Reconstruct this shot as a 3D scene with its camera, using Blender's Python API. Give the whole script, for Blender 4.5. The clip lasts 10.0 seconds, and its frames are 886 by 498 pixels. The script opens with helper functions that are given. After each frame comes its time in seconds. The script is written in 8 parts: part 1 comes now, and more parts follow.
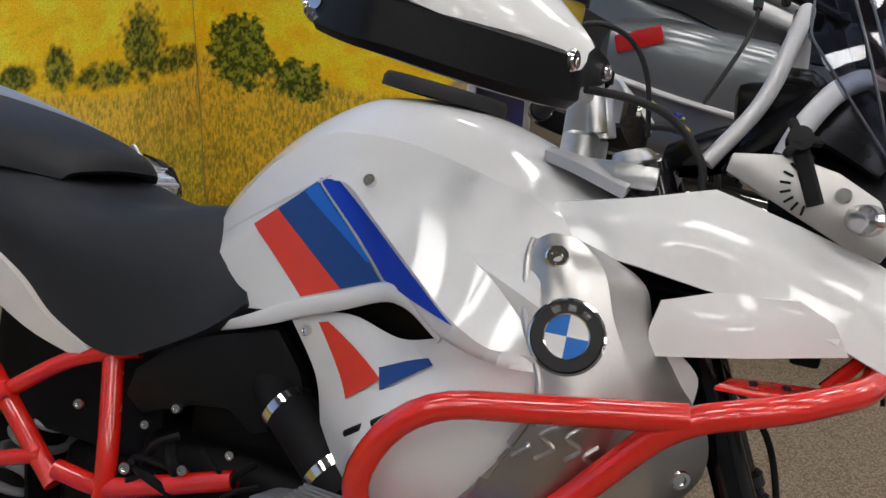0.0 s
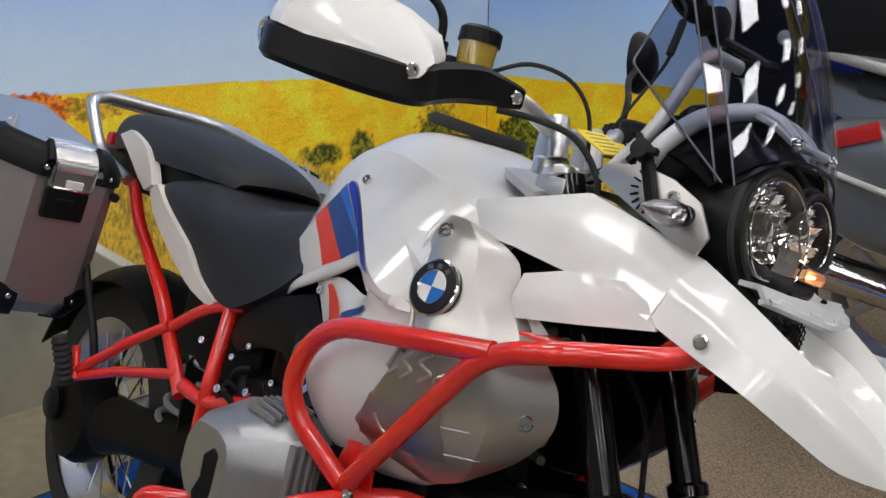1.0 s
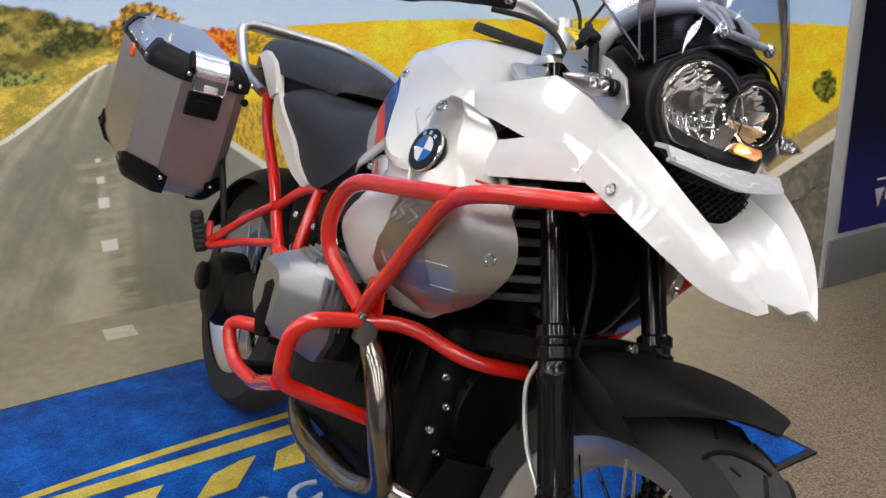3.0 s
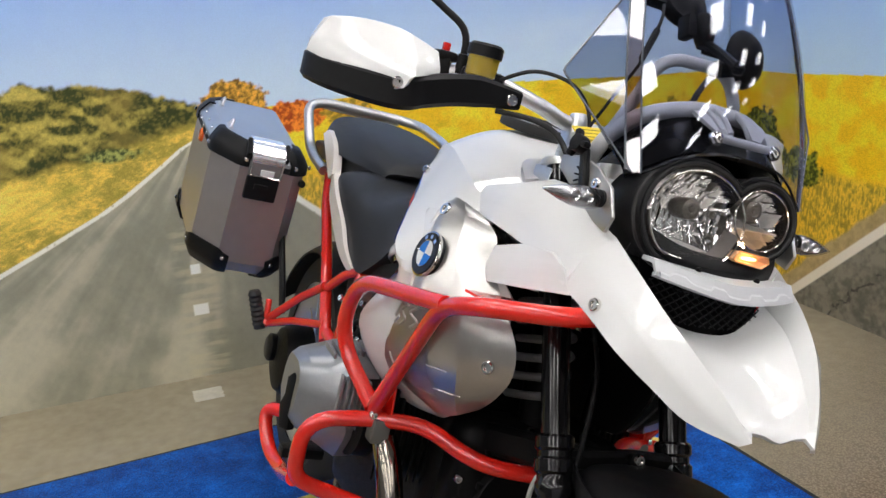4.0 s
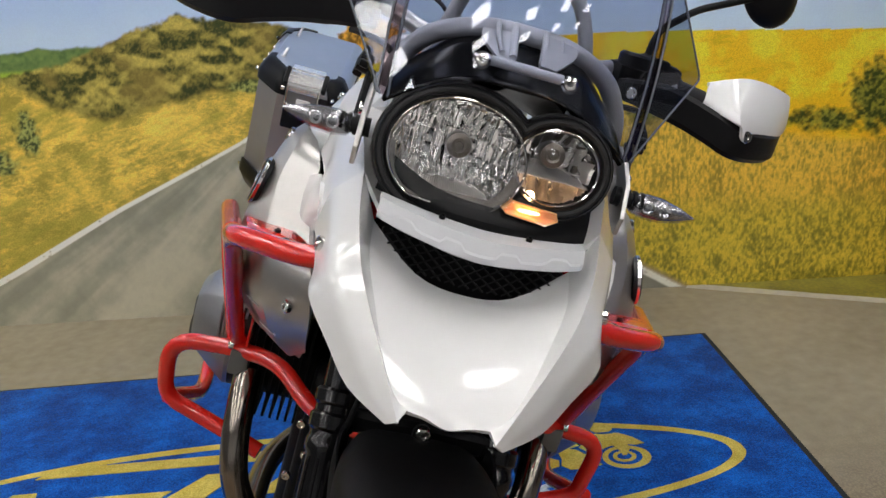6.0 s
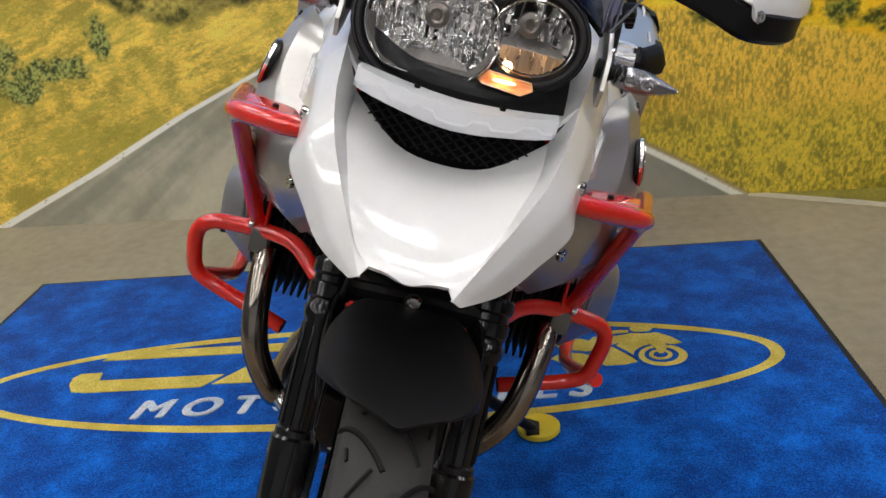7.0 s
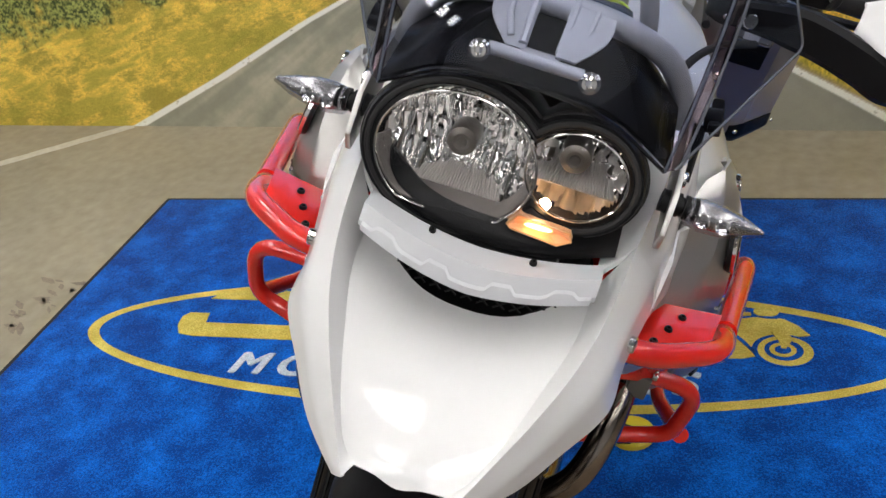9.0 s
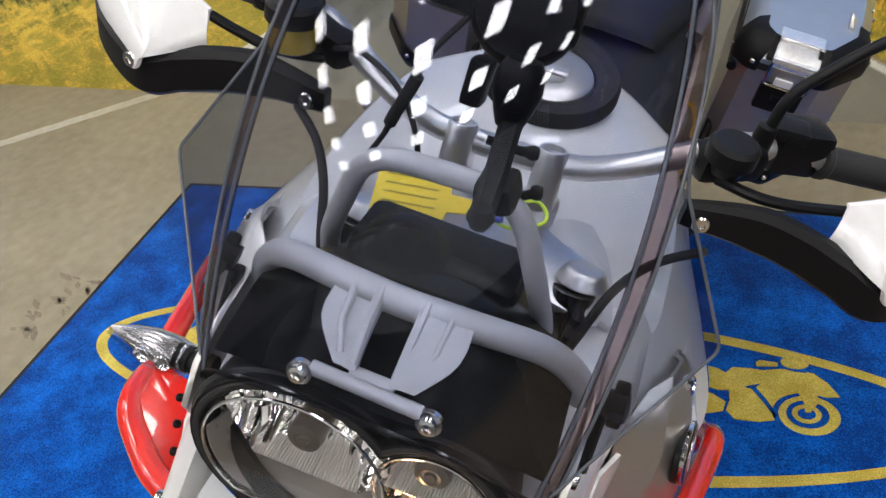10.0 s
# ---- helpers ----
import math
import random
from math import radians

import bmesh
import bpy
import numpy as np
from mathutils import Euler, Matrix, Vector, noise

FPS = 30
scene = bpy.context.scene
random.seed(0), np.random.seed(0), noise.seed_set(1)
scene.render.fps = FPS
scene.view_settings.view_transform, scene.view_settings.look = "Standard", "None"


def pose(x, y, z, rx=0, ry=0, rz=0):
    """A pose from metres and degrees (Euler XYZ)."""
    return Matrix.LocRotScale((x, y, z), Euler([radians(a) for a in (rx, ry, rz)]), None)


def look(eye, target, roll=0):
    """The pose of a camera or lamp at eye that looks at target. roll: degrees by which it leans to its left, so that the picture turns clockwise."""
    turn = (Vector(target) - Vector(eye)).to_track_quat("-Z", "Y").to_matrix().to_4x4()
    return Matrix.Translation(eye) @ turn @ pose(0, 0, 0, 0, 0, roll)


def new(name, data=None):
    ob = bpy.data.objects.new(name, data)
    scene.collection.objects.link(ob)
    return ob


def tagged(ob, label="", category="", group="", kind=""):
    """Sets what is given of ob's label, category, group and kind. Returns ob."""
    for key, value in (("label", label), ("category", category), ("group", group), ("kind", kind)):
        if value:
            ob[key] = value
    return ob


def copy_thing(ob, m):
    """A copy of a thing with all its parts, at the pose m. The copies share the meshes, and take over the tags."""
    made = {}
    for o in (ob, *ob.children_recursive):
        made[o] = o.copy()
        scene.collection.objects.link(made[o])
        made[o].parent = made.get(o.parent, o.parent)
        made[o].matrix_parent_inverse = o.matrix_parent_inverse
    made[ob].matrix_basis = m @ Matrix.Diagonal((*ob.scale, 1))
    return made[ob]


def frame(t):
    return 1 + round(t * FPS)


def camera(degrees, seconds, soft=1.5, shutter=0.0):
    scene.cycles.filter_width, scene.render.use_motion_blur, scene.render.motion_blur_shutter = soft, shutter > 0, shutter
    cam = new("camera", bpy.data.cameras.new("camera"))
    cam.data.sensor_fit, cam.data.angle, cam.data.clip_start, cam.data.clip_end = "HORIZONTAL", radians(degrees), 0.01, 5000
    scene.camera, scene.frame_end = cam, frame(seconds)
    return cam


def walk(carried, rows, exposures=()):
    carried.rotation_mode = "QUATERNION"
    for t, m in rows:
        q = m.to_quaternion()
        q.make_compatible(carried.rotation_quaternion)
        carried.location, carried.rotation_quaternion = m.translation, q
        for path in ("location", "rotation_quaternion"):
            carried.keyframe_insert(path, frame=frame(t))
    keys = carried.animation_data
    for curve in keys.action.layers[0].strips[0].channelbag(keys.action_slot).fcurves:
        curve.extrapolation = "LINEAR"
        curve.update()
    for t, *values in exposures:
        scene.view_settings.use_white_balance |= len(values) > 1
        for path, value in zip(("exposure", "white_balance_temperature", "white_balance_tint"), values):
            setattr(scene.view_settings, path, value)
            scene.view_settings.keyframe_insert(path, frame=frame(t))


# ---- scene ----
cam = camera(52.0, 10.0)
PATH = [
    (0, (0.416, -0.903, 1.328), (-0.28, 0.789, 0.52), 2.7),
    (0.5, (0.732, -0.952, 1.325), (-0.377, 0.574, 0.66), 1.2),
    (1, (1.005, -0.861, 1.279), (-0.423, 0.417, 0.707), 0.2),
    (1.5, (1.186, -0.82, 1.271), (-0.375, 0.304, 0.726), -0.2),
    (2, (1.321, -0.844, 1.229), (-0.273, 0.211, 0.64), -0.3),
    (2.2, (1.357, -0.853, 1.212), (-0.248, 0.174, 0.604), 0.0),
    (3.3, (1.422, -0.751, 1.238), (-0.289, 0.072, 0.61), -2.4),
    (3.5, (1.431, -0.719, 1.257), (-0.31, 0.054, 0.649), -3.1),
    (4, (1.464, -0.598, 1.307), (-0.351, 0.036, 0.752), -4.1),
    (4.5, (1.433, -0.445, 1.292), (-0.43, 0.072, 0.778), -4.1),
    (5, (1.381, -0.249, 1.284), (-0.519, 0.05, 0.738), -4.4),
    (5.5, (1.394, -0.053, 1.238), (-0.522, 0.019, 0.67), -4.3),
    (6, (1.471, 0.072, 1.194), (-0.439, 0.03, 0.604), -3.8),
    (6.2, (1.498, 0.109, 1.176), (-0.406, 0.039, 0.568), -3.7),
    (7.3, (1.514, 0.202, 1.142), (-0.3, -0.106, 0.358), -5.8),
    (7.5, (1.511, 0.206, 1.147), (-0.29, -0.137, 0.348), -6.1),
    (8, (1.463, 0.258, 1.172), (-0.292, -0.201, 0.332), -6.7),
    (8.5, (1.389, 0.298, 1.244), (-0.293, -0.265, 0.319), -7.0),
    (9, (1.221, 0.304, 1.349), (-0.392, -0.286, 0.324), -7.9),
    (9.5, (1.066, 0.333, 1.448), (-0.497, -0.282, 0.36), -8.7),
    (10, (0.873, 0.415, 1.518), (-0.55, -0.332, 0.327), -11.1),
]
walk(cam, [(t, look(eye, target, roll)) for t, eye, target, roll in PATH],
     exposures=[(0.0, -0.14), (1.0, -0.02), (2.0, 0.16), (3.5, 0.36), (4.0, 0.28), (5.0, 0.10), (6.0, 0.0), (7.5, 0.18), (8.5, 0.22), (9.0, 0.22), (10.0, 0.28)])

# ---- world and lights ----
world = bpy.data.worlds.new("showroom_air")
scene.world = world
world.use_nodes = True
world.node_tree.nodes["Background"].inputs[0].default_value = (0.9, 0.95, 1.0, 1)
world.node_tree.nodes["Background"].inputs[1].default_value = 0.02
scene.view_settings.exposure = 0.0
LAMP = 15.2           # radiance of the ceiling panels

# ---- materials ----
MATS = {}


def mat(name, base, rough=0.5, metal=0.0, grain=0.0, scale=60.0, bump=0.0, bscale=300.0, coat=0.0, wear=0.0, **extra):
    """A principled material: base colour varied at two scales, roughness variation and fine relief."""
    if name in MATS:
        return MATS[name]
    m = bpy.data.materials.new(name)
    m.use_nodes = True
    t = m.node_tree
    b = t.nodes["Principled BSDF"]
    b.inputs["Base Color"].default_value = (*base, 1)
    b.inputs["Roughness"].default_value = rough
    b.inputs["Metallic"].default_value = metal
    b.inputs["Coat Weight"].default_value = coat
    b.inputs["Coat Roughness"].default_value = 0.02
    co = t.nodes.new("ShaderNodeTexCoord")
    if grain:
        n1, n2 = t.nodes.new("ShaderNodeTexNoise"), t.nodes.new("ShaderNodeTexNoise")
        n1.inputs["Scale"].default_value, n2.inputs["Scale"].default_value = scale, scale / 9
        n1.inputs["Detail"].default_value = 4
        for n in (n1, n2):
            t.links.new(co.outputs["Object"], n.inputs["Vector"])
        add = t.nodes.new("ShaderNodeMath")
        add.operation = "ADD"
        t.links.new(n1.outputs[0], add.inputs[0])
        t.links.new(n2.outputs[0], add.inputs[1])
        r = t.nodes.new("ShaderNodeMapRange")
        r.inputs["From Min"].default_value, r.inputs["From Max"].default_value = 0.6, 1.4
        r.inputs["To Min"].default_value, r.inputs["To Max"].default_value = 1 - grain, 1 + grain
        t.links.new(add.outputs[0], r.inputs["Value"])
        mul = t.nodes.new("ShaderNodeVectorMath")
        mul.operation = "SCALE"
        mul.inputs[0].default_value = base
        t.links.new(r.outputs[0], mul.inputs["Scale"])
        t.links.new(mul.outputs[0], b.inputs["Base Color"])
        r2 = t.nodes.new("ShaderNodeMapRange")
        r2.inputs["From Min"].default_value, r2.inputs["From Max"].default_value = 0.6, 1.4
        r2.inputs["To Min"].default_value = max(0.02, rough - grain * 0.35)
        r2.inputs["To Max"].default_value = min(1.0, rough + grain * 0.35)
        t.links.new(add.outputs[0], r2.inputs["Value"])
        t.links.new(r2.outputs[0], b.inputs["Roughness"])
    if bump:
        n3, bp = t.nodes.new("ShaderNodeTexNoise"), t.nodes.new("ShaderNodeBump")
        n3.inputs["Scale"].default_value, n3.inputs["Detail"].default_value = bscale, 5
        bp.inputs["Strength"].default_value, bp.inputs["Distance"].default_value = bump, 0.002
        t.links.new(co.outputs["Object"], n3.inputs["Vector"])
        t.links.new(n3.outputs[0], bp.inputs["Height"])
        t.links.new(bp.outputs[0], b.inputs["Normal"])
    for key, value in extra.items():
        b.inputs[key.replace("_", " ")].default_value = value
    MATS[name] = m
    return m


def glass(name, tint, rough=0.0, base=0.022):
    """A thin pane: mostly see-through with a tint, and a Fresnel mirror on it."""
    m = bpy.data.materials.new(name)
    m.use_nodes = True
    t = m.node_tree
    t.nodes.remove(t.nodes["Principled BSDF"])
    tr, gl, mx, lw, pw, ma = (t.nodes.new(k) for k in ("ShaderNodeBsdfTransparent", "ShaderNodeBsdfGlossy", "ShaderNodeMixShader", "ShaderNodeLayerWeight", "ShaderNodeMath", "ShaderNodeMath"))
    tr.inputs[0].default_value = (*tint, 1)
    gl.inputs["Roughness"].default_value = rough
    gl.inputs["Color"].default_value = (1, 1, 1, 1)
    lw.inputs["Blend"].default_value = 0.5
    pw.operation, ma.operation = "POWER", "MULTIPLY_ADD"
    pw.inputs[1].default_value = 4.0
    ma.inputs[1].default_value, ma.inputs[2].default_value = 0.28, base
    t.links.new(lw.outputs["Facing"], pw.inputs[0])
    t.links.new(pw.outputs[0], ma.inputs[0])
    t.links.new(ma.outputs[0], mx.inputs[0])
    t.links.new(tr.outputs[0], mx.inputs[1])
    t.links.new(gl.outputs[0], mx.inputs[2])
    t.links.new(mx.outputs[0], t.nodes["Material Output"].inputs[0])
    MATS[name] = m
    return m


def glow(name, color, strength):
    m = bpy.data.materials.new(name)
    m.use_nodes = True
    b = m.node_tree.nodes["Principled BSDF"]
    b.inputs["Base Color"].default_value = (*color, 1)
    b.inputs["Emission Color"].default_value = (*color, 1)
    b.inputs["Emission Strength"].default_value = strength
    MATS[name] = m
    return m


def printed(name, rough=0.45):
    """A printed sheet: ink colours from the painted layer, broken up by fine ink grain."""
    m = bpy.data.materials.new(name)
    m.use_nodes = True
    t = m.node_tree
    b = t.nodes["Principled BSDF"]
    a, co, n, r, mul = (t.nodes.new(k) for k in ("ShaderNodeVertexColor", "ShaderNodeTexCoord", "ShaderNodeTexNoise", "ShaderNodeMapRange", "ShaderNodeVectorMath"))
    a.layer_name = "ink"
    n.inputs["Scale"].default_value, n.inputs["Detail"].default_value = 260, 3
    n.inputs["Roughness"].default_value = 0.7
    amp = t.nodes.new("ShaderNodeMath")             # the print is coarser where it shows grass and leaves
    amp.operation = "MULTIPLY_ADD"
    amp.inputs[1].default_value, amp.inputs[2].default_value = 1.5, 0.06
    t.links.new(a.outputs["Alpha"], amp.inputs[0])
    lo, hi = t.nodes.new("ShaderNodeMath"), t.nodes.new("ShaderNodeMath")
    lo.operation, hi.operation = "SUBTRACT", "ADD"
    for k in (lo, hi):
        k.inputs[0].default_value = 1.0
        t.links.new(amp.outputs[0], k.inputs[1])
    t.links.new(lo.outputs[0], r.inputs["To Min"])
    t.links.new(hi.outputs[0], r.inputs["To Max"])
    r.inputs["From Min"].default_value, r.inputs["From Max"].default_value = 0.22, 0.78
    r.clamp = True
    mul.operation = "SCALE"
    t.links.new(co.outputs["Object"], n.inputs["Vector"])
    t.links.new(n.outputs[0], r.inputs["Value"])
    t.links.new(a.outputs[0], mul.inputs[0])
    t.links.new(r.outputs[0], mul.inputs["Scale"])
    t.links.new(mul.outputs[0], b.inputs["Base Color"])
    b.inputs["Roughness"].default_value = rough
    b.inputs["Specular IOR Level"].default_value = 0.25
    return m


# ---- mesh kit ----
def link(name, bm, material, parent=None, smooth=True, angle=38, loc=None):
    """A bmesh as one mesh object, shaded smooth with sharp edges past the angle."""
    bmesh.ops.remove_doubles(bm, verts=bm.verts, dist=1e-5)
    bmesh.ops.recalc_face_normals(bm, faces=bm.faces)
    me = bpy.data.meshes.new(name)
    for f in bm.faces:
        f.smooth = smooth
    bm.to_mesh(me)
    bm.free()
    mats = material if isinstance(material, (list, tuple)) else [material]
    for one in mats:
        me.materials.append(one)
    if smooth:
        me.set_sharp_from_angle(angle=radians(angle))
    ob = new(name, me)
    if loc:
        ob.location = loc
    if parent:
        ob.parent = parent
    return ob


def part(name, bm, material, parent, label="", **kw):
    ob = link(name, bm, material, parent, **kw)
    if label:
        tagged(ob, label)
    return ob


def empty(name, label, category, group="", m=None):
    ob = new(name)
    ob.empty_display_size = 0.1
    if m is not None:
        ob.matrix_basis = m
    return tagged(ob, label, category, group)


def spline(pts, n=8, closed=False):
    """Points along a Catmull-Rom curve through pts."""
    p = [Vector(q) for q in pts]
    k = len(p)
    if k < 3:
        return p
    out = []
    span = k if closed else k - 1
    for i in range(span):
        if closed:
            a, b, c, d = p[(i - 1) % k], p[i], p[(i + 1) % k], p[(i + 2) % k]
        else:
            a, b, c, d = p[max(i - 1, 0)], p[i], p[i + 1], p[min(i + 2, k - 1)]
        for j in range(n):
            t = j / n
            out.append(0.5 * (2 * b + (c - a) * t + (2 * a - 5 * b + 4 * c - d) * t * t + (3 * b - a - 3 * c + d) * t ** 3))
    if not closed:
        out.append(p[-1])
    return out


def bend(pts, r=0.04, n=6):
    """Straight runs with rounded corners, like a bent tube."""
    p = [Vector(q) for q in pts]
    out = [p[0]]
    for a, b, c in zip(p, p[1:], p[2:]):
        u, v = (a - b), (c - b)
        cut = min(r, u.length * 0.48, v.length * 0.48)
        s, e = b + u.normalized() * cut, b + v.normalized() * cut
        for j in range(n + 1):
            t = j / n
            out.append((1 - t) ** 2 * s + 2 * t * (1 - t) * b + t * t * e)
    out.append(p[-1])
    return out


def tube(bm, pts, r, seg=12, cap=True, closed=False):
    """A round bar along pts; r is one radius or one per point."""
    p = [Vector(q) for q in pts]
    k = len(p)
    rr = r if isinstance(r, (list, tuple)) else [r] * k
    rings, up = [], None
    for i in range(k):
        a, b = p[(i - 1) % k if closed else max(i - 1, 0)], p[(i + 1) % k if closed else min(i + 1, k - 1)]
        d = (b - a).normalized()
        if up is None:
            up = d.orthogonal().normalized()
        up = (up - d * up.dot(d))
        if up.length < 1e-6:
            up = d.orthogonal()
        up.normalize()
        side = d.cross(up)
        rings.append([bm.verts.new(p[i] + rr[i] * (math.cos(2 * math.pi * j / seg) * up + math.sin(2 * math.pi * j / seg) * side)) for j in range(seg)])
    for i in range(k if closed else k - 1):
        a, b = rings[i], rings[(i + 1) % k]
        for j in range(seg):
            bm.faces.new((a[j], a[(j + 1) % seg], b[(j + 1) % seg], b[j]))
    if cap and not closed:
        bm.faces.new(rings[0][::-1])
        bm.faces.new(rings[-1])
    return bm


def lathe(bm, profile, m=None, seg=32, a0=0.0, a1=2 * math.pi):
    """Turns (radius, height) rows about the local z axis of m."""
    m = m or Matrix()
    full = abs(a1 - a0 - 2 * math.pi) < 1e-6
    n = seg if full else seg + 1
    rings = []
    for r, h in profile:
        if r < 1e-6:
            rings.append([bm.verts.new(m @ Vector((0, 0, h)))])
        else:
            rings.append([bm.verts.new(m @ Vector((r * math.cos(a0 + (a1 - a0) * j / seg), r * math.sin(a0 + (a1 - a0) * j / seg), h))) for j in range(n)])
    for a, b in zip(rings, rings[1:]):
        for j in range(seg):
            k = (j + 1) % n
            if len(a) == 1 and len(b) == 1:
                continue
            if len(a) == 1:
                bm.faces.new((a[0], b[j], b[k]))
            elif len(b) == 1:
                bm.faces.new((a[j], a[k], b[0]))
            else:
                bm.faces.new((a[j], a[k], b[k], b[j]))
    return bm


def axis(p, d, roll=0.0):
    """A matrix at p whose z axis points along d."""
    q = Vector(d).normalized().to_track_quat("Z", "Y").to_matrix().to_4x4()
    return Matrix.Translation(p) @ q @ Matrix.Rotation(radians(roll), 4, "Z")


def rod(bm, a, b, r, seg=16, r2=None, bev=0.0):
    a, b = Vector(a), Vector(b)
    h = (b - a).length
    r2 = r if r2 is None else r2
    e = min(bev, h * 0.45, r * 0.9, r2 * 0.9)
    prof = [(0, 0), (r - e, 0), (r, e), (r2, h - e), (r2 - e, h), (0, h)] if e > 0 else [(0, 0), (r, 0), (r2, h), (0, h)]
    return lathe(bm, prof, axis(a, b - a), seg)


def box(bm, m, size, bev=0.0, seg=2):
    """A box of that size centred on m, its edges rounded."""
    b2 = bmesh.new()
    bmesh.ops.create_cube(b2, size=1.0)
    for v in b2.verts:
        v.co = Vector((v.co.x * size[0], v.co.y * size[1], v.co.z * size[2]))
    if bev:
        bmesh.ops.bevel(b2, geom=b2.edges[:], offset=min(bev, min(size) * 0.45), segments=seg, affect="EDGES", profile=0.6)
    join(bm, b2, m)
    return bm


def join(bm, other, m=None):
    """Adds the other bmesh, moved by m, and frees it."""
    m = m or Matrix()
    made = {v: bm.verts.new(m @ v.co) for v in other.verts}
    for f in other.faces:
        try:
            g = bm.faces.new([made[v] for v in f.verts])
            g.material_index = f.material_index
        except ValueError:
            pass
    other.free()
    return bm


def plate(bm, outline, thick, m=None, bev=0.0):
    """A flat plate: a 2D outline in the xy plane of m, thick along z, edges rounded."""
    b2 = bmesh.new()
    vs = [b2.verts.new((x, y, -thick / 2)) for x, y in outline]
    f = b2.faces.new(vs)
    ext = bmesh.ops.extrude_face_region(b2, geom=[f])
    bmesh.ops.translate(b2, verts=[v for v in ext["geom"] if isinstance(v, bmesh.types.BMVert)], vec=(0, 0, thick))
    if bev:
        bmesh.ops.recalc_face_normals(b2, faces=b2.faces)
        es = [e for e in b2.edges if len(e.link_faces) == 2 and e.calc_face_angle(0) > 0.6]
        bmesh.ops.bevel(b2, geom=es, offset=bev, segments=2, affect="EDGES", profile=0.6)
    return join(bm, b2, m)


def broken(pts, n, creases):
    """A smooth curve that turns sharply at the given points."""
    cuts = [0, *creases, len(pts) - 1]
    out = []
    for a, b in zip(cuts, cuts[1:]):
        p = [Vector(q) for q in pts[a:b + 1]]
        run = spline(p, n) if len(p) > 2 else [p[0].lerp(p[1], i / n) for i in range(n + 1)]
        out += run if not out else run[1:]
    return out


def catmull(rows, nu, nv, creases=()):
    """A smooth grid of points through a small grid of control points."""
    first = [broken(r, nv, creases) for r in rows]
    cols = [spline([r[j] for r in first], nu) for j in range(len(first[0]))]
    return [[cols[j][i] for j in range(len(cols))] for i in range(len(cols[0]))]


def shell(bm, rows, nu=5, nv=5, thick=0.004, smooth=True, mirror=False, creases=()):
    """A bent panel of real thickness through a grid of control points; mirror: about y = 0."""
    g = catmull(rows, nu, nv, creases) if smooth else [[Vector(p) for p in r] for r in rows]
    if mirror:
        g = [[Vector((p.x, -p.y, p.z)) for p in r] for r in g]
    ni, nj = len(g), len(g[0])

    def normal(i, j):
        du = g[min(i + 1, ni - 1)][j] - g[max(i - 1, 0)][j]
        dv = g[i][min(j + 1, nj - 1)] - g[i][max(j - 1, 0)]
        n = du.cross(dv)
        return n.normalized() if n.length > 1e-9 else Vector((0, 0, 1))

    top = [[bm.verts.new(p) for p in r] for r in g]
    low = [[bm.verts.new(g[i][j] - thick * normal(i, j)) for j in range(nj)] for i in range(ni)]
    for i in range(ni - 1):
        for j in range(nj - 1):
            bm.faces.new((top[i][j], top[i + 1][j], top[i + 1][j + 1], top[i][j + 1]))
            bm.faces.new((low[i][j], low[i][j + 1], low[i + 1][j + 1], low[i + 1][j]))
    rim = [(0, j) for j in range(nj)] + [(i, nj - 1) for i in range(1, ni)] + [(ni - 1, j) for j in range(nj - 2, -1, -1)] + [(i, 0) for i in range(ni - 2, 0, -1)]
    for (a, b), (c, d) in zip(rim, rim[1:] + rim[:1]):
        if (a, b) != (c, d):
            bm.faces.new((top[a][b], top[c][d], low[c][d], low[a][b]))
    return bm


def loft(bm, rings, cap=True):
    """Joins closed rings of equal length."""
    made = [[bm.verts.new(p) for p in r] for r in rings]
    for a, b in zip(made, made[1:]):
        n = len(a)
        for j in range(n):
            bm.faces.new((a[j], a[(j + 1) % n], b[(j + 1) % n], b[j]))
    if cap:
        bm.faces.new(made[0][::-1])
        bm.faces.new(made[-1])
    return bm


def flip(bm):
    """Mirrors a bmesh about y = 0."""
    for v in bm.verts:
        v.co.y = -v.co.y
    return bm


# ---- paint for the prints ----
def grains(u, v, seed, octaves=4):
    """Fractal value noise in 0..1 on arrays."""
    total, amp, norm = np.zeros_like(u), 1.0, 0.0
    for o in range(octaves):
        rng = np.random.RandomState(seed + o * 17)
        table = rng.rand(256, 256)
        iu, iv = np.floor(u).astype(int), np.floor(v).astype(int)
        fu, fv = u - iu, v - iv
        fu, fv = fu * fu * (3 - 2 * fu), fv * fv * (3 - 2 * fv)
        g = lambda a, b: table[a % 256, b % 256]
        total += amp * ((g(iu, iv) * (1 - fu) + g(iu + 1, iv) * fu) * (1 - fv) + (g(iu, iv + 1) * (1 - fu) + g(iu + 1, iv + 1) * fu) * fv)
        norm += amp
        u, v, amp = u * 2.03 + 5.1, v * 2.03 + 3.7, amp * 0.55
    return total / norm


def lin(r, g, b):
    """Linear colour from the 0..255 values of a swatch."""
    return np.array([((c / 255 + 0.055) / 1.055) ** 2.4 if c > 10 else c / 3294.6 for c in (r, g, b)])


def step(x, a, b):
    k = np.clip((x - a) / (b - a), 0, 1)
    return k * k * (3 - 2 * k)


def over(img, mask, color):
    return img * (1 - mask[..., None]) + np.asarray(color) * mask[..., None]


def shade(low, high, k):
    return low * (1 - k[..., None]) + high * k[..., None]


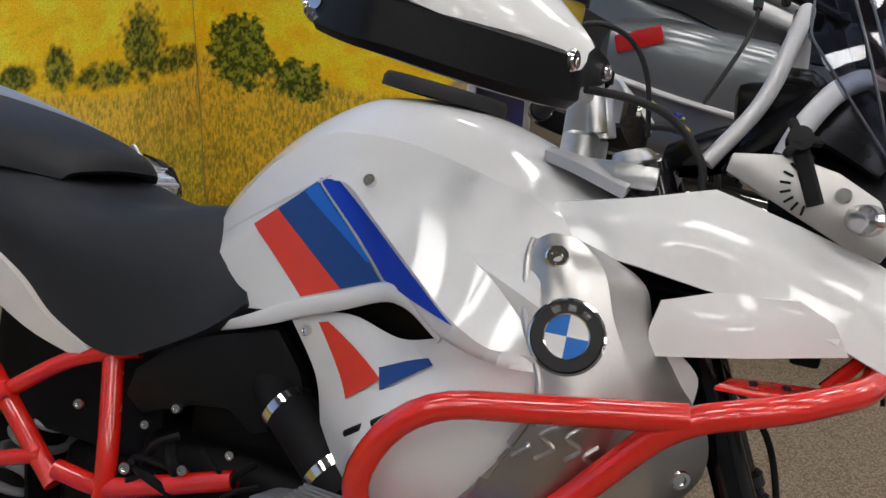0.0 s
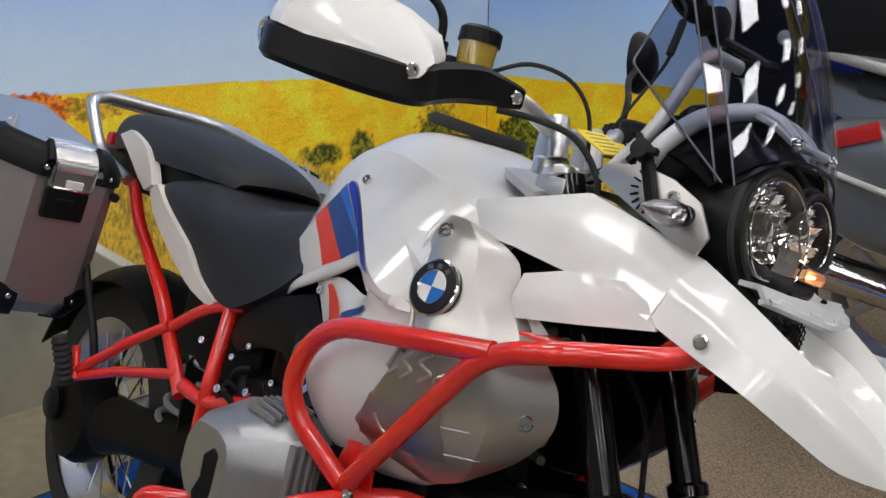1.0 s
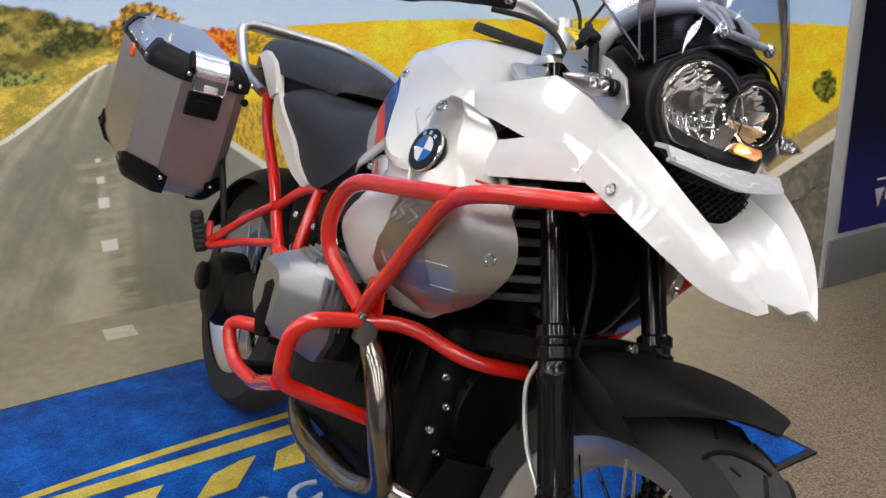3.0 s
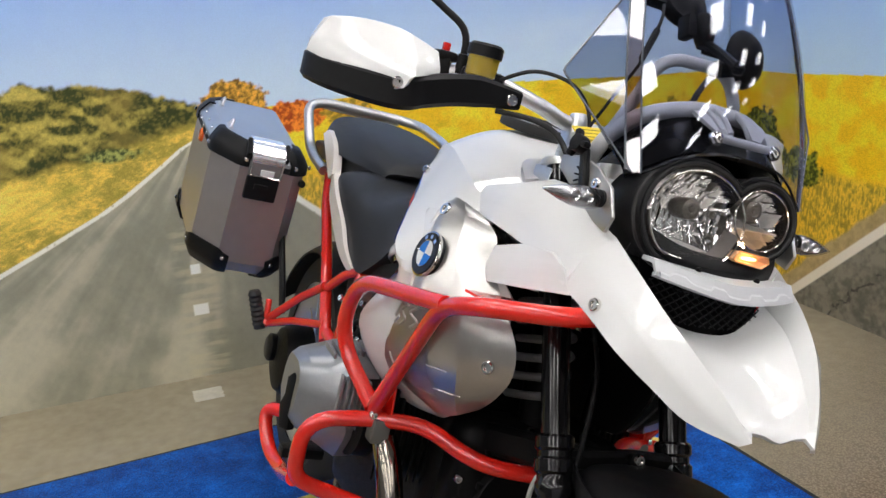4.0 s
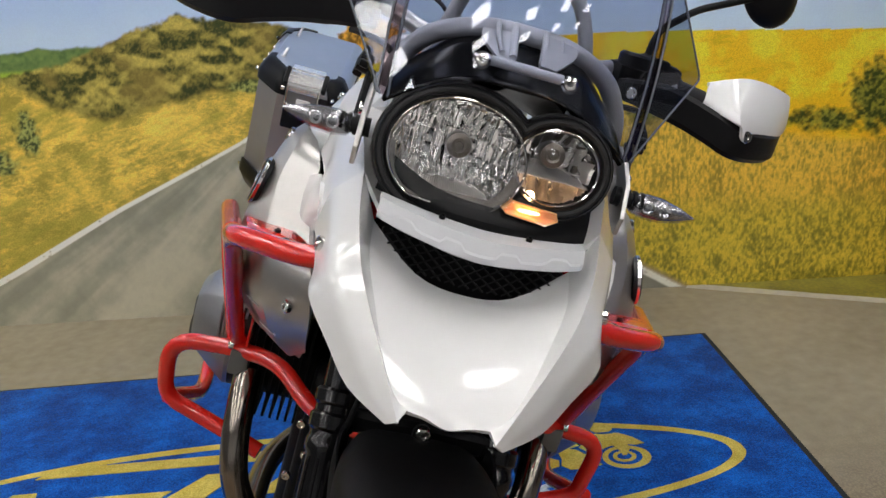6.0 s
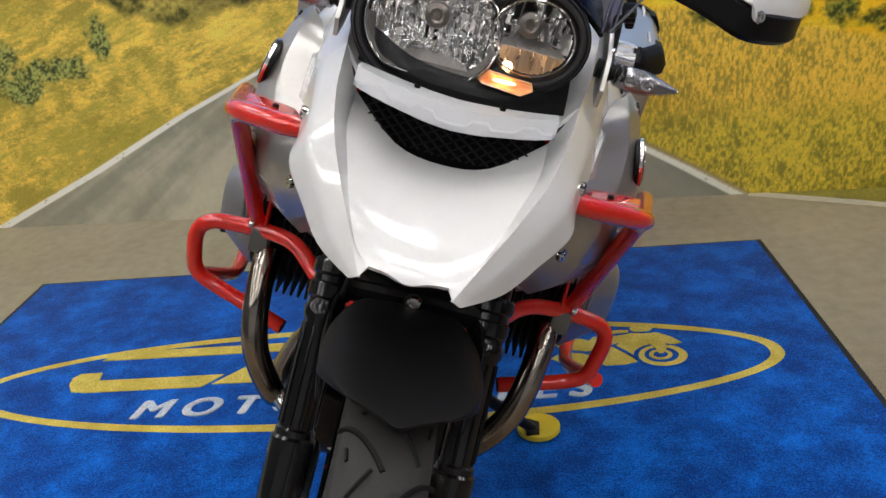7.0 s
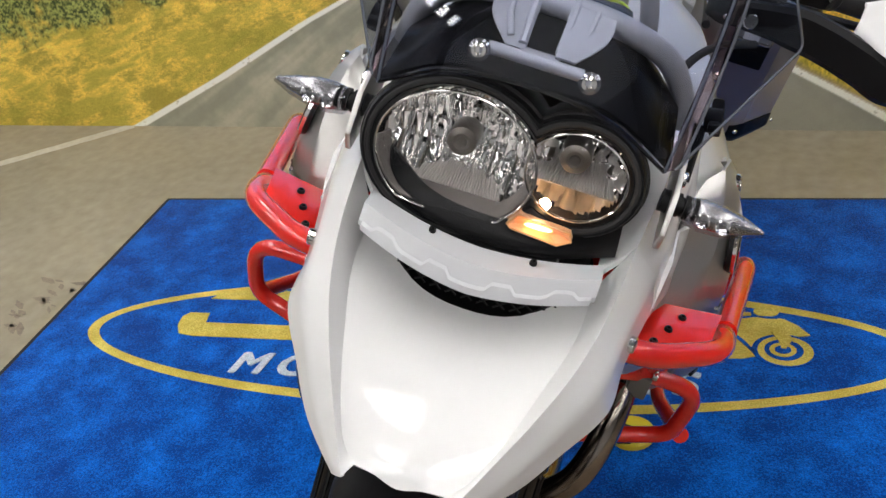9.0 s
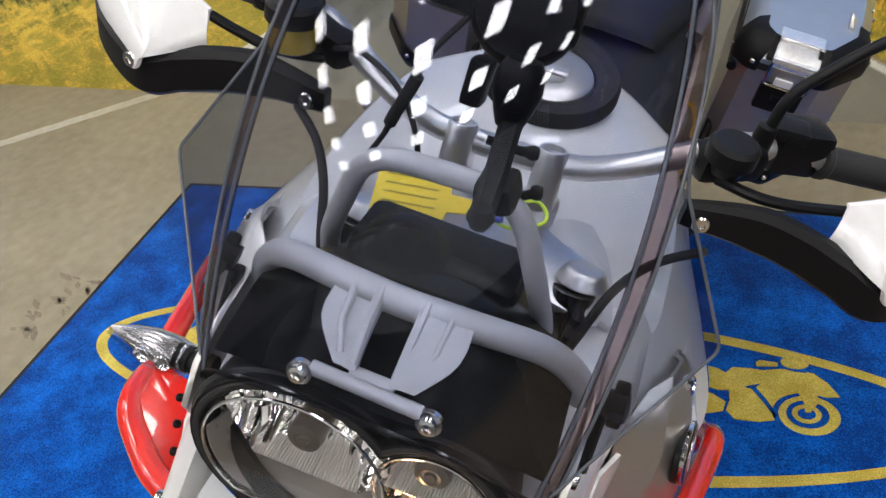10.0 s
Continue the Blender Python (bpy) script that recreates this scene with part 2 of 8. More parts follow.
def sheet(name, us, zs, place, colors, material):
    """A printed sheet as a grid mesh with its ink stored at the corners."""
    nu, nz = len(us), len(zs)
    U, Z = np.meshgrid(us, zs)
    co = place(U, Z).reshape(-1, 3)
    idx = np.arange(nu * nz).reshape(nz, nu)
    quads = np.stack([idx[:-1, :-1], idx[:-1, 1:], idx[1:, 1:], idx[1:, :-1]], -1).reshape(-1, 4)
    me = bpy.data.meshes.new(name)
    me.from_pydata(co.tolist(), [], quads.tolist())
    ink = me.color_attributes.new("ink", "FLOAT_COLOR", "POINT")
    c = colors.reshape(-1, 3)
    leafy = np.clip((np.minimum(c[:, 0], c[:, 1]) / np.maximum(c[:, 2], 1e-3) - 1.6) / 4.0, 0, 1) * 0.19      # yellow and green ink carry the grass grain
    ink.data.foreach_set("color", np.concatenate([c, leafy[:, None]], 1).astype(np.float32).ravel())
    me.materials.append(material)
    return new(name, me)

# ---- the room ----
XW, YW, XE, HIGH = -1.74, 1.84, -0.65, 2.75     # back wall, side wall, its end, ceiling

PLASTER = mat("painted_plaster", (0.62, 0.63, 0.64), 0.8, grain=0.06, scale=12, bump=0.15, bscale=180)
DARKWALL = mat("grey_partition", (0.15, 0.153, 0.157), 0.6, grain=0.1, scale=10)
PRINT = printed("mural_print")


def solid(name, lo, hi, material, kind="structure", label="", category=""):
    bm = bmesh.new()
    box(bm, Matrix.Translation([(a + b) / 2 for a, b in zip(lo, hi)]), [b - a for a, b in zip(lo, hi)])
    return tagged(link(name, bm, material, smooth=False), label, category, kind=kind)


solid("wall_back", (XW - 0.16, -4.2, 0), (XW - 0.006, YW + 0.15, HIGH), PLASTER, label="back wall behind the printed mural", category="wall")
solid("wall_side", (XW, YW + 0.006, 0), (XE, YW + 0.7, HIGH), PLASTER, label="short side wall with the printed mural", category="wall")
solid("wall_far", (-4.0, 5.4, 0), (6.0, 5.55, HIGH), DARKWALL, label="grey wall at the far side of the showroom", category="wall")
# added out of view, pale so that the headlight chrome reflects something bright
solid("wall_front_unseen", (5.6, -4.2, 0), (5.75, 5.4, HIGH), PLASTER, label="unseen pale wall added to brighten the reflections", category="wall")
# added out of view, dark to hold down bounce and reflections
solid("wall_near_unseen", (-1.9, -4.35, 0), (5.75, -4.2, HIGH), DARKWALL, label="unseen dark grey wall added to keep the reflections dark", category="wall")


def mural_back(U, Z):
    """Sky, wooded hill, rape field and a country road running to its vanishing point."""
    n1, n2, n3 = grains(U * 3, Z * 3, 3), grains(U * 14, Z * 14, 9), grains(U * 60, Z * 60, 21, 3)
    fine = grains(U * 110, Z * 110, 33, 2)
    sky = shade(lin(166, 183, 216), lin(122, 151, 200), step(Z + 0.12 * (n1 - 0.5), 0.9, 1.5))
    img = sky * (0.97 + 0.06 * n2[..., None])
    cloud = step(grains(U * 1.2 + 4, Z * 4, 44), 0.5, 0.75) * step(Z, 1.0, 1.35)
    img = over(img, cloud * 0.45, lin(214, 212, 214))
    # flowering field to the right of the road
    top = 0.945 - 0.05 * step(U, 0.5, 1.8) + 0.004 * n2
    field = shade(lin(202, 160, 30), lin(228, 184, 48), step(n2, 0.3, 0.75))
    field = shade(field, lin(172, 150, 24)[None, None] + 0 * field, step(grains(U * 9, Z * 60, 55), 0.58, 0.8) * 0.7)
    img = np.where(((Z < top) & (U > -0.4))[..., None], field, img)
    # verge and grass below the field
    vt = 0.70 - 0.18 * step(U, 0.6, 1.5) + 0.05 * (n1 - 0.5) + 0.03 * (n2 - 0.5)
    verge = shade(lin(132, 114, 44), lin(200, 164, 62), step(0.22 * n2 + 0.58 * grains(U * 170, Z * 60, 61, 3) + 0.2 * n1, 0.34, 0.64))
    img = over(img, step(vt - Z, -0.02, 0.03) * (U > -0.4), verge)
    low = step(0.33 - Z, -0.06, 0.1)
    img = over(img, low * (U > -0.4), shade(lin(112, 106, 40), lin(184, 162, 56), step(0.25 * n2 + 0.55 * grains(U * 150, Z * 70, 63, 3) + 0.2 * n1, 0.34, 0.64)))
    # bushes in the field
    for cu, cz, ru, rz, s in ((1.56, 0.67, 0.12, 0.16, 1), (1.74, 0.585, 0.16, 0.06, 5), (1.18, 0.66, 0.07, 0.08, 2), (1.0, 0.66, 0.1, 0.05, 3), (1.38, 0.6, 0.15, 0.05, 4), (0.75, 0.66, 0.08, 0.04, 6)):
        d = ((U - cu) / ru) ** 2 + ((Z - cz) / rz) ** 2 + 1.1 * (grains(U * 28, Z * 28, 60 + s) - 0.5) + 0.8 * (n3 - 0.5)
        img = over(img, step(1.0 - d, -0.15, 0.8), shade(lin(44, 54, 20), lin(120, 118, 44), step(0.5 * n3 + 0.5 * fine, 0.38, 0.66)))
    # far green field, wooded hill and autumn trees to the left of the road
    g2 = 0.955 + 0.006 * n2
    img = np.where(((Z < g2) & (U < -0.98))[..., None], shade(lin(96, 128, 44), lin(160, 178, 60), n2), img)
    far = 1.0 + 0.03 * n2
    img = over(img, step(far - Z, 0, 0.01) * step(Z, 0.93, 0.95) * (U < -1.0), shade(lin(60, 84, 50), lin(110, 130, 70), n3))
    hill = np.interp(U, [-3.3, -1.75, -1.45, -1.25, -1.05, -0.86, -0.7, -0.45, -0.3, -0.2], [0.95, 0.93, 0.93, 0.97, 1.05, 1.10, 1.085, 1.03, 0.97, 0.88]) + 0.035 * (n2 - 0.5) + 0.02 * (n3 - 0.5)
    base = np.interp(U, [-3.3, -1.5, -1.33, -1.15, -0.95, -0.7, -0.4, -0.2], [0.95, 0.9, 0.80, 0.75, 0.79, 0.84, 0.90, 0.9]) + 0.03 * (n2 - 0.5)
    puff = grains(U * 12, Z * 17, 71, 3)
    tops = step(puff - grains(U * 12, (Z + 0.022) * 17, 71, 3), -0.10, 0.16)
    clump = np.clip(0.75 * tops + 0.35 * step(puff, 0.35, 0.65) - 0.1, 0, 1)
    leaf = grains(U * 200, Z * 200, 73, 2)
    clump = np.clip(0.85 * clump + 0.36 * step(0.4 * leaf + 0.6 * fine, 0.3, 0.7) - 0.14, 0, 1)
    wood = shade(lin(46, 52, 24), lin(166, 150, 74), clump)
    wood = shade(wood, lin(128, 112, 56)[None, None] + 0 * wood, step(grains(U * 7, Z * 9, 75), 0.5, 0.72) * 0.6)
    wood = shade(wood, lin(34, 44, 22)[None, None] + 0 * wood, step(base + 0.06 - Z, 0, 0.08) * 0.55)
    img = over(img, step(hill - Z, -0.006, 0.012) * step(Z - base, -0.06, -0.04) * (U < -0.2), wood)
    # grass bank
    streak = grains(U * 5 + Z * 4, Z * 26 - U * 9, 57)
    bank = shade(lin(140, 126, 54), lin(214, 180, 82), step(0.30 * n2 + 0.22 * grains(U * 90, Z * 200, 59, 3) + 0.48 * streak, 0.36, 0.62))
    bank = shade(bank, lin(122, 120, 48)[None, None] + 0 * bank, step(0.6 * streak + 0.4 * n1, 0.44, 0.66) * 0.75)
    img = over(img, step(base - Z, -0.02, 0.02) * (U < -0.28), bank)
    for cu, cz, ru, rz, s in ((-1.62, 0.62, 0.16, 0.05, 1), (-1.45, 0.72, 0.05, 0.09, 2), (-0.62, 0.84, 0.12, 0.025, 3), (-2.0, 0.66, 0.25, 0.16, 4), (-2.5, 0.62, 0.4, 0.28, 5), (-2.15, 0.5, 0.2, 0.1, 6), (-2.95, 0.6, 0.4, 0.3, 7), (-1.8, 0.56, 0.1, 0.08, 8)):
        d = ((U - cu) / ru) ** 2 + ((Z - cz) / rz) ** 2 + 1.2 * (grains(U * 24, Z * 24, 80 + s) - 0.5) + 0.8 * (n3 - 0.5)
        img = over(img, step(1.0 - d, -0.1, 0.7), shade(lin(50, 60, 32), lin(140, 144, 80), step(0.3 * n3 + 0.7 * grains(U * 130, Z * 130, 35, 3), 0.36, 0.66)))
    for cu, cz, ru, rz, s, a, b in ((-0.2, 0.965, 0.12, 0.085, 1, (100, 74, 26), (196, 146, 56)), (0.0, 0.905, 0.15, 0.055, 2, (140, 58, 20), (212, 120, 42)), (0.2, 0.9, 0.1, 0.04, 3, (120, 100, 30), (190, 150, 50))):
        d = ((U - cu) / ru) ** 2 + ((Z - cz) / rz) ** 2 + 1.2 * (grains(U * 26, Z * 26, 90 + s) - 0.5) + 0.7 * (n3 - 0.5)
        img = over(img, step(1.0 - d, 0.0, 0.25), shade(lin(*a), lin(*b), step(0.5 * n3 + 0.5 * fine, 0.36, 0.64)))
    # road with its white edge lines and worn centre dashes
    left = np.interp(Z, [0, 0.21, 0.415, 0.55, 0.648, 0.70, 0.78, 0.837, 0.87], [-2.05, -1.60, -1.20, -0.90, -0.69, -0.60, -0.48, -0.40, -0.33])
    right = np.interp(Z, [0, 0.115, 0.22, 0.4, 0.6, 0.8, 0.87], [0.885, 0.69, 0.50, 0.24, 0.0, -0.2, -0.28])
    along = (U + 0.30) / (0.95 - np.minimum(Z, 0.88))
    road = shade(lin(122, 121, 106), lin(160, 155, 136), step(0.55 * grains(along * 5, Z * 1.5, 12) + 0.25 * n1 + 0.2 * n2, 0.34, 0.64)) * (0.94 + 0.12 * n3[..., None])
    road = shade(road, lin(112, 112, 102)[None, None] + 0 * road, step(along, -0.05, 0.12) * 0.7)
    on = step(U - left, -0.004, 0.004) * step(right - U, -0.004, 0.004) * (Z < 0.87)
    img = over(img, on, road)
    worn = on * step(0.09 - np.abs(U + 0.41 + 0.02 * (n2 - 0.5)), 0, 0.04) * step(0.62 - Z, 0, 0.1) * step(grains(U * 6, Z * 50, 14), 0.42, 0.62)
    img = over(img, worn * 0.5, lin(168, 160, 134))
    wide = 0.012 + 0.022 * (1 - Z / 0.87)
    for edge, sign in ((left, 1), (right, -1)):
        img = over(img, step(wide - np.abs(U - edge - sign * 0.5 * wide), 0, 0.006) * (Z < 0.86) * step(n3, 0.12, 0.3), lin(206, 202, 190))
    soil = step(0.05 - (U - right), 0, 0.03) * (U > right) * (Z < 0.3)
    img = over(img, soil * 0.7, lin(128, 112, 84))
    for z0, z1, w in ((0.235, 0.275, 0.028), (0.39, 0.425, 0.02), (0.475, 0.497, 0.015), (0.545, 0.562, 0.011)):
        img = over(img, step(w - np.abs(U + 0.41), 0, 0.004) * (Z > z0) * (Z < z1), lin(206, 203, 192))
    return np.clip(img, 0, 1)


def mural_side(X, Z):
    """The field goes on, above a second arm of the road that climbs towards the showroom."""
    n1, n2, n3 = grains(X * 3, Z * 3, 103), grains(X * 14, Z * 14, 109), grains(X * 60, Z * 60, 121, 3)
    fine = grains(X * 110, Z * 110, 133, 2)
    img = shade(lin(156, 180, 216), lin(108, 146, 202), step(Z + 0.1 * (n1 - 0.5), 0.9, 1.5)) * (0.97 + 0.06 * n2[..., None])
    top = 0.895 + 0.03 * step(X, -1.5, -0.6) + 0.004 * n2
    field = shade(lin(202, 162, 26), lin(230, 186, 42), step(n2, 0.3, 0.75))
    img = np.where((Z < top)[..., None], field, img)
    vt = 0.60 - 0.05 * step(X, -1.7, -0.9) + 0.05 * (n1 - 0.5)
    img = over(img, step(vt - Z, -0.02, 0.03), shade(lin(132, 114, 40), lin(202, 166, 52), step(0.22 * n2 + 0.58 * grains(X * 170, Z * 60, 163, 3) + 0.2 * n1, 0.34, 0.64)))
    for cu, cz, ru, rz, s in ((-1.55, 0.62, 0.14, 0.15, 1), (-1.3, 0.55, 0.12, 0.08, 2), (-0.72, 0.72, 0.05, 0.06, 3)):
        d = ((X - cu) / ru) ** 2 + ((Z - cz) / rz) ** 2 + 1.1 * (grains(X * 28, Z * 28, 160 + s) - 0.5) + 0.8 * (n3 - 0.5)
        img = over(img, step(1.0 - d, 0.0, 0.3), shade(lin(44, 54, 18), lin(124, 128, 44), step(0.5 * n3 + 0.5 * fine, 0.38, 0.66)))
    line = (X + 1.34) * 0.80
    img = over(img, step(line + 0.10 + 0.03 * n2 - Z, -0.01, 0.01), shade(lin(132, 116, 80), lin(170, 150, 108), n3))
    img = over(img, step(line + 0.045 - Z, -0.004, 0.004), lin(200, 194, 180))
    tar = shade(lin(84, 82, 74), lin(116, 112, 100), step(0.5 * n2 + 0.5 * n3, 0.3, 0.7))
    img = over(img, step(line - Z, -0.004, 0.004), tar)
    crack = step(0.012 - np.abs(Z - line + 0.16 + 0.12 * (n2 - 0.5)), 0, 0.01) * (n3 > 0.45)
    return np.clip(over(img, crack * 0.8, lin(44, 42, 40)), 0, 1)


zs = np.concatenate([np.arange(0, 1.16, 0.0045), np.linspace(1.16, HIGH, 28)])
us = np.arange(-3.3, YW + 0.001, 0.0048)
U, Z = np.meshgrid(us, zs)
tagged(sheet("mural_road", us, zs, lambda u, z: np.stack([np.full_like(u, XW), u, z], -1), np.clip(mural_back(U, Z) * 1.68, 0, 0.95), PRINT),
       "printed wall mural of a country road between yellow fields", "mural", kind="structure")
us = np.arange(XW + 0.004, XE - 0.002, 0.0048)
U, Z = np.meshgrid(us, zs)
tagged(sheet("mural_field", us, zs, lambda u, z: np.stack([u, np.full_like(u, YW), z], -1), np.clip(mural_side(U, Z) * 1.58, 0, 0.95), PRINT),
       "printed wall mural of a flowering yellow field under blue sky", "mural", kind="structure")


def floor_material():
    """Vinyl floor printed with worn asphalt: pale bare tar near the mural, coarse brown gravel further out."""
    m = bpy.data.materials.new("asphalt_print_vinyl")
    m.use_nodes = True
    t = m.node_tree
    b = t.nodes["Principled BSDF"]
    N, L = t.nodes.new, t.links.new
    co = N("ShaderNodeTexCoord")
    big, mid, stone = N("ShaderNodeTexNoise"), N("ShaderNodeTexNoise"), N("ShaderNodeTexVoronoi")
    big.inputs["Scale"].default_value, mid.inputs["Scale"].default_value, stone.inputs["Scale"].default_value = 1.6, 22, 165
    big.inputs["Detail"].default_value, mid.inputs["Detail"].default_value = 5, 6
    warp = N("ShaderNodeVectorMath")
    warp.operation = "ADD"
    wn = N("ShaderNodeTexNoise")
    wn.inputs["Scale"].default_value = 40
    ws = N("ShaderNodeVectorMath")
    ws.operation = "SCALE"
    ws.inputs["Scale"].default_value = 0.02
    for n in (big, mid, wn):
        L(co.outputs["Object"], n.inputs["Vector"])
    L(wn.outputs["Color"], ws.inputs[0])
    L(co.outputs["Object"], warp.inputs[0])
    L(ws.outputs[0], warp.inputs[1])
    L(warp.outputs[0], stone.inputs["Vector"])
    ramp = N("ShaderNodeValToRGB")
    ramp.color_ramp.elements[0].position, ramp.color_ramp.elements[0].color = 0.30, (*lin(142, 133, 112), 1)
    ramp.color_ramp.elements[1].position, ramp.color_ramp.elements[1].color = 0.72, (*lin(176, 166, 142), 1)
    mixn = N("ShaderNodeMath")
    mixn.operation = "MULTIPLY_ADD"
    mixn.inputs[1].default_value = 0.45
    L(mid.outputs[0], mixn.inputs[0])
    half = N("ShaderNodeMath")
    half.operation = "MULTIPLY"
    half.inputs[1].default_value = 0.55
    L(big.outputs[0], half.inputs[0])
    L(half.outputs[0], mixn.inputs[2])
    L(mixn.outputs[0], ramp.inputs[0])
    gr = N("ShaderNodeValToRGB")
    gr.color_ramp.elements[0].position, gr.color_ramp.elements[0].color = 0.0, (*lin(166, 149, 126), 1)
    gr.color_ramp.elements[1].position, gr.color_ramp.elements[1].color = 0.70, (*lin(104, 91, 76), 1)
    L(stone.outputs["Distance"], gr.inputs[0])
    sep = N("ShaderNodeSeparateXYZ")
    L(co.outputs["Object"], sep.inputs[0])
    far = N("ShaderNodeMapRange")       # gravel takes over away from the mural and to the side of the mat
    far.inputs["From Min"].default_value, far.inputs["From Max"].default_value = -0.15, 0.55
    add = N("ShaderNodeMath")
    add.operation = "MULTIPLY_ADD"
    add.inputs[1].default_value = 0.35
    L(sep.outputs["Y"], add.inputs[0])
    L(sep.outputs["X"], add.inputs[2])
    add2 = N("ShaderNodeMath")
    add2.operation = "MULTIPLY_ADD"
    add2.inputs[1].default_value = 0.5
    L(big.outputs[0], add2.inputs[0])
    L(add.outputs[0], add2.inputs[2])
    L(add2.outputs[0], far.inputs["Value"])
    mx = N("ShaderNodeMix")
    mx.data_type = "RGBA"
    L(far.outputs[0], mx.inputs[0])
    L(ramp.outputs[0], mx.inputs[6])
    L(gr.outputs[0], mx.inputs[7])
    L(mx.outputs[2], b.inputs["Base Color"])
    b.inputs["Roughness"].default_value = 0.6
    b.inputs["Specular IOR Level"].default_value = 0.25
    return m


solid("floor", (-2.0, -4.3, -0.1), (1.95, 5.5, 0), floor_material(), label="vinyl floor printed with worn brown asphalt and gravel", category="floor")
# beyond the view: an added dark floor, so the windscreen reflects no pale gravel
solid("floor_unseen", (1.95, -4.3, -0.1), (5.6, 5.5, -0.001), mat("unseen_floor_dark", (0.050, 0.052, 0.056), 0.55, grain=0.15, scale=20), label="unseen charcoal floor added to darken what the windscreen reflects", category="floor")

LINE = mat("line_print", tuple(lin(204, 200, 186)), 0.6, grain=0.18, scale=40)
DRYGRASS = mat("grass_print", tuple(lin(150, 142, 60)), 0.7, grain=0.45, scale=70)


def strip(name, a, b, wide, material, label, z=0.002):
    a, b = Vector((*a, z)), Vector((*b, z))
    s = (b - a).normalized().cross(Vector((0, 0, 1))) * wide / 2
    bm = bmesh.new()
    n = 40
    rows = []
    for i in range(n + 1):
        p = a.lerp(b, i / n)
        rows.append((p + s * (1 + random.uniform(-0.08, 0.08)), p - s * (1 + random.uniform(-0.08, 0.08))))
    for (p, q), (r, t) in zip(rows, rows[1:]):
        bm.faces.new([bm.verts.new(v) for v in (p, q, t, r)])
    return tagged(link(name, bm, material, smooth=False), label, "road marking", kind="structure")


SCUFF = mat("dark_scuff", tuple(lin(138, 126, 108)), 0.7, grain=0.3, scale=90)


def scuffs():
    """Dark worn flecks in the printed floor."""
    rng = random.Random(12)
    bm = bmesh.new()
    for k in range(26):
        c = Vector((-0.49 + rng.uniform(-0.13, 0.13), -1.56 + rng.uniform(-0.09, 0.09), 0.0016))
        a, ln, w = rng.uniform(0.6, 1.6), rng.uniform(0.010, 0.040), rng.uniform(0.004, 0.012)
        d, s = Vector((math.cos(a), math.sin(a), 0)) * ln, Vector((-math.sin(a), math.cos(a), 0)) * w
        bm.faces.new([bm.verts.new(c + q) for q in (-d, -d * 0.2 - s, d * 0.7 - s * 0.6, d, d * 0.2 + s, -d * 0.6 + s * 0.5)])
    return tagged(link("floor_scuff", bm, SCUFF, smooth=False), "dark worn flecks in the printed floor", "floor mark", kind="structure")


scuffs()
strip("road_line_1", (XW, 0.905), (-1.335, YW), 0.05, LINE, "white edge line printed on the floor")
strip("road_line_2", (XW, -2.06), (-0.9, -2.93), 0.055, LINE, "white edge line printed on the floor")
strip("road_line_3", (-1.62, -0.44), (-1.52, -0.44), 0.10, LINE, "worn white centre dash printed on the floor")
bm = bmesh.new()
bm.faces.new([bm.verts.new((x, y, 0.0012)) for x, y in ((XW, 0.95), (-1.37, YW), (XW, YW))])
tagged(link("verge_print", bm, DRYGRASS, smooth=False), "dry grass verge printed on the floor", "floor print", kind="structure")

bm = bmesh.new()
box(bm, Matrix.Translation((1.8, 0.6, HIGH + 0.05)), (7.6, 9.8, 0.1))
CEIL = mat("ceiling_tile", (0.14, 0.14, 0.14), 0.9, grain=0.05, scale=30)
tagged(link("ceiling", bm, CEIL, smooth=False), "dark grey suspended ceiling", "ceiling", kind="structure")

PANEL = glow("led_diffuser", (1.0, 0.972, 0.945), LAMP)
ALU = mat("painted_steel_trim", (0.75, 0.75, 0.75), 0.4)


def ceiling_light():
    e = empty("ceiling_light", "square white LED panel set in the ceiling", "ceiling light", "ceiling panels")
    bm = bmesh.new()
    box(bm, Matrix.Translation((0, 0, -0.004)), (0.36, 0.36, 0.008))
    part("diffuser", bm, PANEL, e, smooth=False)
    bm = bmesh.new()
    for x, y, sx, sy in ((0, 0.19, 0.4, 0.02), (0, -0.19, 0.4, 0.02), (0.19, 0, 0.02, 0.36), (-0.19, 0, 0.02, 0.36)):
        box(bm, Matrix.Translation((x, y, -0.006)), (sx, sy, 0.012))
    part("frame", bm, ALU, e, smooth=False)
    return e


first = ceiling_light()
spots = [(x, y) for x in (-0.9, -0.07, 0.75, 1.58, 2.4, 3.22, 4.05) for y in (-3.4, -2.0, -0.6, 0.8, 2.2, 3.6)]
first.matrix_basis = Matrix.Translation((*spots[0], HIGH))
for s in spots[1:]:
    copy_thing(first, Matrix.Translation((*s, HIGH)))

# ---- the mat ----


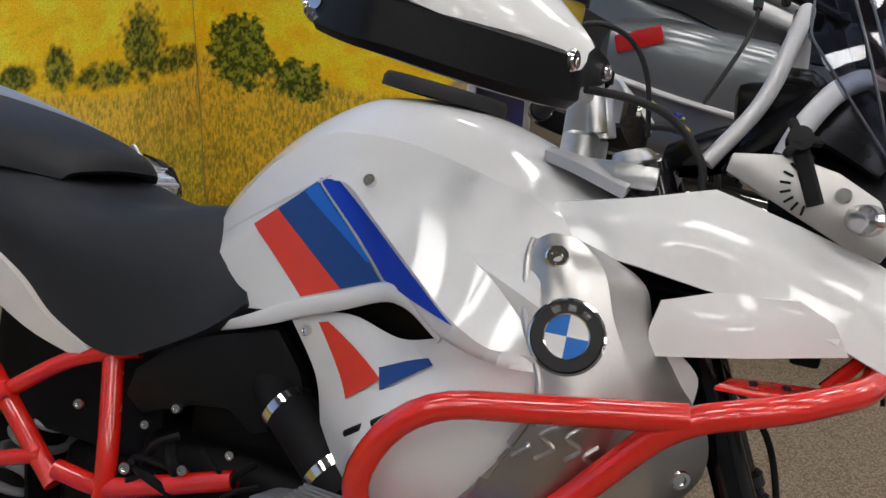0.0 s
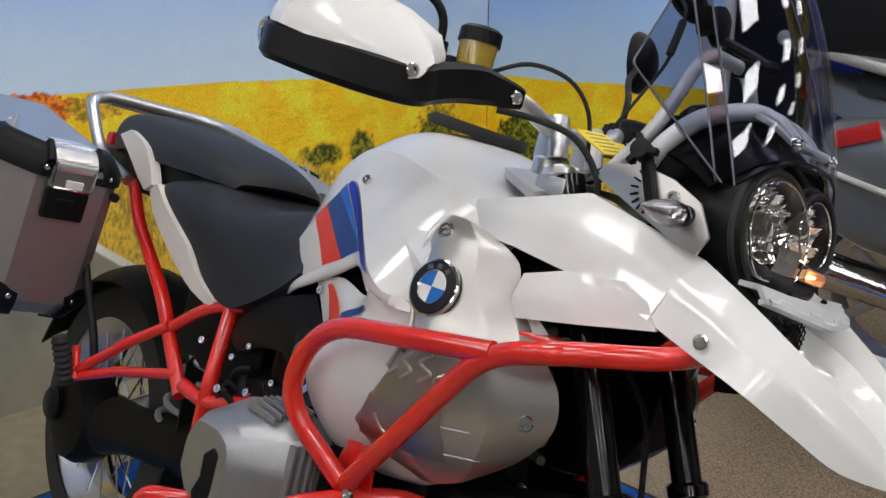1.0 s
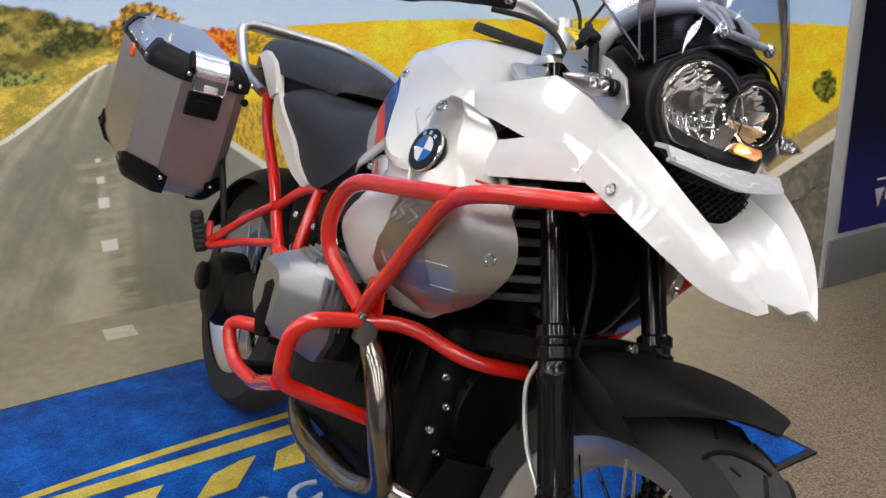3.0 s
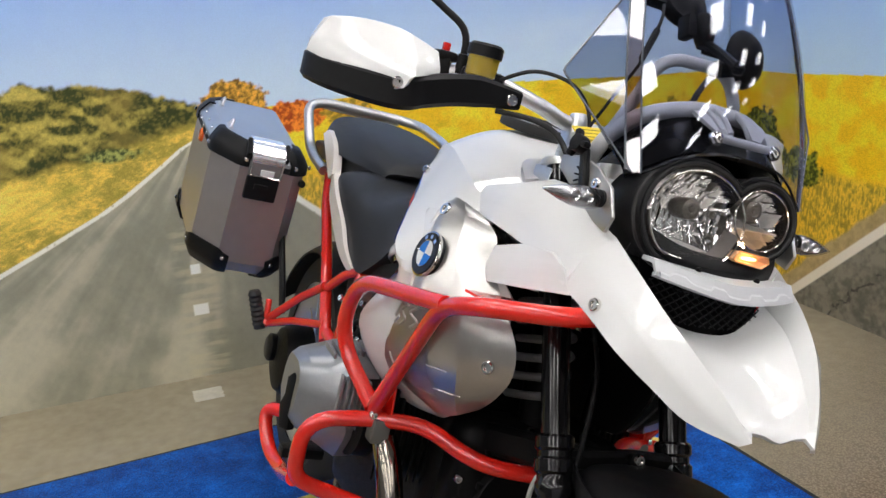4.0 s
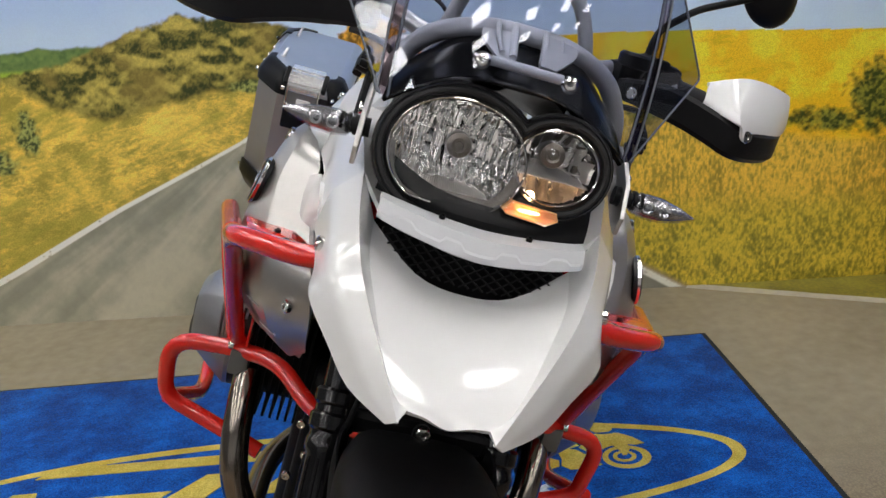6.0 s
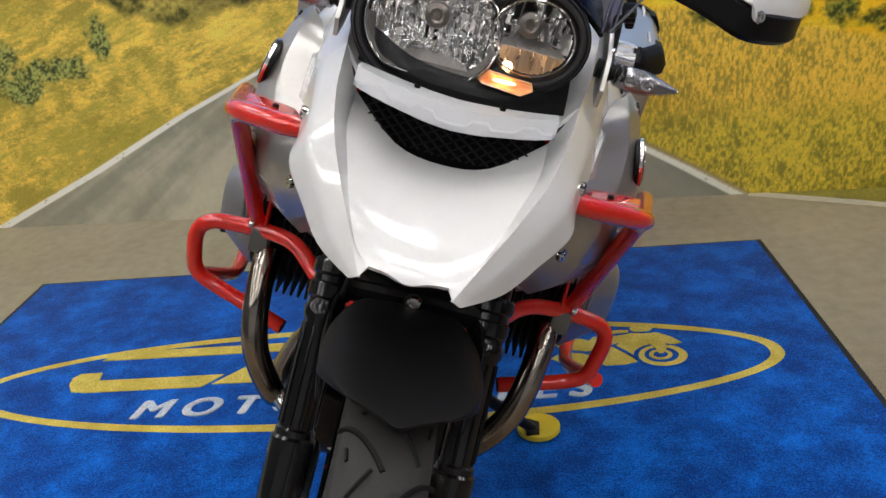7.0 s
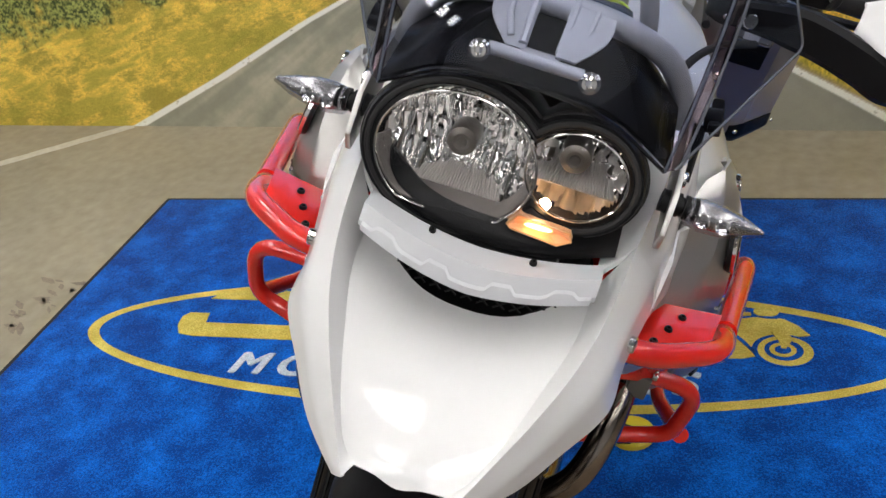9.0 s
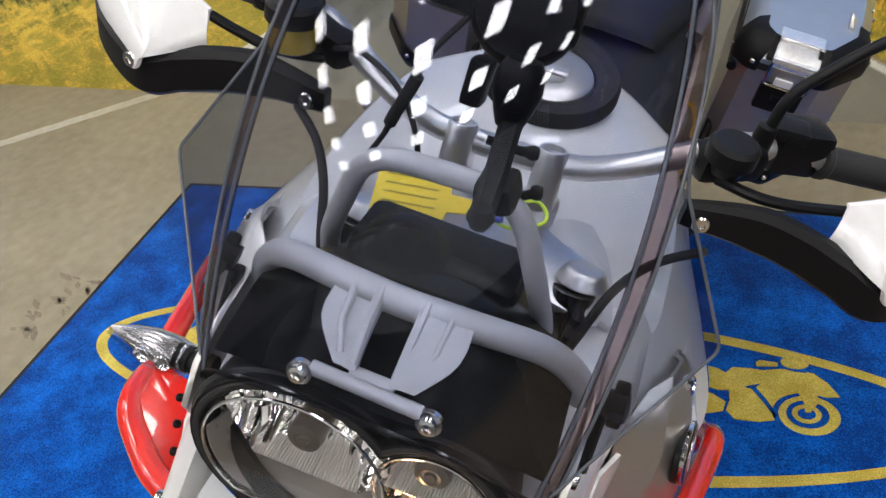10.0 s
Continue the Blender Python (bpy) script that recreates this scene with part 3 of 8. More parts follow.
def carpet(name, low, high):
    m = bpy.data.materials.new(name)
    m.use_nodes = True
    t = m.node_tree
    b = t.nodes["Principled BSDF"]
    N, L = t.nodes.new, t.links.new
    co, a, c, bp = N("ShaderNodeTexCoord"), N("ShaderNodeTexNoise"), N("ShaderNodeTexNoise"), N("ShaderNodeBump")
    a.inputs["Scale"].default_value, c.inputs["Scale"].default_value = 9, 300
    a.inputs["Detail"].default_value, a.inputs["Roughness"].default_value = 8, 0.65
    for n in (a, c):
        L(co.outputs["Object"], n.inputs["Vector"])
    add = N("ShaderNodeMath")
    add.operation = "MULTIPLY_ADD"
    add.inputs[1].default_value = 0.95
    L(c.outputs[0], add.inputs[0])
    L(a.outputs[0], add.inputs[2])
    r = N("ShaderNodeValToRGB")
    r.color_ramp.elements[0].position, r.color_ramp.elements[0].color = 0.70, (*low, 1)
    r.color_ramp.elements[1].position, r.color_ramp.elements[1].color = 1.0, (*high, 1)
    half = N("ShaderNodeMath")
    half.operation = "MULTIPLY"
    half.inputs[1].default_value = 0.82
    L(add.outputs[0], half.inputs[0])
    L(half.outputs[0], r.inputs[0])
    L(r.outputs[0], b.inputs["Base Color"])
    bp.inputs["Strength"].default_value, bp.inputs["Distance"].default_value = 0.7, 0.003
    L(c.outputs[0], bp.inputs["Height"])
    L(bp.outputs[0], b.inputs["Normal"])
    b.inputs["Roughness"].default_value = 0.95
    b.inputs["Specular IOR Level"].default_value = 0.1
    b.inputs["Sheen Weight"].default_value = 0.08
    return m


BLUE_PILE = carpet("blue_pile", lin(0, 55, 130), lin(2, 110, 216))
YELLOW_PILE = carpet("yellow_pile", lin(186, 164, 66), lin(232, 212, 112))
WHITE_PILE = carpet("white_pile", lin(170, 182, 192), lin(226, 232, 236))
RUBBER = mat("black_rubber", (0.012, 0.012, 0.013), 0.75, grain=0.2, scale=90, bump=0.2)

def floor_mat():
    a = radians(3.5)
    r, u = Vector((-math.sin(a), math.cos(a), 0)), Vector((-math.cos(a), -math.sin(a), 0))
    m = Matrix.Translation((-0.509, -0.30, 0)) @ Matrix((r, u, (0, 0, 1))).transposed().to_4x4()
    e = empty("floor_mat", "blue carpet logo mat with yellow oval, lying under the motorcycle", "floor mat", m=m)
    L, W = 2.345, 1.36
    bm = bmesh.new()
    box(bm, Matrix.Translation((0, 0, 0.004)), (L + 0.036, W + 0.036, 0.006), 0.002)
    part("rubber_edge", bm, RUBBER, e, "thin black rubber border")
    bm = bmesh.new()
    box(bm, Matrix.Translation((0, 0, 0.0075)), (L, W, 0.009), 0.003)
    part("carpet", bm, BLUE_PILE, e, "blue pile")

    def flat(name, loops, material, label, z=0.0130):
        bm = bmesh.new()
        for i, lp in enumerate(loops):
            plate(bm, lp, 0.002, Matrix.Translation((0, 0, z + 0.0003 * i)))
        return part(name, bm, material, e, label, smooth=False)

    n, cy = 120, -0.035
    ring = bmesh.new()
    rows = []
    for i in range(n):
        t = 2 * math.pi * i / n
        j = 0.0015 * math.sin(i * 12.9)
        rows.append([Vector(((1.04 - k * 0.034 + j) * math.cos(t), cy + (0.258 - k * 0.030 + j) * math.sin(t), 0.0131)) for k in (0, 1)])
    vs = [[ring.verts.new(p) for p in row] for row in rows]
    for i in range(n):
        a0, b0 = vs[i], vs[(i + 1) % n]
        ring.faces.new((a0[0], b0[0], b0[1], a0[1]))
    part("oval", ring, YELLOW_PILE, e, "yellow oval outline", smooth=False)
    flat("logo_bar", [[(-0.745, 0.104), (-0.715, 0.148), (0.19, 0.152), (0.17, 0.104)],
                      [(-0.785, -0.022), (-0.765, -0.057), (-0.725, -0.065), (-0.42, -0.066), (-0.375, -0.008), (-0.71, -0.006), (-0.717, 0.036), (-0.775, 0.036), (-0.79, 0.016)],
                      [(-0.395, -0.056), (-0.30, 0.055), (-0.21, 0.055), (-0.29, -0.056)],
                      [(-0.17, -0.056), (-0.10, 0.03), (-0.02, 0.055), (0.02, 0.055), (-0.07, -0.056)],
                      [(0.03, -0.035), (0.07, 0.042), (0.15, 0.058), (0.11, -0.042)]], YELLOW_PILE, "yellow logo bars")

    def ell(cx, cy2, rx, ry, k=18):
        return [(cx + rx * math.cos(2 * math.pi * i / k), cy2 + ry * math.sin(2 * math.pi * i / k)) for i in range(k)]

    flat("logo_bike", [[(0.806, 0.028), (0.779, 0.022), (0.755, 0.026), (0.721, 0.024), (0.693, 0.003), (0.678, -0.025), (0.683, -0.056), (0.651, -0.067), (0.601, -0.068), (0.582, -0.046), (0.588, -0.015), (0.584, 0.014), (0.561, 0.011),
                        (0.524, 0.022), (0.493, 0.038), (0.477, 0.071), (0.525, 0.083), (0.557, 0.075), (0.574, 0.064), (0.587, 0.083), (0.621, 0.085), (0.651, 0.083), (0.686, 0.092), (0.72, 0.096), (0.755, 0.088), (0.784, 0.062)],
                       [(0.49, 0.0), (0.51, 0.006), (0.551, -0.003), (0.580, -0.022), (0.576, -0.049), (0.543, -0.061), (0.495, -0.045), (0.47, -0.02)],
                       ell(0.716, 0.116, 0.029, 0.019), [(0.636, 0.106), (0.644, 0.113), (0.681, 0.110), (0.681, 0.099), (0.637, 0.094)]], YELLOW_PILE, "yellow motorcycle emblem")
    flat("wheel_arch", [ell(0.744, -0.034, 0.070, 0.060, 26)], BLUE_PILE, "", 0.0146)
    for slit in ([[(0.616, 0.027), (0.647, 0.040), (0.633, 0.022)]], [[(0.629, 0.025), (0.655, -0.011), (0.680, -0.052), (0.686, -0.048), (0.662, -0.005), (0.638, 0.029)]], [[(0.690, 0.094), (0.716, 0.088), (0.740, 0.088), (0.742, 0.094), (0.716, 0.095)]]):
        flat("emblem_slit", slit, BLUE_PILE, "", 0.0146)
    flat("logo_wheel", [ell(0.746, -0.036, 0.060, 0.054, 26)], YELLOW_PILE, "", 0.0151)
    flat("wheel_ring", [ell(0.743, -0.034, 0.042, 0.038, 24)], BLUE_PILE, "", 0.0156)
    flat("wheel_hub", [ell(0.741, -0.034, 0.029, 0.026, 20)], YELLOW_PILE, "", 0.0161)
    flat("wheel_bore", [ell(0.741, -0.034, 0.018, 0.015, 14)], BLUE_PILE, "", 0.0166)
    flat("fork_leg", [[(0.722, 0.030), (0.758, 0.028), (0.766, 0.006), (0.748, -0.030), (0.738, -0.030), (0.735, -0.004)]], YELLOW_PILE, "", 0.0171)
    cu = bpy.data.curves.new("lettering", "FONT")
    cu.body = "MOTORCYCLES"
    cu.size, cu.shear, cu.extrude, cu.space_character = 0.112, 0.18, 0.0012, 1.48
    cu.align_x = "CENTER"
    tmp = bpy.data.objects.new("lettering", cu)
    me = bpy.data.meshes.new_from_object(tmp)
    me.materials.clear()
    me.materials.append(WHITE_PILE)
    wide = max(v.co.x for v in me.vertices) - min(v.co.x for v in me.vertices)
    bpy.data.objects.remove(tmp)
    bm = bmesh.new()
    for k, (dx, dy) in enumerate(((0, 0), (0.0044, 0.0014), (-0.0044, -0.0014), (0.0014, -0.0028), (-0.0014, 0.0028))):
        b2 = bmesh.new()
        b2.from_mesh(me)
        bmesh.ops.translate(b2, vec=(dx, dy, -0.0003 * k), verts=b2.verts)
        join(bm, b2)
    bm.to_mesh(me)
    t = new("lettering", me)
    t.parent = e
    t.matrix_basis = Matrix.Translation((-0.005, -0.203, 0.0152)) @ Matrix.Diagonal((1.11 / wide, 1, 1, 1))
    tagged(t, "white italic capitals")
    return e


floor_mat()

# ---- motorcycle ----
WHITE = mat("white_gloss_paint", (0.68, 0.68, 0.68), 0.42, coat=0.85, grain=0.015, scale=25, Coat_Roughness=0.055)
SILVER = mat("satin_silver_paint", (0.50, 0.49, 0.475), 0.34, metal=0.85, coat=0.1, grain=0.03, scale=200)
GREY = mat("grey_silver_paint", (0.50, 0.50, 0.51), 0.42, metal=0.35, grain=0.04, scale=160)
ALLOY = mat("cast_alloy", (0.62, 0.62, 0.62), 0.32, metal=0.9, grain=0.06, scale=120, bump=0.1)
ENGINE = mat("silver_engine_paint", (0.30, 0.305, 0.32), 0.36, metal=0.7, grain=0.05, scale=150, bump=0.12)
BRUSHED = mat("brushed_aluminium", (0.45, 0.415, 0.405), 0.40, metal=0.85, grain=0.06, scale=30)
LID = mat("anodised_lid", (0.50, 0.53, 0.57), 0.33, metal=0.85, grain=0.05, scale=40)
POLISH = mat("polished_plate", (0.40, 0.37, 0.35), 0.36, metal=1.0, grain=0.10, scale=40)
CHROME = mat("polished_steel", (0.75, 0.73, 0.70), 0.12, metal=1.0, grain=0.04, scale=30)
HEADER = mat("heat_tinted_steel", (0.30, 0.265, 0.23), 0.22, metal=1.0, grain=0.22, scale=20)
RED = mat("red_powder_coat", (0.66, 0.014, 0.008), 0.26, coat=0.9, grain=0.04, scale=80)
BLACK = mat("black_plastic", (0.007, 0.007, 0.008), 0.40, grain=0.12, scale=150, bump=0.15, bscale=600, Specular_IOR_Level=0.15)
MATTE = mat("matt_black_plastic", (0.008, 0.008, 0.009), 0.55, grain=0.15, scale=100, bump=0.2, bscale=800, Specular_IOR_Level=0.13)
GLOSSBLACK = mat("gloss_black_enamel", (0.006, 0.006, 0.007), 0.14, coat=0.15, grain=0.08, scale=60, Specular_IOR_Level=0.35)
DARKMETAL = mat("black_engine_casting", (0.0045, 0.0045, 0.005), 0.45, grain=0.2, scale=90, bump=0.3, bscale=350, Specular_IOR_Level=0.14)
INK = mat("deep_black_plastic", (0.004, 0.004, 0.0045), 0.25, grain=0.1, scale=80, Specular_IOR_Level=0.08)
SEAT = mat("seat_vinyl", (0.016, 0.017, 0.020), 0.5, grain=0.08, scale=120, bump=0.35, bscale=900, Specular_IOR_Level=0.3)
# near black for shade put into colour: the seat gap and the tread grooves
SHADEBLACK = mat("recess_shade_black", (0.006, 0.006, 0.007), 0.6, grain=0.1, scale=120, bump=0.3, bscale=900, Specular_IOR_Level=0.2)
TYRE = mat("tyre_rubber", (0.024, 0.023, 0.022), 0.78, grain=0.18, scale=60, bump=0.25, bscale=260)
BLUEDK = mat("dark_blue_decal", (0.012, 0.055, 0.22), 0.45, coat=0.22, grain=0.03, Specular_IOR_Level=0.2)
BLUEBR = mat("bright_blue_decal", (0.006, 0.05, 0.48), 0.45, coat=0.22, grain=0.03, Specular_IOR_Level=0.2)
BLUEMID = mat("light_blue_decal", (0.01, 0.13, 0.55), 0.45, coat=0.22, grain=0.03, Specular_IOR_Level=0.2)
REDDK = mat("red_decal", (0.68, 0.05, 0.03), 0.45, coat=0.22, grain=0.03, Specular_IOR_Level=0.2)
YELLOW = mat("yellow_plastic", (0.80, 0.60, 0.03), 0.45, grain=0.06, scale=70)
OIL = mat("yellow_brake_fluid_pot", (0.33, 0.23, 0.02), 0.2, coat=0.5, grain=0.05)
ORANGE = mat("orange_reflector", (0.85, 0.13, 0.02), 0.2, coat=0.4)
CREAM = mat("pale_grey_panel", (0.66, 0.62, 0.58), 0.35, coat=0.2, grain=0.03)
SCREEN = glass("smoked_screen", (0.77, 0.79, 0.86), base=0.036)
# smoked, with a trace of the red that the fold reflects put into the tint
FOLDED = glass("smoked_fold_reflection_tint", (0.60, 0.54, 0.57), base=0.05)
SIDEPANE = glass("smoked_side_pane", (0.64, 0.67, 0.75), base=0.03)
EDGE = mat("polished_screen_edge", (0.10, 0.11, 0.13), 0.22, grain=0.2, scale=30, Specular_IOR_Level=0.4)
LENS = glass("clear_lens", (0.97, 0.97, 0.97))
MIRROR = mat("reflector_chrome", (0.95, 0.94, 0.93), 0.07, metal=1.0)
WARM = glow("warm_bulb", (1.0, 0.58, 0.26), 60.0)
AMBER = glow("lit_side_lamp", (1.0, 0.58, 0.25), 8.0)

LEAN, BIKEYAW = -19.3, 1.0
bike = empty("motorcycle", "white adventure motorcycle with red crash bars, leaning on its stand", "motorcycle",
             m=pose(0.177, -0.237, 0, 0, 0, BIKEYAW) @ pose(0, 0, 0, LEAN))
STEER = Matrix.Translation((0.02, 0, 0)) @ Matrix.Rotation(radians(3.5), 4, "Z") @ Matrix.Translation((-0.02, 0, 0))
STEER2 = Matrix.Translation((0.02, 0, 0)) @ Matrix.Rotation(radians(7), 4, "Z") @ Matrix.Translation((-0.02, 0, 0))
FSTEER = Matrix.Translation((0.10, 0, 0)) @ Matrix.Rotation(radians(3.5), 4, "Z") @ Matrix.Translation((-0.10, 0, 0))


def piece(name, build, material, label="", parent=None, m=None, angle=38, smooth=True):
    """Builds one part of the motorcycle from a function that fills a bmesh."""
    bm = bmesh.new()
    build(bm)
    if m is not None:
        bm.transform(m)
    return part(name, bm, material, parent or bike, label, angle=angle, smooth=smooth)


def pair(name, build, material, label="", parent=None, m=None, angle=38):
    """The same part on the right (y < 0) and, mirrored, on the left."""
    out = []
    for side in (1, -1):
        bm = bmesh.new()
        build(bm)
        for v in bm.verts:
            v.co.y *= side
        if m is STEER and side < 0:
            bm.transform(STEER2)             # the bars are turned a little to the left
        elif m is not None and m is not STEER:
            bm.transform(m)
        p = parent[len(out)] if isinstance(parent, list) else (parent or bike)
        out.append(part(name, bm, material, p, label, angle=angle))
    return out


def screw(p, d, r=0.008, parent=None, material=None):
    def go(bm):
        m = axis(p, d)
        lathe(bm, [(0, -0.004), (r, -0.004), (r, 0.0015), (r * 0.85, 0.003), (r * 0.5, 0.003), (r * 0.45, 0.0008), (0, 0.0008)], m, 14)
    return piece("screw", go, material or CHROME, parent=parent)


def ribbon(bm, path, w, h, up=(0, 0, 1), taper=None, n=10):
    """A rounded flat bar along path: w across, h along up."""
    p = [Vector(q) for q in path]
    rings = []
    for i, q in enumerate(p):
        d = (p[min(i + 1, len(p) - 1)] - p[max(i - 1, 0)]).normalized()
        u = Vector(up)
        s = d.cross(u).normalized()
        u = s.cross(d).normalized()
        k = taper[i] if taper else 1.0
        ww, hh = w * 0.5 * k, h * 0.5 * k
        c = min(ww, hh) * 0.6
        pts = [(-ww + c, -hh), (ww - c, -hh), (ww, -hh + c), (ww, hh - c), (ww - c, hh), (-ww + c, hh), (-ww, hh - c), (-ww, -hh + c)]
        rings.append([q + s * a + u * b for a, b in pts])
    return loft(bm, rings)


def across(rows):
    """Full-width control rows from half rows that run from the centre (y = 0) out to the side."""
    return [[(x, -y, z) for x, y, z in reversed(r)] + [(x, y, z) for x, y, z in r[1:]] for r in rows]


# wheels
def wheel(name, centre, rim_r, tyre_r, half, label, m=None, tread=0.0):
    cx, cz = centre
    ax = Matrix.Translation((cx, 0, cz)) @ Matrix.Rotation(radians(90), 4, "X")
    if m is not None:
        ax = m @ ax
    bm = bmesh.new()
    prof = []
    for i in range(17):
        t = math.pi * i / 16
        prof.append((rim_r + 0.006 + (tyre_r - rim_r - 0.006) * math.sin(t) ** 0.62, -half * math.cos(t) * (1.0 if 0.15 < i / 16 < 0.85 else 0.9)))
    lathe(bm, prof, ax, 72)
    w = part(name, bm, TYRE, bike, label)
    bm = bmesh.new()
    lathe(bm, [(rim_r - 0.035, -0.02), (rim_r - 0.012, -0.045), (rim_r + 0.012, -half * 0.82), (rim_r + 0.014, -half * 0.76), (rim_r - 0.004, -0.04), (rim_r - 0.024, 0),
               (rim_r - 0.004, 0.04), (rim_r + 0.014, half * 0.76), (rim_r + 0.012, half * 0.82), (rim_r - 0.012, 0.045), (rim_r - 0.035, 0.02), (rim_r - 0.035, -0.02)], ax, 72)
    part("rim", bm, ALLOY, w, "silver alloy rim")
    bm = bmesh.new()
    lathe(bm, [(0, -0.07), (0.024, -0.07), (0.03, -0.05), (0.05, -0.045), (0.05, -0.035), (0.03, -0.02), (0.03, 0.02), (0.05, 0.035), (0.05, 0.045), (0.03, 0.05), (0.024, 0.07), (0, 0.07)], ax, 28)
    part("hub", bm, ALLOY, w, "silver hub")
    bm = bmesh.new()
    for i in range(32):
        t = 2 * math.pi * i / 32
        s = 1 if i % 2 else -1
        k = 0.35 if (i // 2) % 2 else -0.35
        a = ax @ Vector((0.05 * math.cos(t + k), 0.05 * math.sin(t + k), 0.04 * s))
        b = ax @ Vector((rim_r * math.cos(t), rim_r * math.sin(t), 0.035 * s))
        rod(bm, a, b, 0.0026, 6)
    part("spokes", bm, CHROME, w, "crossed steel spokes")
    if tread:
        # grooves are not cut: dark tubes on the tyre give their shade
        bm = bmesh.new()
        def on_tyre(t, f, s, lift=0.0006):
            a = 1.20 * f
            r = rim_r + 0.006 + (tyre_r - rim_r - 0.006) * math.cos(a) ** 0.62 + lift
            return ax @ Vector((r * math.cos(t), r * math.sin(t), s * half * math.sin(a)))
        for i in range(20):
            for s in (-1, 1):
                t0 = 2 * math.pi * (i + 0.5 * (s > 0)) / 20
                tube(bm, [on_tyre(t0 + 0.34 * f - 0.16 * f * f, 0.04 + 0.90 * f, s) for f in [j / 18 for j in range(19)]], 0.0034, 5)
                tube(bm, [on_tyre(t0 + 0.215 + 0.10 * f, 0.50 - 0.30 * f, s) for f in [j / 8 for j in range(9)]], 0.0028, 5)
                tube(bm, [on_tyre(t0 + 0.03 + 0.05 * f, 0.62 + 0.05 * f, s) for f in [j / 6 for j in range(7)]], 0.0022, 5)
        part("tread_groove_shade", bm, SHADEBLACK, w, "dark raised lines standing in for shaded tread grooves")
    return w


FA, RA = (0.43, 0.345), (-1.05, 0.335)
front_wheel = wheel("front_wheel", FA, 0.241, 0.327, 0.061, "front wheel with black road tyre", m=FSTEER, tread=1.0)
rear_wheel = wheel("rear_wheel", RA, 0.216, 0.318, 0.076, "rear wheel with black road tyre")


def discs(bm):
    for s in (-1, 1):
        lathe(bm, [(0.095, s * 0.058 - 0.0025), (0.152, s * 0.058 - 0.0025), (0.152, s * 0.058 + 0.0025), (0.095, s * 0.058 + 0.0025), (0.095, s * 0.058 - 0.0025)],
              Matrix.Translation((FA[0], 0, FA[1])) @ Matrix.Rotation(radians(90), 4, "X"), 40)


piece("brake_disc", discs, CHROME, "steel front brake discs", parent=front_wheel, m=FSTEER)

# fork
FTOP, FLOW = Vector((0.075, 0, 1.09)), Vector((FA[0] - 0.005, 0, FA[1] - 0.02))


def on_fork(z, y=0.0):
    k = (FTOP.z - z) / (FTOP.z - FLOW.z)
    p = FTOP.lerp(FLOW, k)
    return Vector((p.x, y, p.z))


def fork_leg(bm):
    rod(bm, on_fork(1.06, -0.108), on_fork(0.70, -0.108), 0.0205, 24)


legs = pair("fork_tube", fork_leg, GLOSSBLACK, "black fork tube", m=FSTEER)


def fork_slider(bm):
    d = (FLOW - FTOP).normalized()
    m = axis(on_fork(0.705, -0.108), d)
    lathe(bm, [(0.0, 0), (0.024, 0), (0.028, 0.004), (0.028, 0.018), (0.0245, 0.022), (0.0245, 0.030), (0.0285, 0.034), (0.0285, 0.050), (0.0245, 0.054), (0.0245, 0.062), (0.027, 0.066), (0.027, 0.078),
               (0.0235, 0.084), (0.0235, 0.225), (0.0265, 0.228), (0.0265, 0.236), (0.030, 0.240), (0.030, 0.40), (0.022, 0.415), (0, 0.415)], m, 28)


sliders = pair("fork_slider", fork_slider, GLOSSBLACK, "gloss black fork slider with collars", parent=legs, m=FSTEER)
for k in range(10):
    t = 2 * math.pi * k / 10
    m = axis(on_fork(0.705, -0.108), (FLOW - FTOP).normalized())
    pair("slider_rib", lambda bm: rod(bm, m @ Vector((0.0238 * math.cos(t), 0.0238 * math.sin(t), 0.088)), m @ Vector((0.0238 * math.cos(t), 0.0238 * math.sin(t), 0.222)), 0.0022, 5), GLOSSBLACK, parent=sliders, m=FSTEER)


def caliper(bm):
    p = on_fork(0.42, -0.095) + Vector((-0.055, 0, -0.01))
    box(bm, Matrix.Translation(p) @ Matrix.Rotation(radians(25), 4, "Y"), (0.06, 0.05, 0.12), 0.012)
    for k in (-0.03, 0.03):
        lathe(bm, [(0, 0), (0.018, 0), (0.018, 0.012), (0.012, 0.016), (0, 0.016)], axis(p + Vector((0, -0.022, k)), (0, -1, 0)), 18)


pair("brake_caliper", caliper, DARKMETAL, "black brake caliper", parent=legs, m=FSTEER)


def fork_brace(bm):
    a = on_fork(0.675, -0.108)
    b = on_fork(0.675, 0.108)
    ribbon(bm, spline([a, a + Vector((0.012, 0.05, 0.006)), (a + b) / 2 + Vector((0.02, 0, 0.012)), b + Vector((0.012, -0.05, 0.006)), b], 6), 0.022, 0.03)
    lathe(bm, [(0, 0), (0.012, 0), (0.012, 0.012), (0, 0.016)], axis((a + b) / 2 + Vector((0.03, 0, 0.016)), (1, 0, 0.3)), 16)


piece("fork_brace", fork_brace, DARKMETAL, "black fork bridge", m=FSTEER)
screw(FSTEER @ (on_fork(0.685) + Vector((0.05, 0, 0.012))), (1, 0, 0.25), 0.009)


def telelever(bm):
    ribbon(bm, spline([(0.02, -0.10, 0.60), (0.14, -0.07, 0.635), (0.25, 0.0, 0.66), (0.14, 0.07, 0.635), (0.02, 0.10, 0.60)], 6), 0.03, 0.05)


piece("wishbone", telelever, DARKMETAL, "black suspension wishbone")


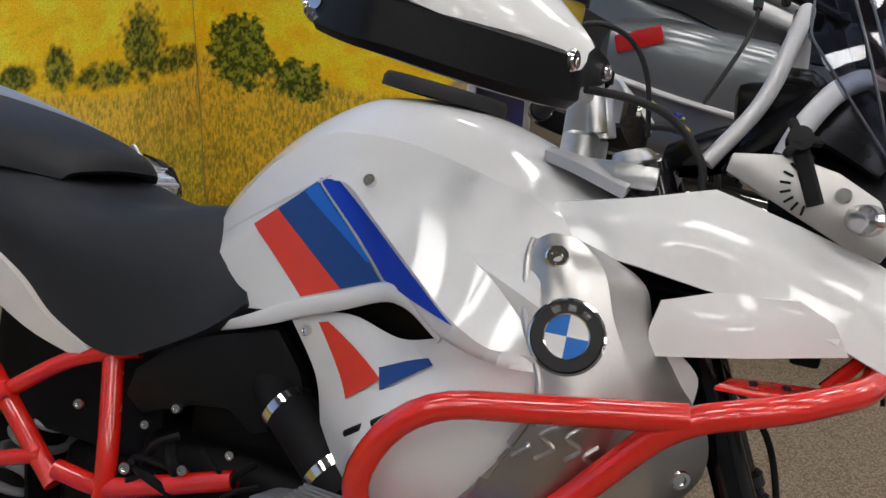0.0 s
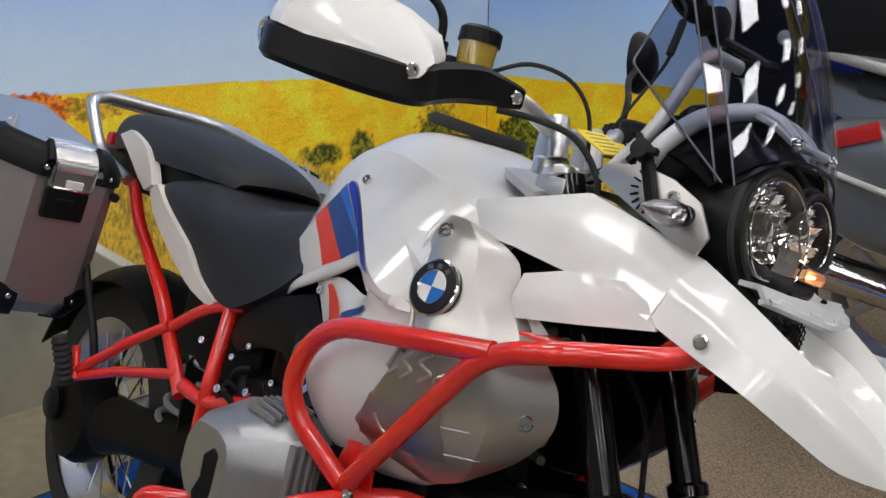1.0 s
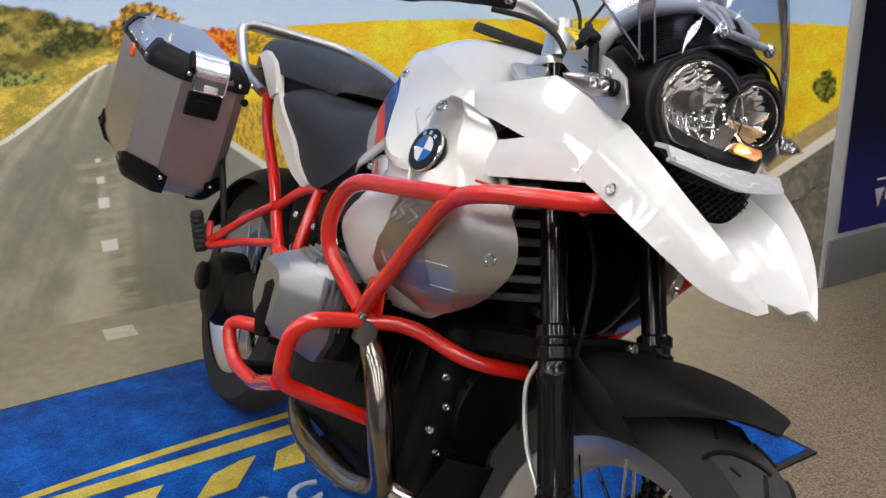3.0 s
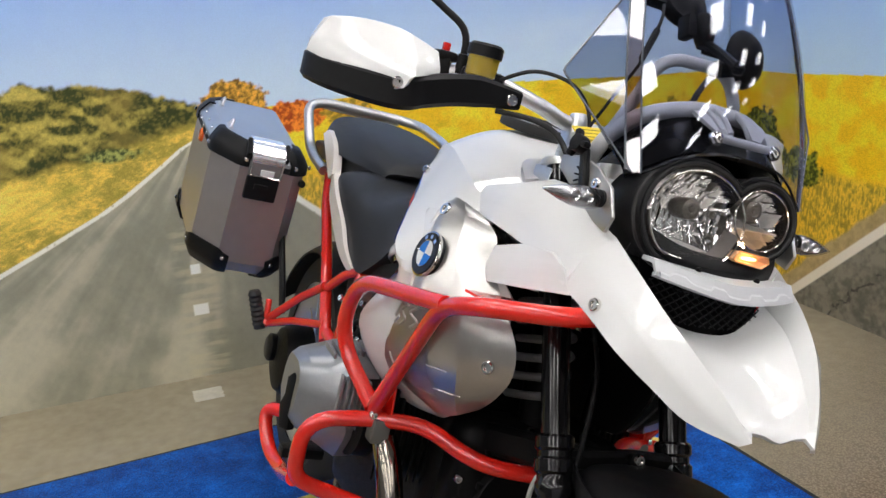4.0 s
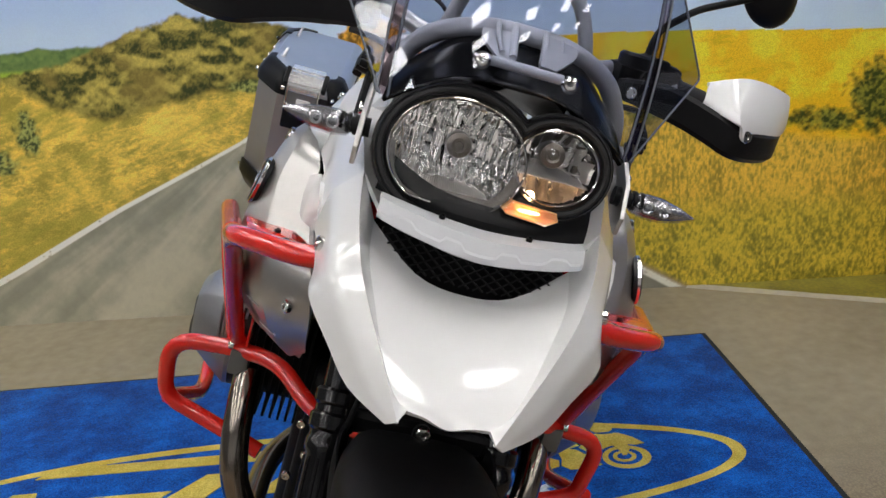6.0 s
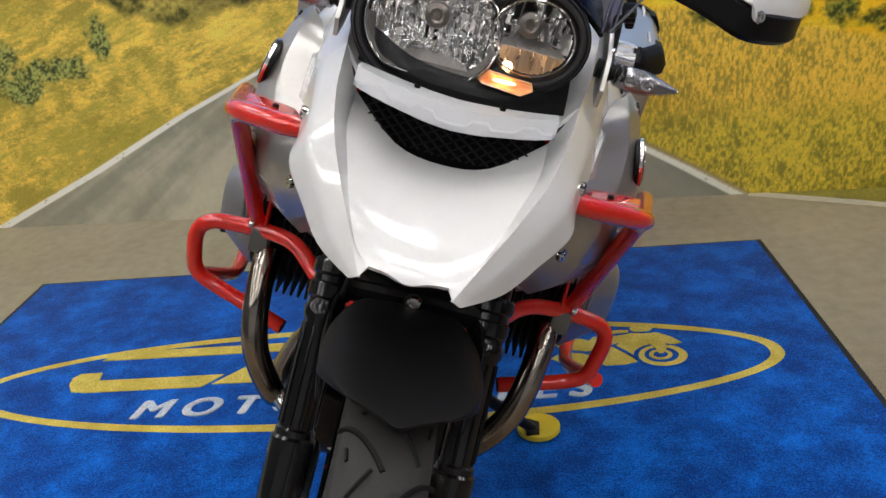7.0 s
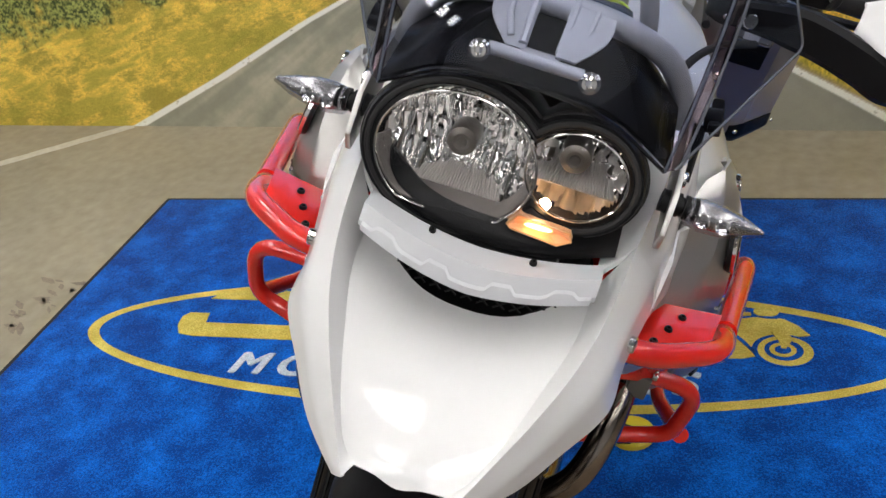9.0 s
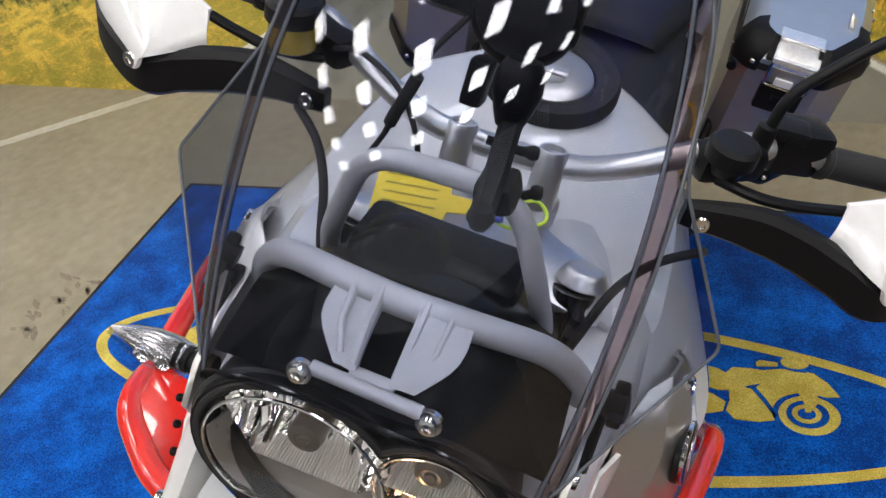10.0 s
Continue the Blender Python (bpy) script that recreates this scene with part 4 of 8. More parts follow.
def spring(bm):
    a, b = Vector((0.03, -0.0, 0.66)), Vector((-0.02, -0.0, 0.92))
    n = 150
    d = (b - a).normalized()
    u = d.orthogonal().normalized()
    v = d.cross(u)
    tube(bm, [a.lerp(b, i / n) + 0.048 * (math.cos(i * 0.36) * u + math.sin(i * 0.36) * v) for i in range(n + 1)], 0.007, 8)


piece("shock_spring", spring, mat("spring_grey", (0.30, 0.30, 0.31), 0.4, metal=0.4), "grey coil spring")
piece("shock_body", lambda bm: rod(bm, (0.045, 0, 0.61), (-0.02, 0, 0.95), 0.026, 20), DARKMETAL)


def front_fender(bm):
    rows = []
    cx, cz = FA
    for i, deg in enumerate((126, 115, 104, 93.5, 85, 79, 74.5, 71.5)):
        t = radians(deg)
        r = (0.372, 0.368, 0.364, 0.362, 0.363, 0.365, 0.368, 0.370)[i]
        wide = (0.066, 0.084, 0.097, 0.098, 0.094, 0.085, 0.072, 0.054)[i]
        drop = (0.050, 0.070, 0.080, 0.070, 0.050, 0.030, 0.014, 0.004)[i]
        row = []
        for k, (f, dd) in enumerate(((1.0, 1.0), (0.98, 0.45), (0.75, 0.1), (0.4, 0.02), (0, 0))):
            rr = r - drop * dd
            tk = t - radians(0.55 * i) * (1 - f)
            row.append((cx + rr * math.cos(tk), wide * f, cz + rr * math.sin(tk)))
        rows.append(row[::-1])
    shell(bm, across(rows), 5, 4, 0.004)


piece("front_mudguard", front_fender, MATTE, "matt black front mudguard", m=FSTEER)


def fender_wings(bm):
    shell(bm, [[(0.26, -0.085, 0.69), (0.31, -0.10, 0.675), (0.36, -0.098, 0.66)],
               [(0.29, -0.088, 0.655), (0.34, -0.102, 0.645), (0.40, -0.098, 0.64)],
               [(0.33, -0.086, 0.61), (0.38, -0.096, 0.605), (0.44, -0.09, 0.61)]], 4, 4, 0.004)


pair("mudguard_wing", fender_wings, MATTE, "matt black mudguard side", m=FSTEER)

# engine
block = piece("engine_block", lambda bm: box(bm, Matrix.Translation((-0.22, 0, 0.46)), (0.50, 0.30, 0.36), 0.05, 3), DARKMETAL, "black painted engine block")
for nm, p, s, b in (("timing_case", (0.035, 0, 0.47), (0.10, 0.27, 0.34), 0.035), ("gearbox", (-0.50, 0, 0.44), (0.24, 0.22, 0.28), 0.05), ("upper_case", (-0.20, 0, 0.70), (0.42, 0.25, 0.16), 0.03)):
    piece(nm, lambda bm: box(bm, Matrix.Translation(p), s, b, 3), DARKMETAL, parent=block)
for z in (0.36, 0.42, 0.54, 0.60):
    piece("casting_rib", lambda bm: box(bm, Matrix.Translation((0.09, 0, z)), (0.012, 0.20, 0.012), 0.003), DARKMETAL, parent=block)
piece("alternator_cover", lambda bm: lathe(bm, [(0, 0), (0.10, 0), (0.105, -0.01), (0.105, -0.03), (0, -0.03)], axis((0.10, 0, 0.50), (1, 0, 0)), 36), DARKMETAL, "black front engine cover", parent=block)
for p in ((0.089, -0.115, 0.585), (0.089, -0.118, 0.50), (0.089, -0.112, 0.42), (0.089, -0.105, 0.345), (0.089, -0.05, 0.62), (0.089, 0.115, 0.585), (0.089, 0.118, 0.50), (0.089, 0.112, 0.42), (0.09, -0.05, 0.36), (0.089, 0.05, 0.62), (0.089, -0.135, 0.55), (0.089, -0.138, 0.46), (0.089, -0.085, 0.60), (0.089, -0.03, 0.64)):
    screw(p, (1, 0, 0), 0.0068)


def skid(bm):
    shell(bm, across([[(0.16, 0, 0.43), (0.16, 0.07, 0.43), (0.13, 0.12, 0.43)], [(0.12, 0, 0.31), (0.12, 0.09, 0.31), (0.09, 0.14, 0.33)],
                      [(0.0, 0, 0.25), (0.0, 0.10, 0.25), (0.0, 0.15, 0.28)], [(-0.35, 0, 0.24), (-0.35, 0.11, 0.24), (-0.35, 0.15, 0.27)]]), 5, 4, 0.005)


piece("skid_plate", skid, DARKMETAL, "dark engine guard plate")


def barrel(bm):
    rod(bm, (-0.085, -0.14, 0.575), (-0.085, -0.27, 0.575), 0.07, 28)


barrels = pair("cylinder", barrel, DARKMETAL, "black finned cylinder")
for k in range(8):
    pair("fin", lambda bm: box(bm, Matrix.Translation((-0.095, -0.150 - k * 0.0125, 0.575)), (0.17, 0.004, 0.165)), DARKMETAL, parent=barrels)


def head(bm):
    c = Vector((-0.146, 0, 0.580))

    def ring(y, sx, sz, sh=0.0):
        out = []
        for a, b in ((-1, -0.45), (-1, 0.35), (-0.72, 0.92), (-0.25, 1.0), (0.35, 1.0), (0.82, 0.80), (1, 0.3), (0.95, -0.45), (0.62, -0.98), (0.0, -1.0), (-0.60, -0.95)):
            out.append(Vector((c.x + a * sx + sh, y, c.z + b * sz)))
        return out
    rings = [ring(-0.225, 0.080, 0.076), ring(-0.24, 0.090, 0.086), ring(-0.282, 0.094, 0.090), ring(-0.296, 0.088, 0.084, -0.005), ring(-0.342, 0.066, 0.064, -0.026), ring(-0.356, 0.052, 0.050, -0.034)]
    loft(bm, [bend([*r, r[0]], 0.008, 2)[:-1] for r in rings])


heads = pair("cylinder_head_cover", head, ENGINE, "silver cylinder head cover", angle=18)


for k in range(7):
    y = -0.252 - k * 0.0098
    top = 0.672 - 0.44 * max(0.0, -0.290 - y)
    pair("cooling_rib", lambda bm: box(bm, Matrix.Translation((-0.140, y, top)) @ Matrix.Rotation(radians(2), 4, "Y"), (0.062, 0.0046, 0.010), 0.0014), ENGINE, parent=heads)
for k in range(6):
    y = -0.262 - k * 0.0082
    pair("cooling_slat", lambda bm: box(bm, Matrix.Translation((-0.053 - 0.85 * max(0.0, -0.284 - y), y, 0.602)), (0.014, 0.0042, 0.084), 0.0012), ENGINE, parent=heads)


def plug_cover(bm):
    plate(bm, [(-0.012, -0.052), (0.014, -0.048), (0.010, -0.01), (0.018, 0.012), (0.016, 0.044), (-0.004, 0.052), (-0.016, 0.040), (-0.014, 0.010), (-0.022, -0.012)], 0.016, Matrix.Translation((-0.160, -0.352, 0.556)) @ Matrix.Rotation(radians(24), 4, "Z") @ Matrix.Rotation(radians(90), 4, "X"), 0.004)


pair("plug_cover", plug_cover, BLACK, "black ignition cover", parent=heads)
for s in (-1, 1):
    for x, z in ((-0.225, 0.540), (-0.225, 0.618)):
        screw((x, s * 0.318, z), (-0.3, s, 0), 0.0055, parent=heads[0 if s < 0 else 1])


def intake(bm):
    tube(bm, spline([(-0.14, -0.21, 0.66), (-0.20, -0.19, 0.70), (-0.27, -0.15, 0.73), (-0.33, -0.11, 0.76)], 6), 0.03, 18)


pair("intake_tube", intake, MATTE, "black intake pipe")


def clamps(bm):
    for p, d in (((-0.165, -0.20, 0.678), (-0.8, 0.25, 0.55)), ((-0.245, -0.165, 0.717), (-0.8, 0.3, 0.4))):
        lathe(bm, [(0.0305, -0.006), (0.0335, -0.006), (0.0335, 0.006), (0.0305, 0.006)], axis(p, d), 24)


pair("hose_clamp", clamps, CHROME, "steel hose clamp")


def header(bm):
    tube(bm, spline([(0.0, -0.235, 0.565), (0.035, -0.232, 0.535), (0.065, -0.225, 0.48), (0.075, -0.21, 0.42), (0.06, -0.18, 0.355), (0.02, -0.172, 0.318), (-0.06, -0.185, 0.300), (-0.25, -0.175, 0.285), (-0.45, -0.11, 0.27)], 7), 0.0215, 22)


pair("exhaust_header", header, HEADER, "heat-tinted steel exhaust header")


def cross_pipe(bm):
    tube(bm, spline([(0.055, -0.16, 0.34), (0.10, -0.10, 0.325), (0.115, 0, 0.32), (0.10, 0.10, 0.325), (0.055, 0.16, 0.34)], 6), 0.017, 18)


piece("balance_pipe", cross_pipe, CHROME, "bright exhaust balance pipe")


def silencer(bm):
    rod(bm, (-0.50, 0.10, 0.27), (-0.72, 0.16, 0.33), 0.03, 20)
    loft(bm, [[Vector((x, 0.205 + 0.055 * k * math.cos(t), z + 0.075 * k * math.sin(t))) for t in [2 * math.pi * i / 24 for i in range(24)]] for x, z, k in ((-0.70, 0.36, 0.6), (-0.76, 0.38, 1), (-1.10, 0.50, 1), (-1.16, 0.52, 0.7))])


piece("silencer", silencer, CHROME, "steel exhaust silencer")

# crash bars
def crash_upper(bm):
    tube(bm, bend([(0.345, -0.105, 0.905), (0.338, -0.180, 0.890), (0.262, -0.268, 0.870), (0.180, -0.280, 0.844), (0.0, -0.266, 0.622), (-0.015, -0.255, 0.60)], 0.07), 0.0132, 16)


bars = pair("crash_bar", crash_upper, RED, "red tubular crash bar")


def crash_rear(bm):
    tube(bm, bend([(0.19, -0.279, 0.848), (-0.048, -0.326, 0.812), (-0.105, -0.315, 0.70), (-0.005, -0.268, 0.620)], 0.075), 0.0132, 16)


pair("rear_tube", crash_rear, RED, parent=bars)


for s, out in ((-1, 0.0), (1, -0.024)):
    piece("lower_tube", lambda bm: tube(bm, bend([(x, s * y, z) for x, y, z in ((0.145, 0.03, 0.590), (0.12, 0.12, 0.588), (0.035, 0.19, 0.612), (0.0, 0.255, 0.602), (-0.02, 0.368 + out, 0.585), (-0.035, 0.360 + out, 0.475), (-0.035, 0.30, 0.455), (-0.01, 0.19, 0.43))], 0.06), 0.0132, 16), RED, parent=bars[0 if s < 0 else 1])


def crash_tail(bm):
    tube(bm, bend([(-0.22, -0.23, 0.49), (-0.27, -0.30, 0.485), (-0.352, -0.345, 0.470), (-0.30, -0.335, 0.405), (-0.20, -0.325, 0.405), (-0.045, -0.355, 0.470)], 0.045), 0.0132, 16)


pair("tail_loop", crash_tail, RED, parent=bars)


def crash_clamp(bm):
    box(bm, Matrix.Translation((0.004, -0.252, 0.586)), (0.030, 0.030, 0.040), 0.004)


pair("clamp", crash_clamp, mat("clamp_steel", (0.17, 0.17, 0.165), 0.45, metal=0.6), "dark steel clamp", parent=bars)


def gusset(bm):
    plate(bm, [(0.02, -0.02), (-0.03, -0.025), (-0.05, 0.01), (-0.02, 0.045), (0.03, 0.03)], 0.004, Matrix.Translation((0.0, -0.245, 0.632)) @ Matrix.Rotation(radians(90), 4, "X") @ Matrix.Rotation(radians(20), 4, "Z"), 0.001)


pair("gusset", gusset, RED, "red gusset plate", parent=bars)
pair("bracket_plate", lambda bm: plate(bm, [(0.325, -0.185), (0.262, -0.252), (0.205, -0.264), (0.218, -0.200), (0.29, -0.160)], 0.004, Matrix.Translation((0, 0, 0.876)), 0.001), RED, "flat red bracket plate with holes", parent=bars)
for s in (-1, 1):
    screw((0.012, s * 0.270, 0.612), (0.3, s, 0.1), 0.007, parent=bars[0 if s < 0 else 1])
    for k in range(3):
        screw((0.236 + 0.028 * k, s * (0.220 - 0.014 * k), 0.8785), (0, 0, 1), 0.0045, parent=bars[0 if s < 0 else 1], material=BLACK)


def brace(bm):
    tube(bm, [(0.30, -0.15, 0.875), (0.34, -0.14, 0.93), (0.26, -0.10, 0.96)], 0.009, 10)


pair("brace", brace, RED, parent=bars)

# tank and bodywork
TANK = across([
    [(-0.452, 0, 0.905), (-0.448, 0.050, 0.900), (-0.437, 0.088, 0.878), (-0.410, 0.128, 0.846), (-0.390, 0.138, 0.828), (-0.372, 0.146, 0.81)],
    [(-0.415, 0, 0.962), (-0.412, 0.060, 0.952), (-0.402, 0.104, 0.922), (-0.382, 0.142, 0.876), (-0.367, 0.149, 0.846), (-0.352, 0.155, 0.815)],
    [(-0.340, 0, 1.038), (-0.340, 0.070, 1.026), (-0.333, 0.134, 0.990), (-0.322, 0.162, 0.918), (-0.315, 0.167, 0.872), (-0.308, 0.172, 0.825)],
    [(-0.262, 0, 1.087), (-0.262, 0.078, 1.075), (-0.258, 0.154, 1.034), (-0.252, 0.178, 0.972), (-0.238, 0.188, 0.905), (-0.245, 0.196, 0.838)],
    [(-0.205, 0, 1.098), (-0.205, 0.082, 1.086), (-0.202, 0.166, 1.042), (-0.207, 0.196, 0.988), (-0.187, 0.199, 0.940), (-0.190, 0.206, 0.862)],
    [(-0.150, 0, 1.097), (-0.150, 0.086, 1.085), (-0.146, 0.177, 1.040), (-0.152, 0.222, 0.956), (-0.138, 0.219, 0.901), (-0.148, 0.217, 0.880)],
    [(-0.085, 0, 1.084), (-0.085, 0.086, 1.072), (-0.078, 0.190, 1.027), (-0.090, 0.257, 0.919), (-0.102, 0.245, 0.897), (-0.104, 0.236, 0.888)],
    [(-0.020, 0, 1.062), (-0.020, 0.084, 1.052), (-0.008, 0.197, 1.009), (-0.024, 0.288, 0.881), (-0.040, 0.279, 0.868), (-0.046, 0.265, 0.862)],
    [(0.030, 0, 1.040), (0.030, 0.080, 1.034), (0.032, 0.195, 0.994), (0.030, 0.282, 0.870), (0.030, 0.285, 0.862), (0.030, 0.286, 0.854)],
    [(0.070, 0, 1.020), (0.070, 0.080, 1.015), (0.080, 0.165, 0.982), (0.100, 0.226, 0.925), (0.105, 0.240, 0.890), (0.110, 0.245, 0.860)],
])
tank = piece("tank_cover", lambda bm: shell(bm, TANK, 6, 5, 0.004, creases=(2, 3, 7, 8)), WHITE, "white painted tank cover", angle=16)


def tank_wedge(bm):
    rows = []
    for k in range(7):
        f = k / 6
        tip = Vector((-0.050, -0.238, 0.945))
        rows.append([tip.lerp(Vector(q), f) for q in ((0.034, -0.236, 0.950), (0.036, -0.252, 0.936), (0.046, -0.270, 0.911), (0.048, -0.266, 0.884))])
    shell(bm, rows, smooth=False, thick=0.004)


pair("tank_wedge", tank_wedge, WHITE, "white raised wedge in front of the badge", parent=tank, angle=25)

LOWSIDE = [[(-0.252, -0.188, 0.832), (-0.172, -0.206, 0.852), (-0.105, -0.218, 0.842), (-0.030, -0.276, 0.866), (0.06, -0.280, 0.868)],
           [(-0.205, -0.195, 0.775), (-0.14, -0.232, 0.790), (-0.06, -0.280, 0.797), (0.02, -0.280, 0.800), (0.08, -0.262, 0.81)],
           [(-0.185, -0.200, 0.715), (-0.13, -0.258, 0.728), (-0.088, -0.292, 0.728), (0.0, -0.275, 0.730), (0.08, -0.24, 0.74)],
           [(-0.160, -0.200, 0.668), (-0.11, -0.228, 0.662), (-0.064, -0.235, 0.642), (0.0, -0.212, 0.640), (0.07, -0.19, 0.66)],
           [(-0.140, -0.170, 0.658), (-0.09, -0.178, 0.638), (-0.03, -0.172, 0.622), (0.035, -0.165, 0.628), (0.07, -0.16, 0.65)]]
low_side = pair("side_panel", lambda bm: shell(bm, LOWSIDE, 5, 5, 0.004), WHITE, "white lower side panel")


COVER = [[(0.019, -0.228, 0.969), (0.036, -0.234, 0.979), (0.060, -0.228, 0.977), (0.082, -0.210, 0.968)],
         [(0.021, -0.246, 0.950), (0.050, -0.252, 0.958), (0.090, -0.236, 0.953), (0.124, -0.196, 0.944)],
         [(0.034, -0.266, 0.898), (0.072, -0.271, 0.903), (0.112, -0.246, 0.904), (0.142, -0.196, 0.900)],
         [(0.062, -0.280, 0.838), (0.098, -0.280, 0.840), (0.148, -0.240, 0.844), (0.178, -0.180, 0.850)],
         [(0.045, -0.284, 0.786), (0.092, -0.280, 0.790), (0.164, -0.232, 0.798), (0.206, -0.166, 0.808)],
         [(0.008, -0.276, 0.728), (0.078, -0.266, 0.730), (0.160, -0.222, 0.744), (0.206, -0.158, 0.762)],
         [(-0.026, -0.246, 0.678), (0.055, -0.236, 0.680), (0.135, -0.200, 0.694), (0.172, -0.156, 0.716)],
         [(0.026, -0.184, 0.638), (0.068, -0.182, 0.645), (0.104, -0.174, 0.660), (0.130, -0.154, 0.682)]]
cover = pair("radiator_cover", lambda bm: shell(bm, COVER, 5, 6, 0.005, creases=(2,)), SILVER, "satin silver side cover", angle=24)


def cover_lip(bm):
    edge = spline([Vector(r[0]) + Vector((-0.002, -0.001, 0)) for r in COVER[:5]], 6)
    tube(bm, edge, 0.0035, 8)


pair("cover_edge", cover_lip, SILVER, parent=cover)


from mathutils.bvhtree import BVHTree


def laid(surface, s, pts, lift=0.0):
    """Points in side view (x, z) dropped onto the outside of a panel."""
    tree = BVHTree.FromPolygons([v.co[:] for v in surface.data.vertices], [p.vertices[:] for p in surface.data.polygons])
    out = []
    for x, z in pts:
        hit = tree.ray_cast(Vector((x, s * 0.6, z)), Vector((0, -s, 0)))
        if hit[0] is None:
            hit = tree.find_nearest(Vector((x, s * 0.25, z)))
        n = hit[1] if hit[1].y * s > 0 else -hit[1]
        out.append(hit[0] + n * lift)
    return out


for s in (-1, 1):
    i = 0 if s < 0 else 1
    for x, z in ((-0.121, 0.751), (-0.085, 0.776)):
        piece("vent_slot", lambda bm: tube(bm, laid(low_side[i], s, [(x - 0.011, z - 0.008), (x, z), (x + 0.011, z + 0.008)], -0.001), 0.0042, 10), BLACK, "black vent slot", parent=low_side[i])
    for pts in (((0.062, 0.812), (0.048, 0.800), (0.060, 0.790), (0.046, 0.778)), ((0.084, 0.815), (0.070, 0.803), (0.082, 0.793), (0.068, 0.780)),
                ((0.104, 0.818), (0.092, 0.806), (0.104, 0.796), (0.092, 0.784)), ((0.118, 0.800), (0.108, 0.790), (0.116, 0.782)), ((0.030, 0.726), (0.036, 0.708), (0.052, 0.702))):
        piece("embossed_rib", lambda bm: tube(bm, spline(laid(cover[i], s, pts, 0.0022), 5), 0.0026, 8), SILVER, parent=cover[i])
    for z in (0.735, 0.700):
        piece("pressed_groove", lambda bm: tube(bm, laid(cover[i], s, [(0.105 + 0.008 * k, z + 0.001 * k) for k in range(6)], 0.0004), 0.0013, 8), GREY, parent=cover[i])
for s in (-1, 1):
    i = 0 if s < 0 else 1
    screw((0.047, s * 0.2505, 0.959), (0.15, s, 0.35), 0.011, parent=cover[i])
    screw((0.190, s * 0.192, 0.768), (0.6, s, 0), 0.010, parent=cover[i])


def roundels(s):
    parent = cover[0 if s < 0 else 1]
    seat_at, off = laid(parent, s, [(0.074, 0.892)], 0.001)[0], laid(parent, s, [(0.074, 0.892)], 0.104)[0]
    m = axis(seat_at, (off - seat_at).normalized() + Vector((0, s * 0.3, 0.04)))
    bm = bmesh.new()
    lathe(bm, [(0, -0.009), (0.034, -0.009), (0.0345, 0.0), (0.0315, 0.0035), (0.030, 0.0035), (0, 0.0035)], m, 48)
    badge = part("badge", bm, mat("black_badge_enamel", (0.006, 0.006, 0.007), 0.3, coat=0.1, Specular_IOR_Level=0.3), parent, "round badge with black ring and blue and white quarters")
    bm = bmesh.new()
    lathe(bm, [(0.033, 0.002), (0.0352, 0.0012), (0.0352, -0.003), (0.033, -0.003)], m, 48)
    lathe(bm, [(0.0195, 0.0038), (0.0208, 0.0046), (0.0208, 0.0034)], m, 48)
    part("badge_rim", bm, CHROME, badge)
    for k in range(4):
        bm = bmesh.new()
        lathe(bm, [(0, 0.0042), (0.0195, 0.0042), (0.0195, 0.0034), (0, 0.0034)], m, 12, radians(90 * k), radians(90 * k + 90))
        part("badge_quarter", bm, mat("blue_enamel", (0.008, 0.14, 0.50), 0.4, coat=0.1, Specular_IOR_Level=0.3) if k % 2 else mat("white_enamel", (0.72, 0.72, 0.72), 0.4, coat=0.1, Specular_IOR_Level=0.3), badge)
    bm = bmesh.new()
    for a in (-32, 0, 32):
        t = radians(a)
        box(bm, m @ Matrix.Rotation(t, 4, "Z") @ Matrix.Translation((0, 0.0258, 0.0038)), (0.007, 0.006, 0.0008))
    part("badge_bars", bm, CHROME, badge)


roundels(-1)
roundels(1)

def drape(surface, s, corners, material, name, label, parent, n=10, lift=0.0022):
    """A thin film laid on a panel: four corners in side view (x, z), dropped onto its surface."""
    tree = BVHTree.FromPolygons([v.co[:] for v in surface.data.vertices], [p.vertices[:] for p in surface.data.polygons])
    a, b, c, d = [Vector(q) for q in corners]
    bm = bmesh.new()
    grid = []
    for i in range(n + 1):
        row = []
        for j in range(n + 1):
            q = (a.lerp(b, j / n)).lerp(d.lerp(c, j / n), i / n)
            hit = tree.ray_cast(Vector((q.x, s * 0.6, q.y)), Vector((0, -s, 0)))
            if hit[0] is None:
                hit = tree.find_nearest(Vector((q.x, s * 0.25, q.y)))
            nn = hit[1] if hit[1].y * s > 0 else -hit[1]
            row.append(hit[0] + nn * lift)
        grid.append(row)
    vs = [[bm.verts.new(p) for p in r] for r in grid]
    for i in range(n):
        for j in range(n):
            bm.faces.new((vs[i][j], vs[i + 1][j], vs[i + 1][j + 1], vs[i][j + 1]))
    return part(name, bm, material, parent, label)


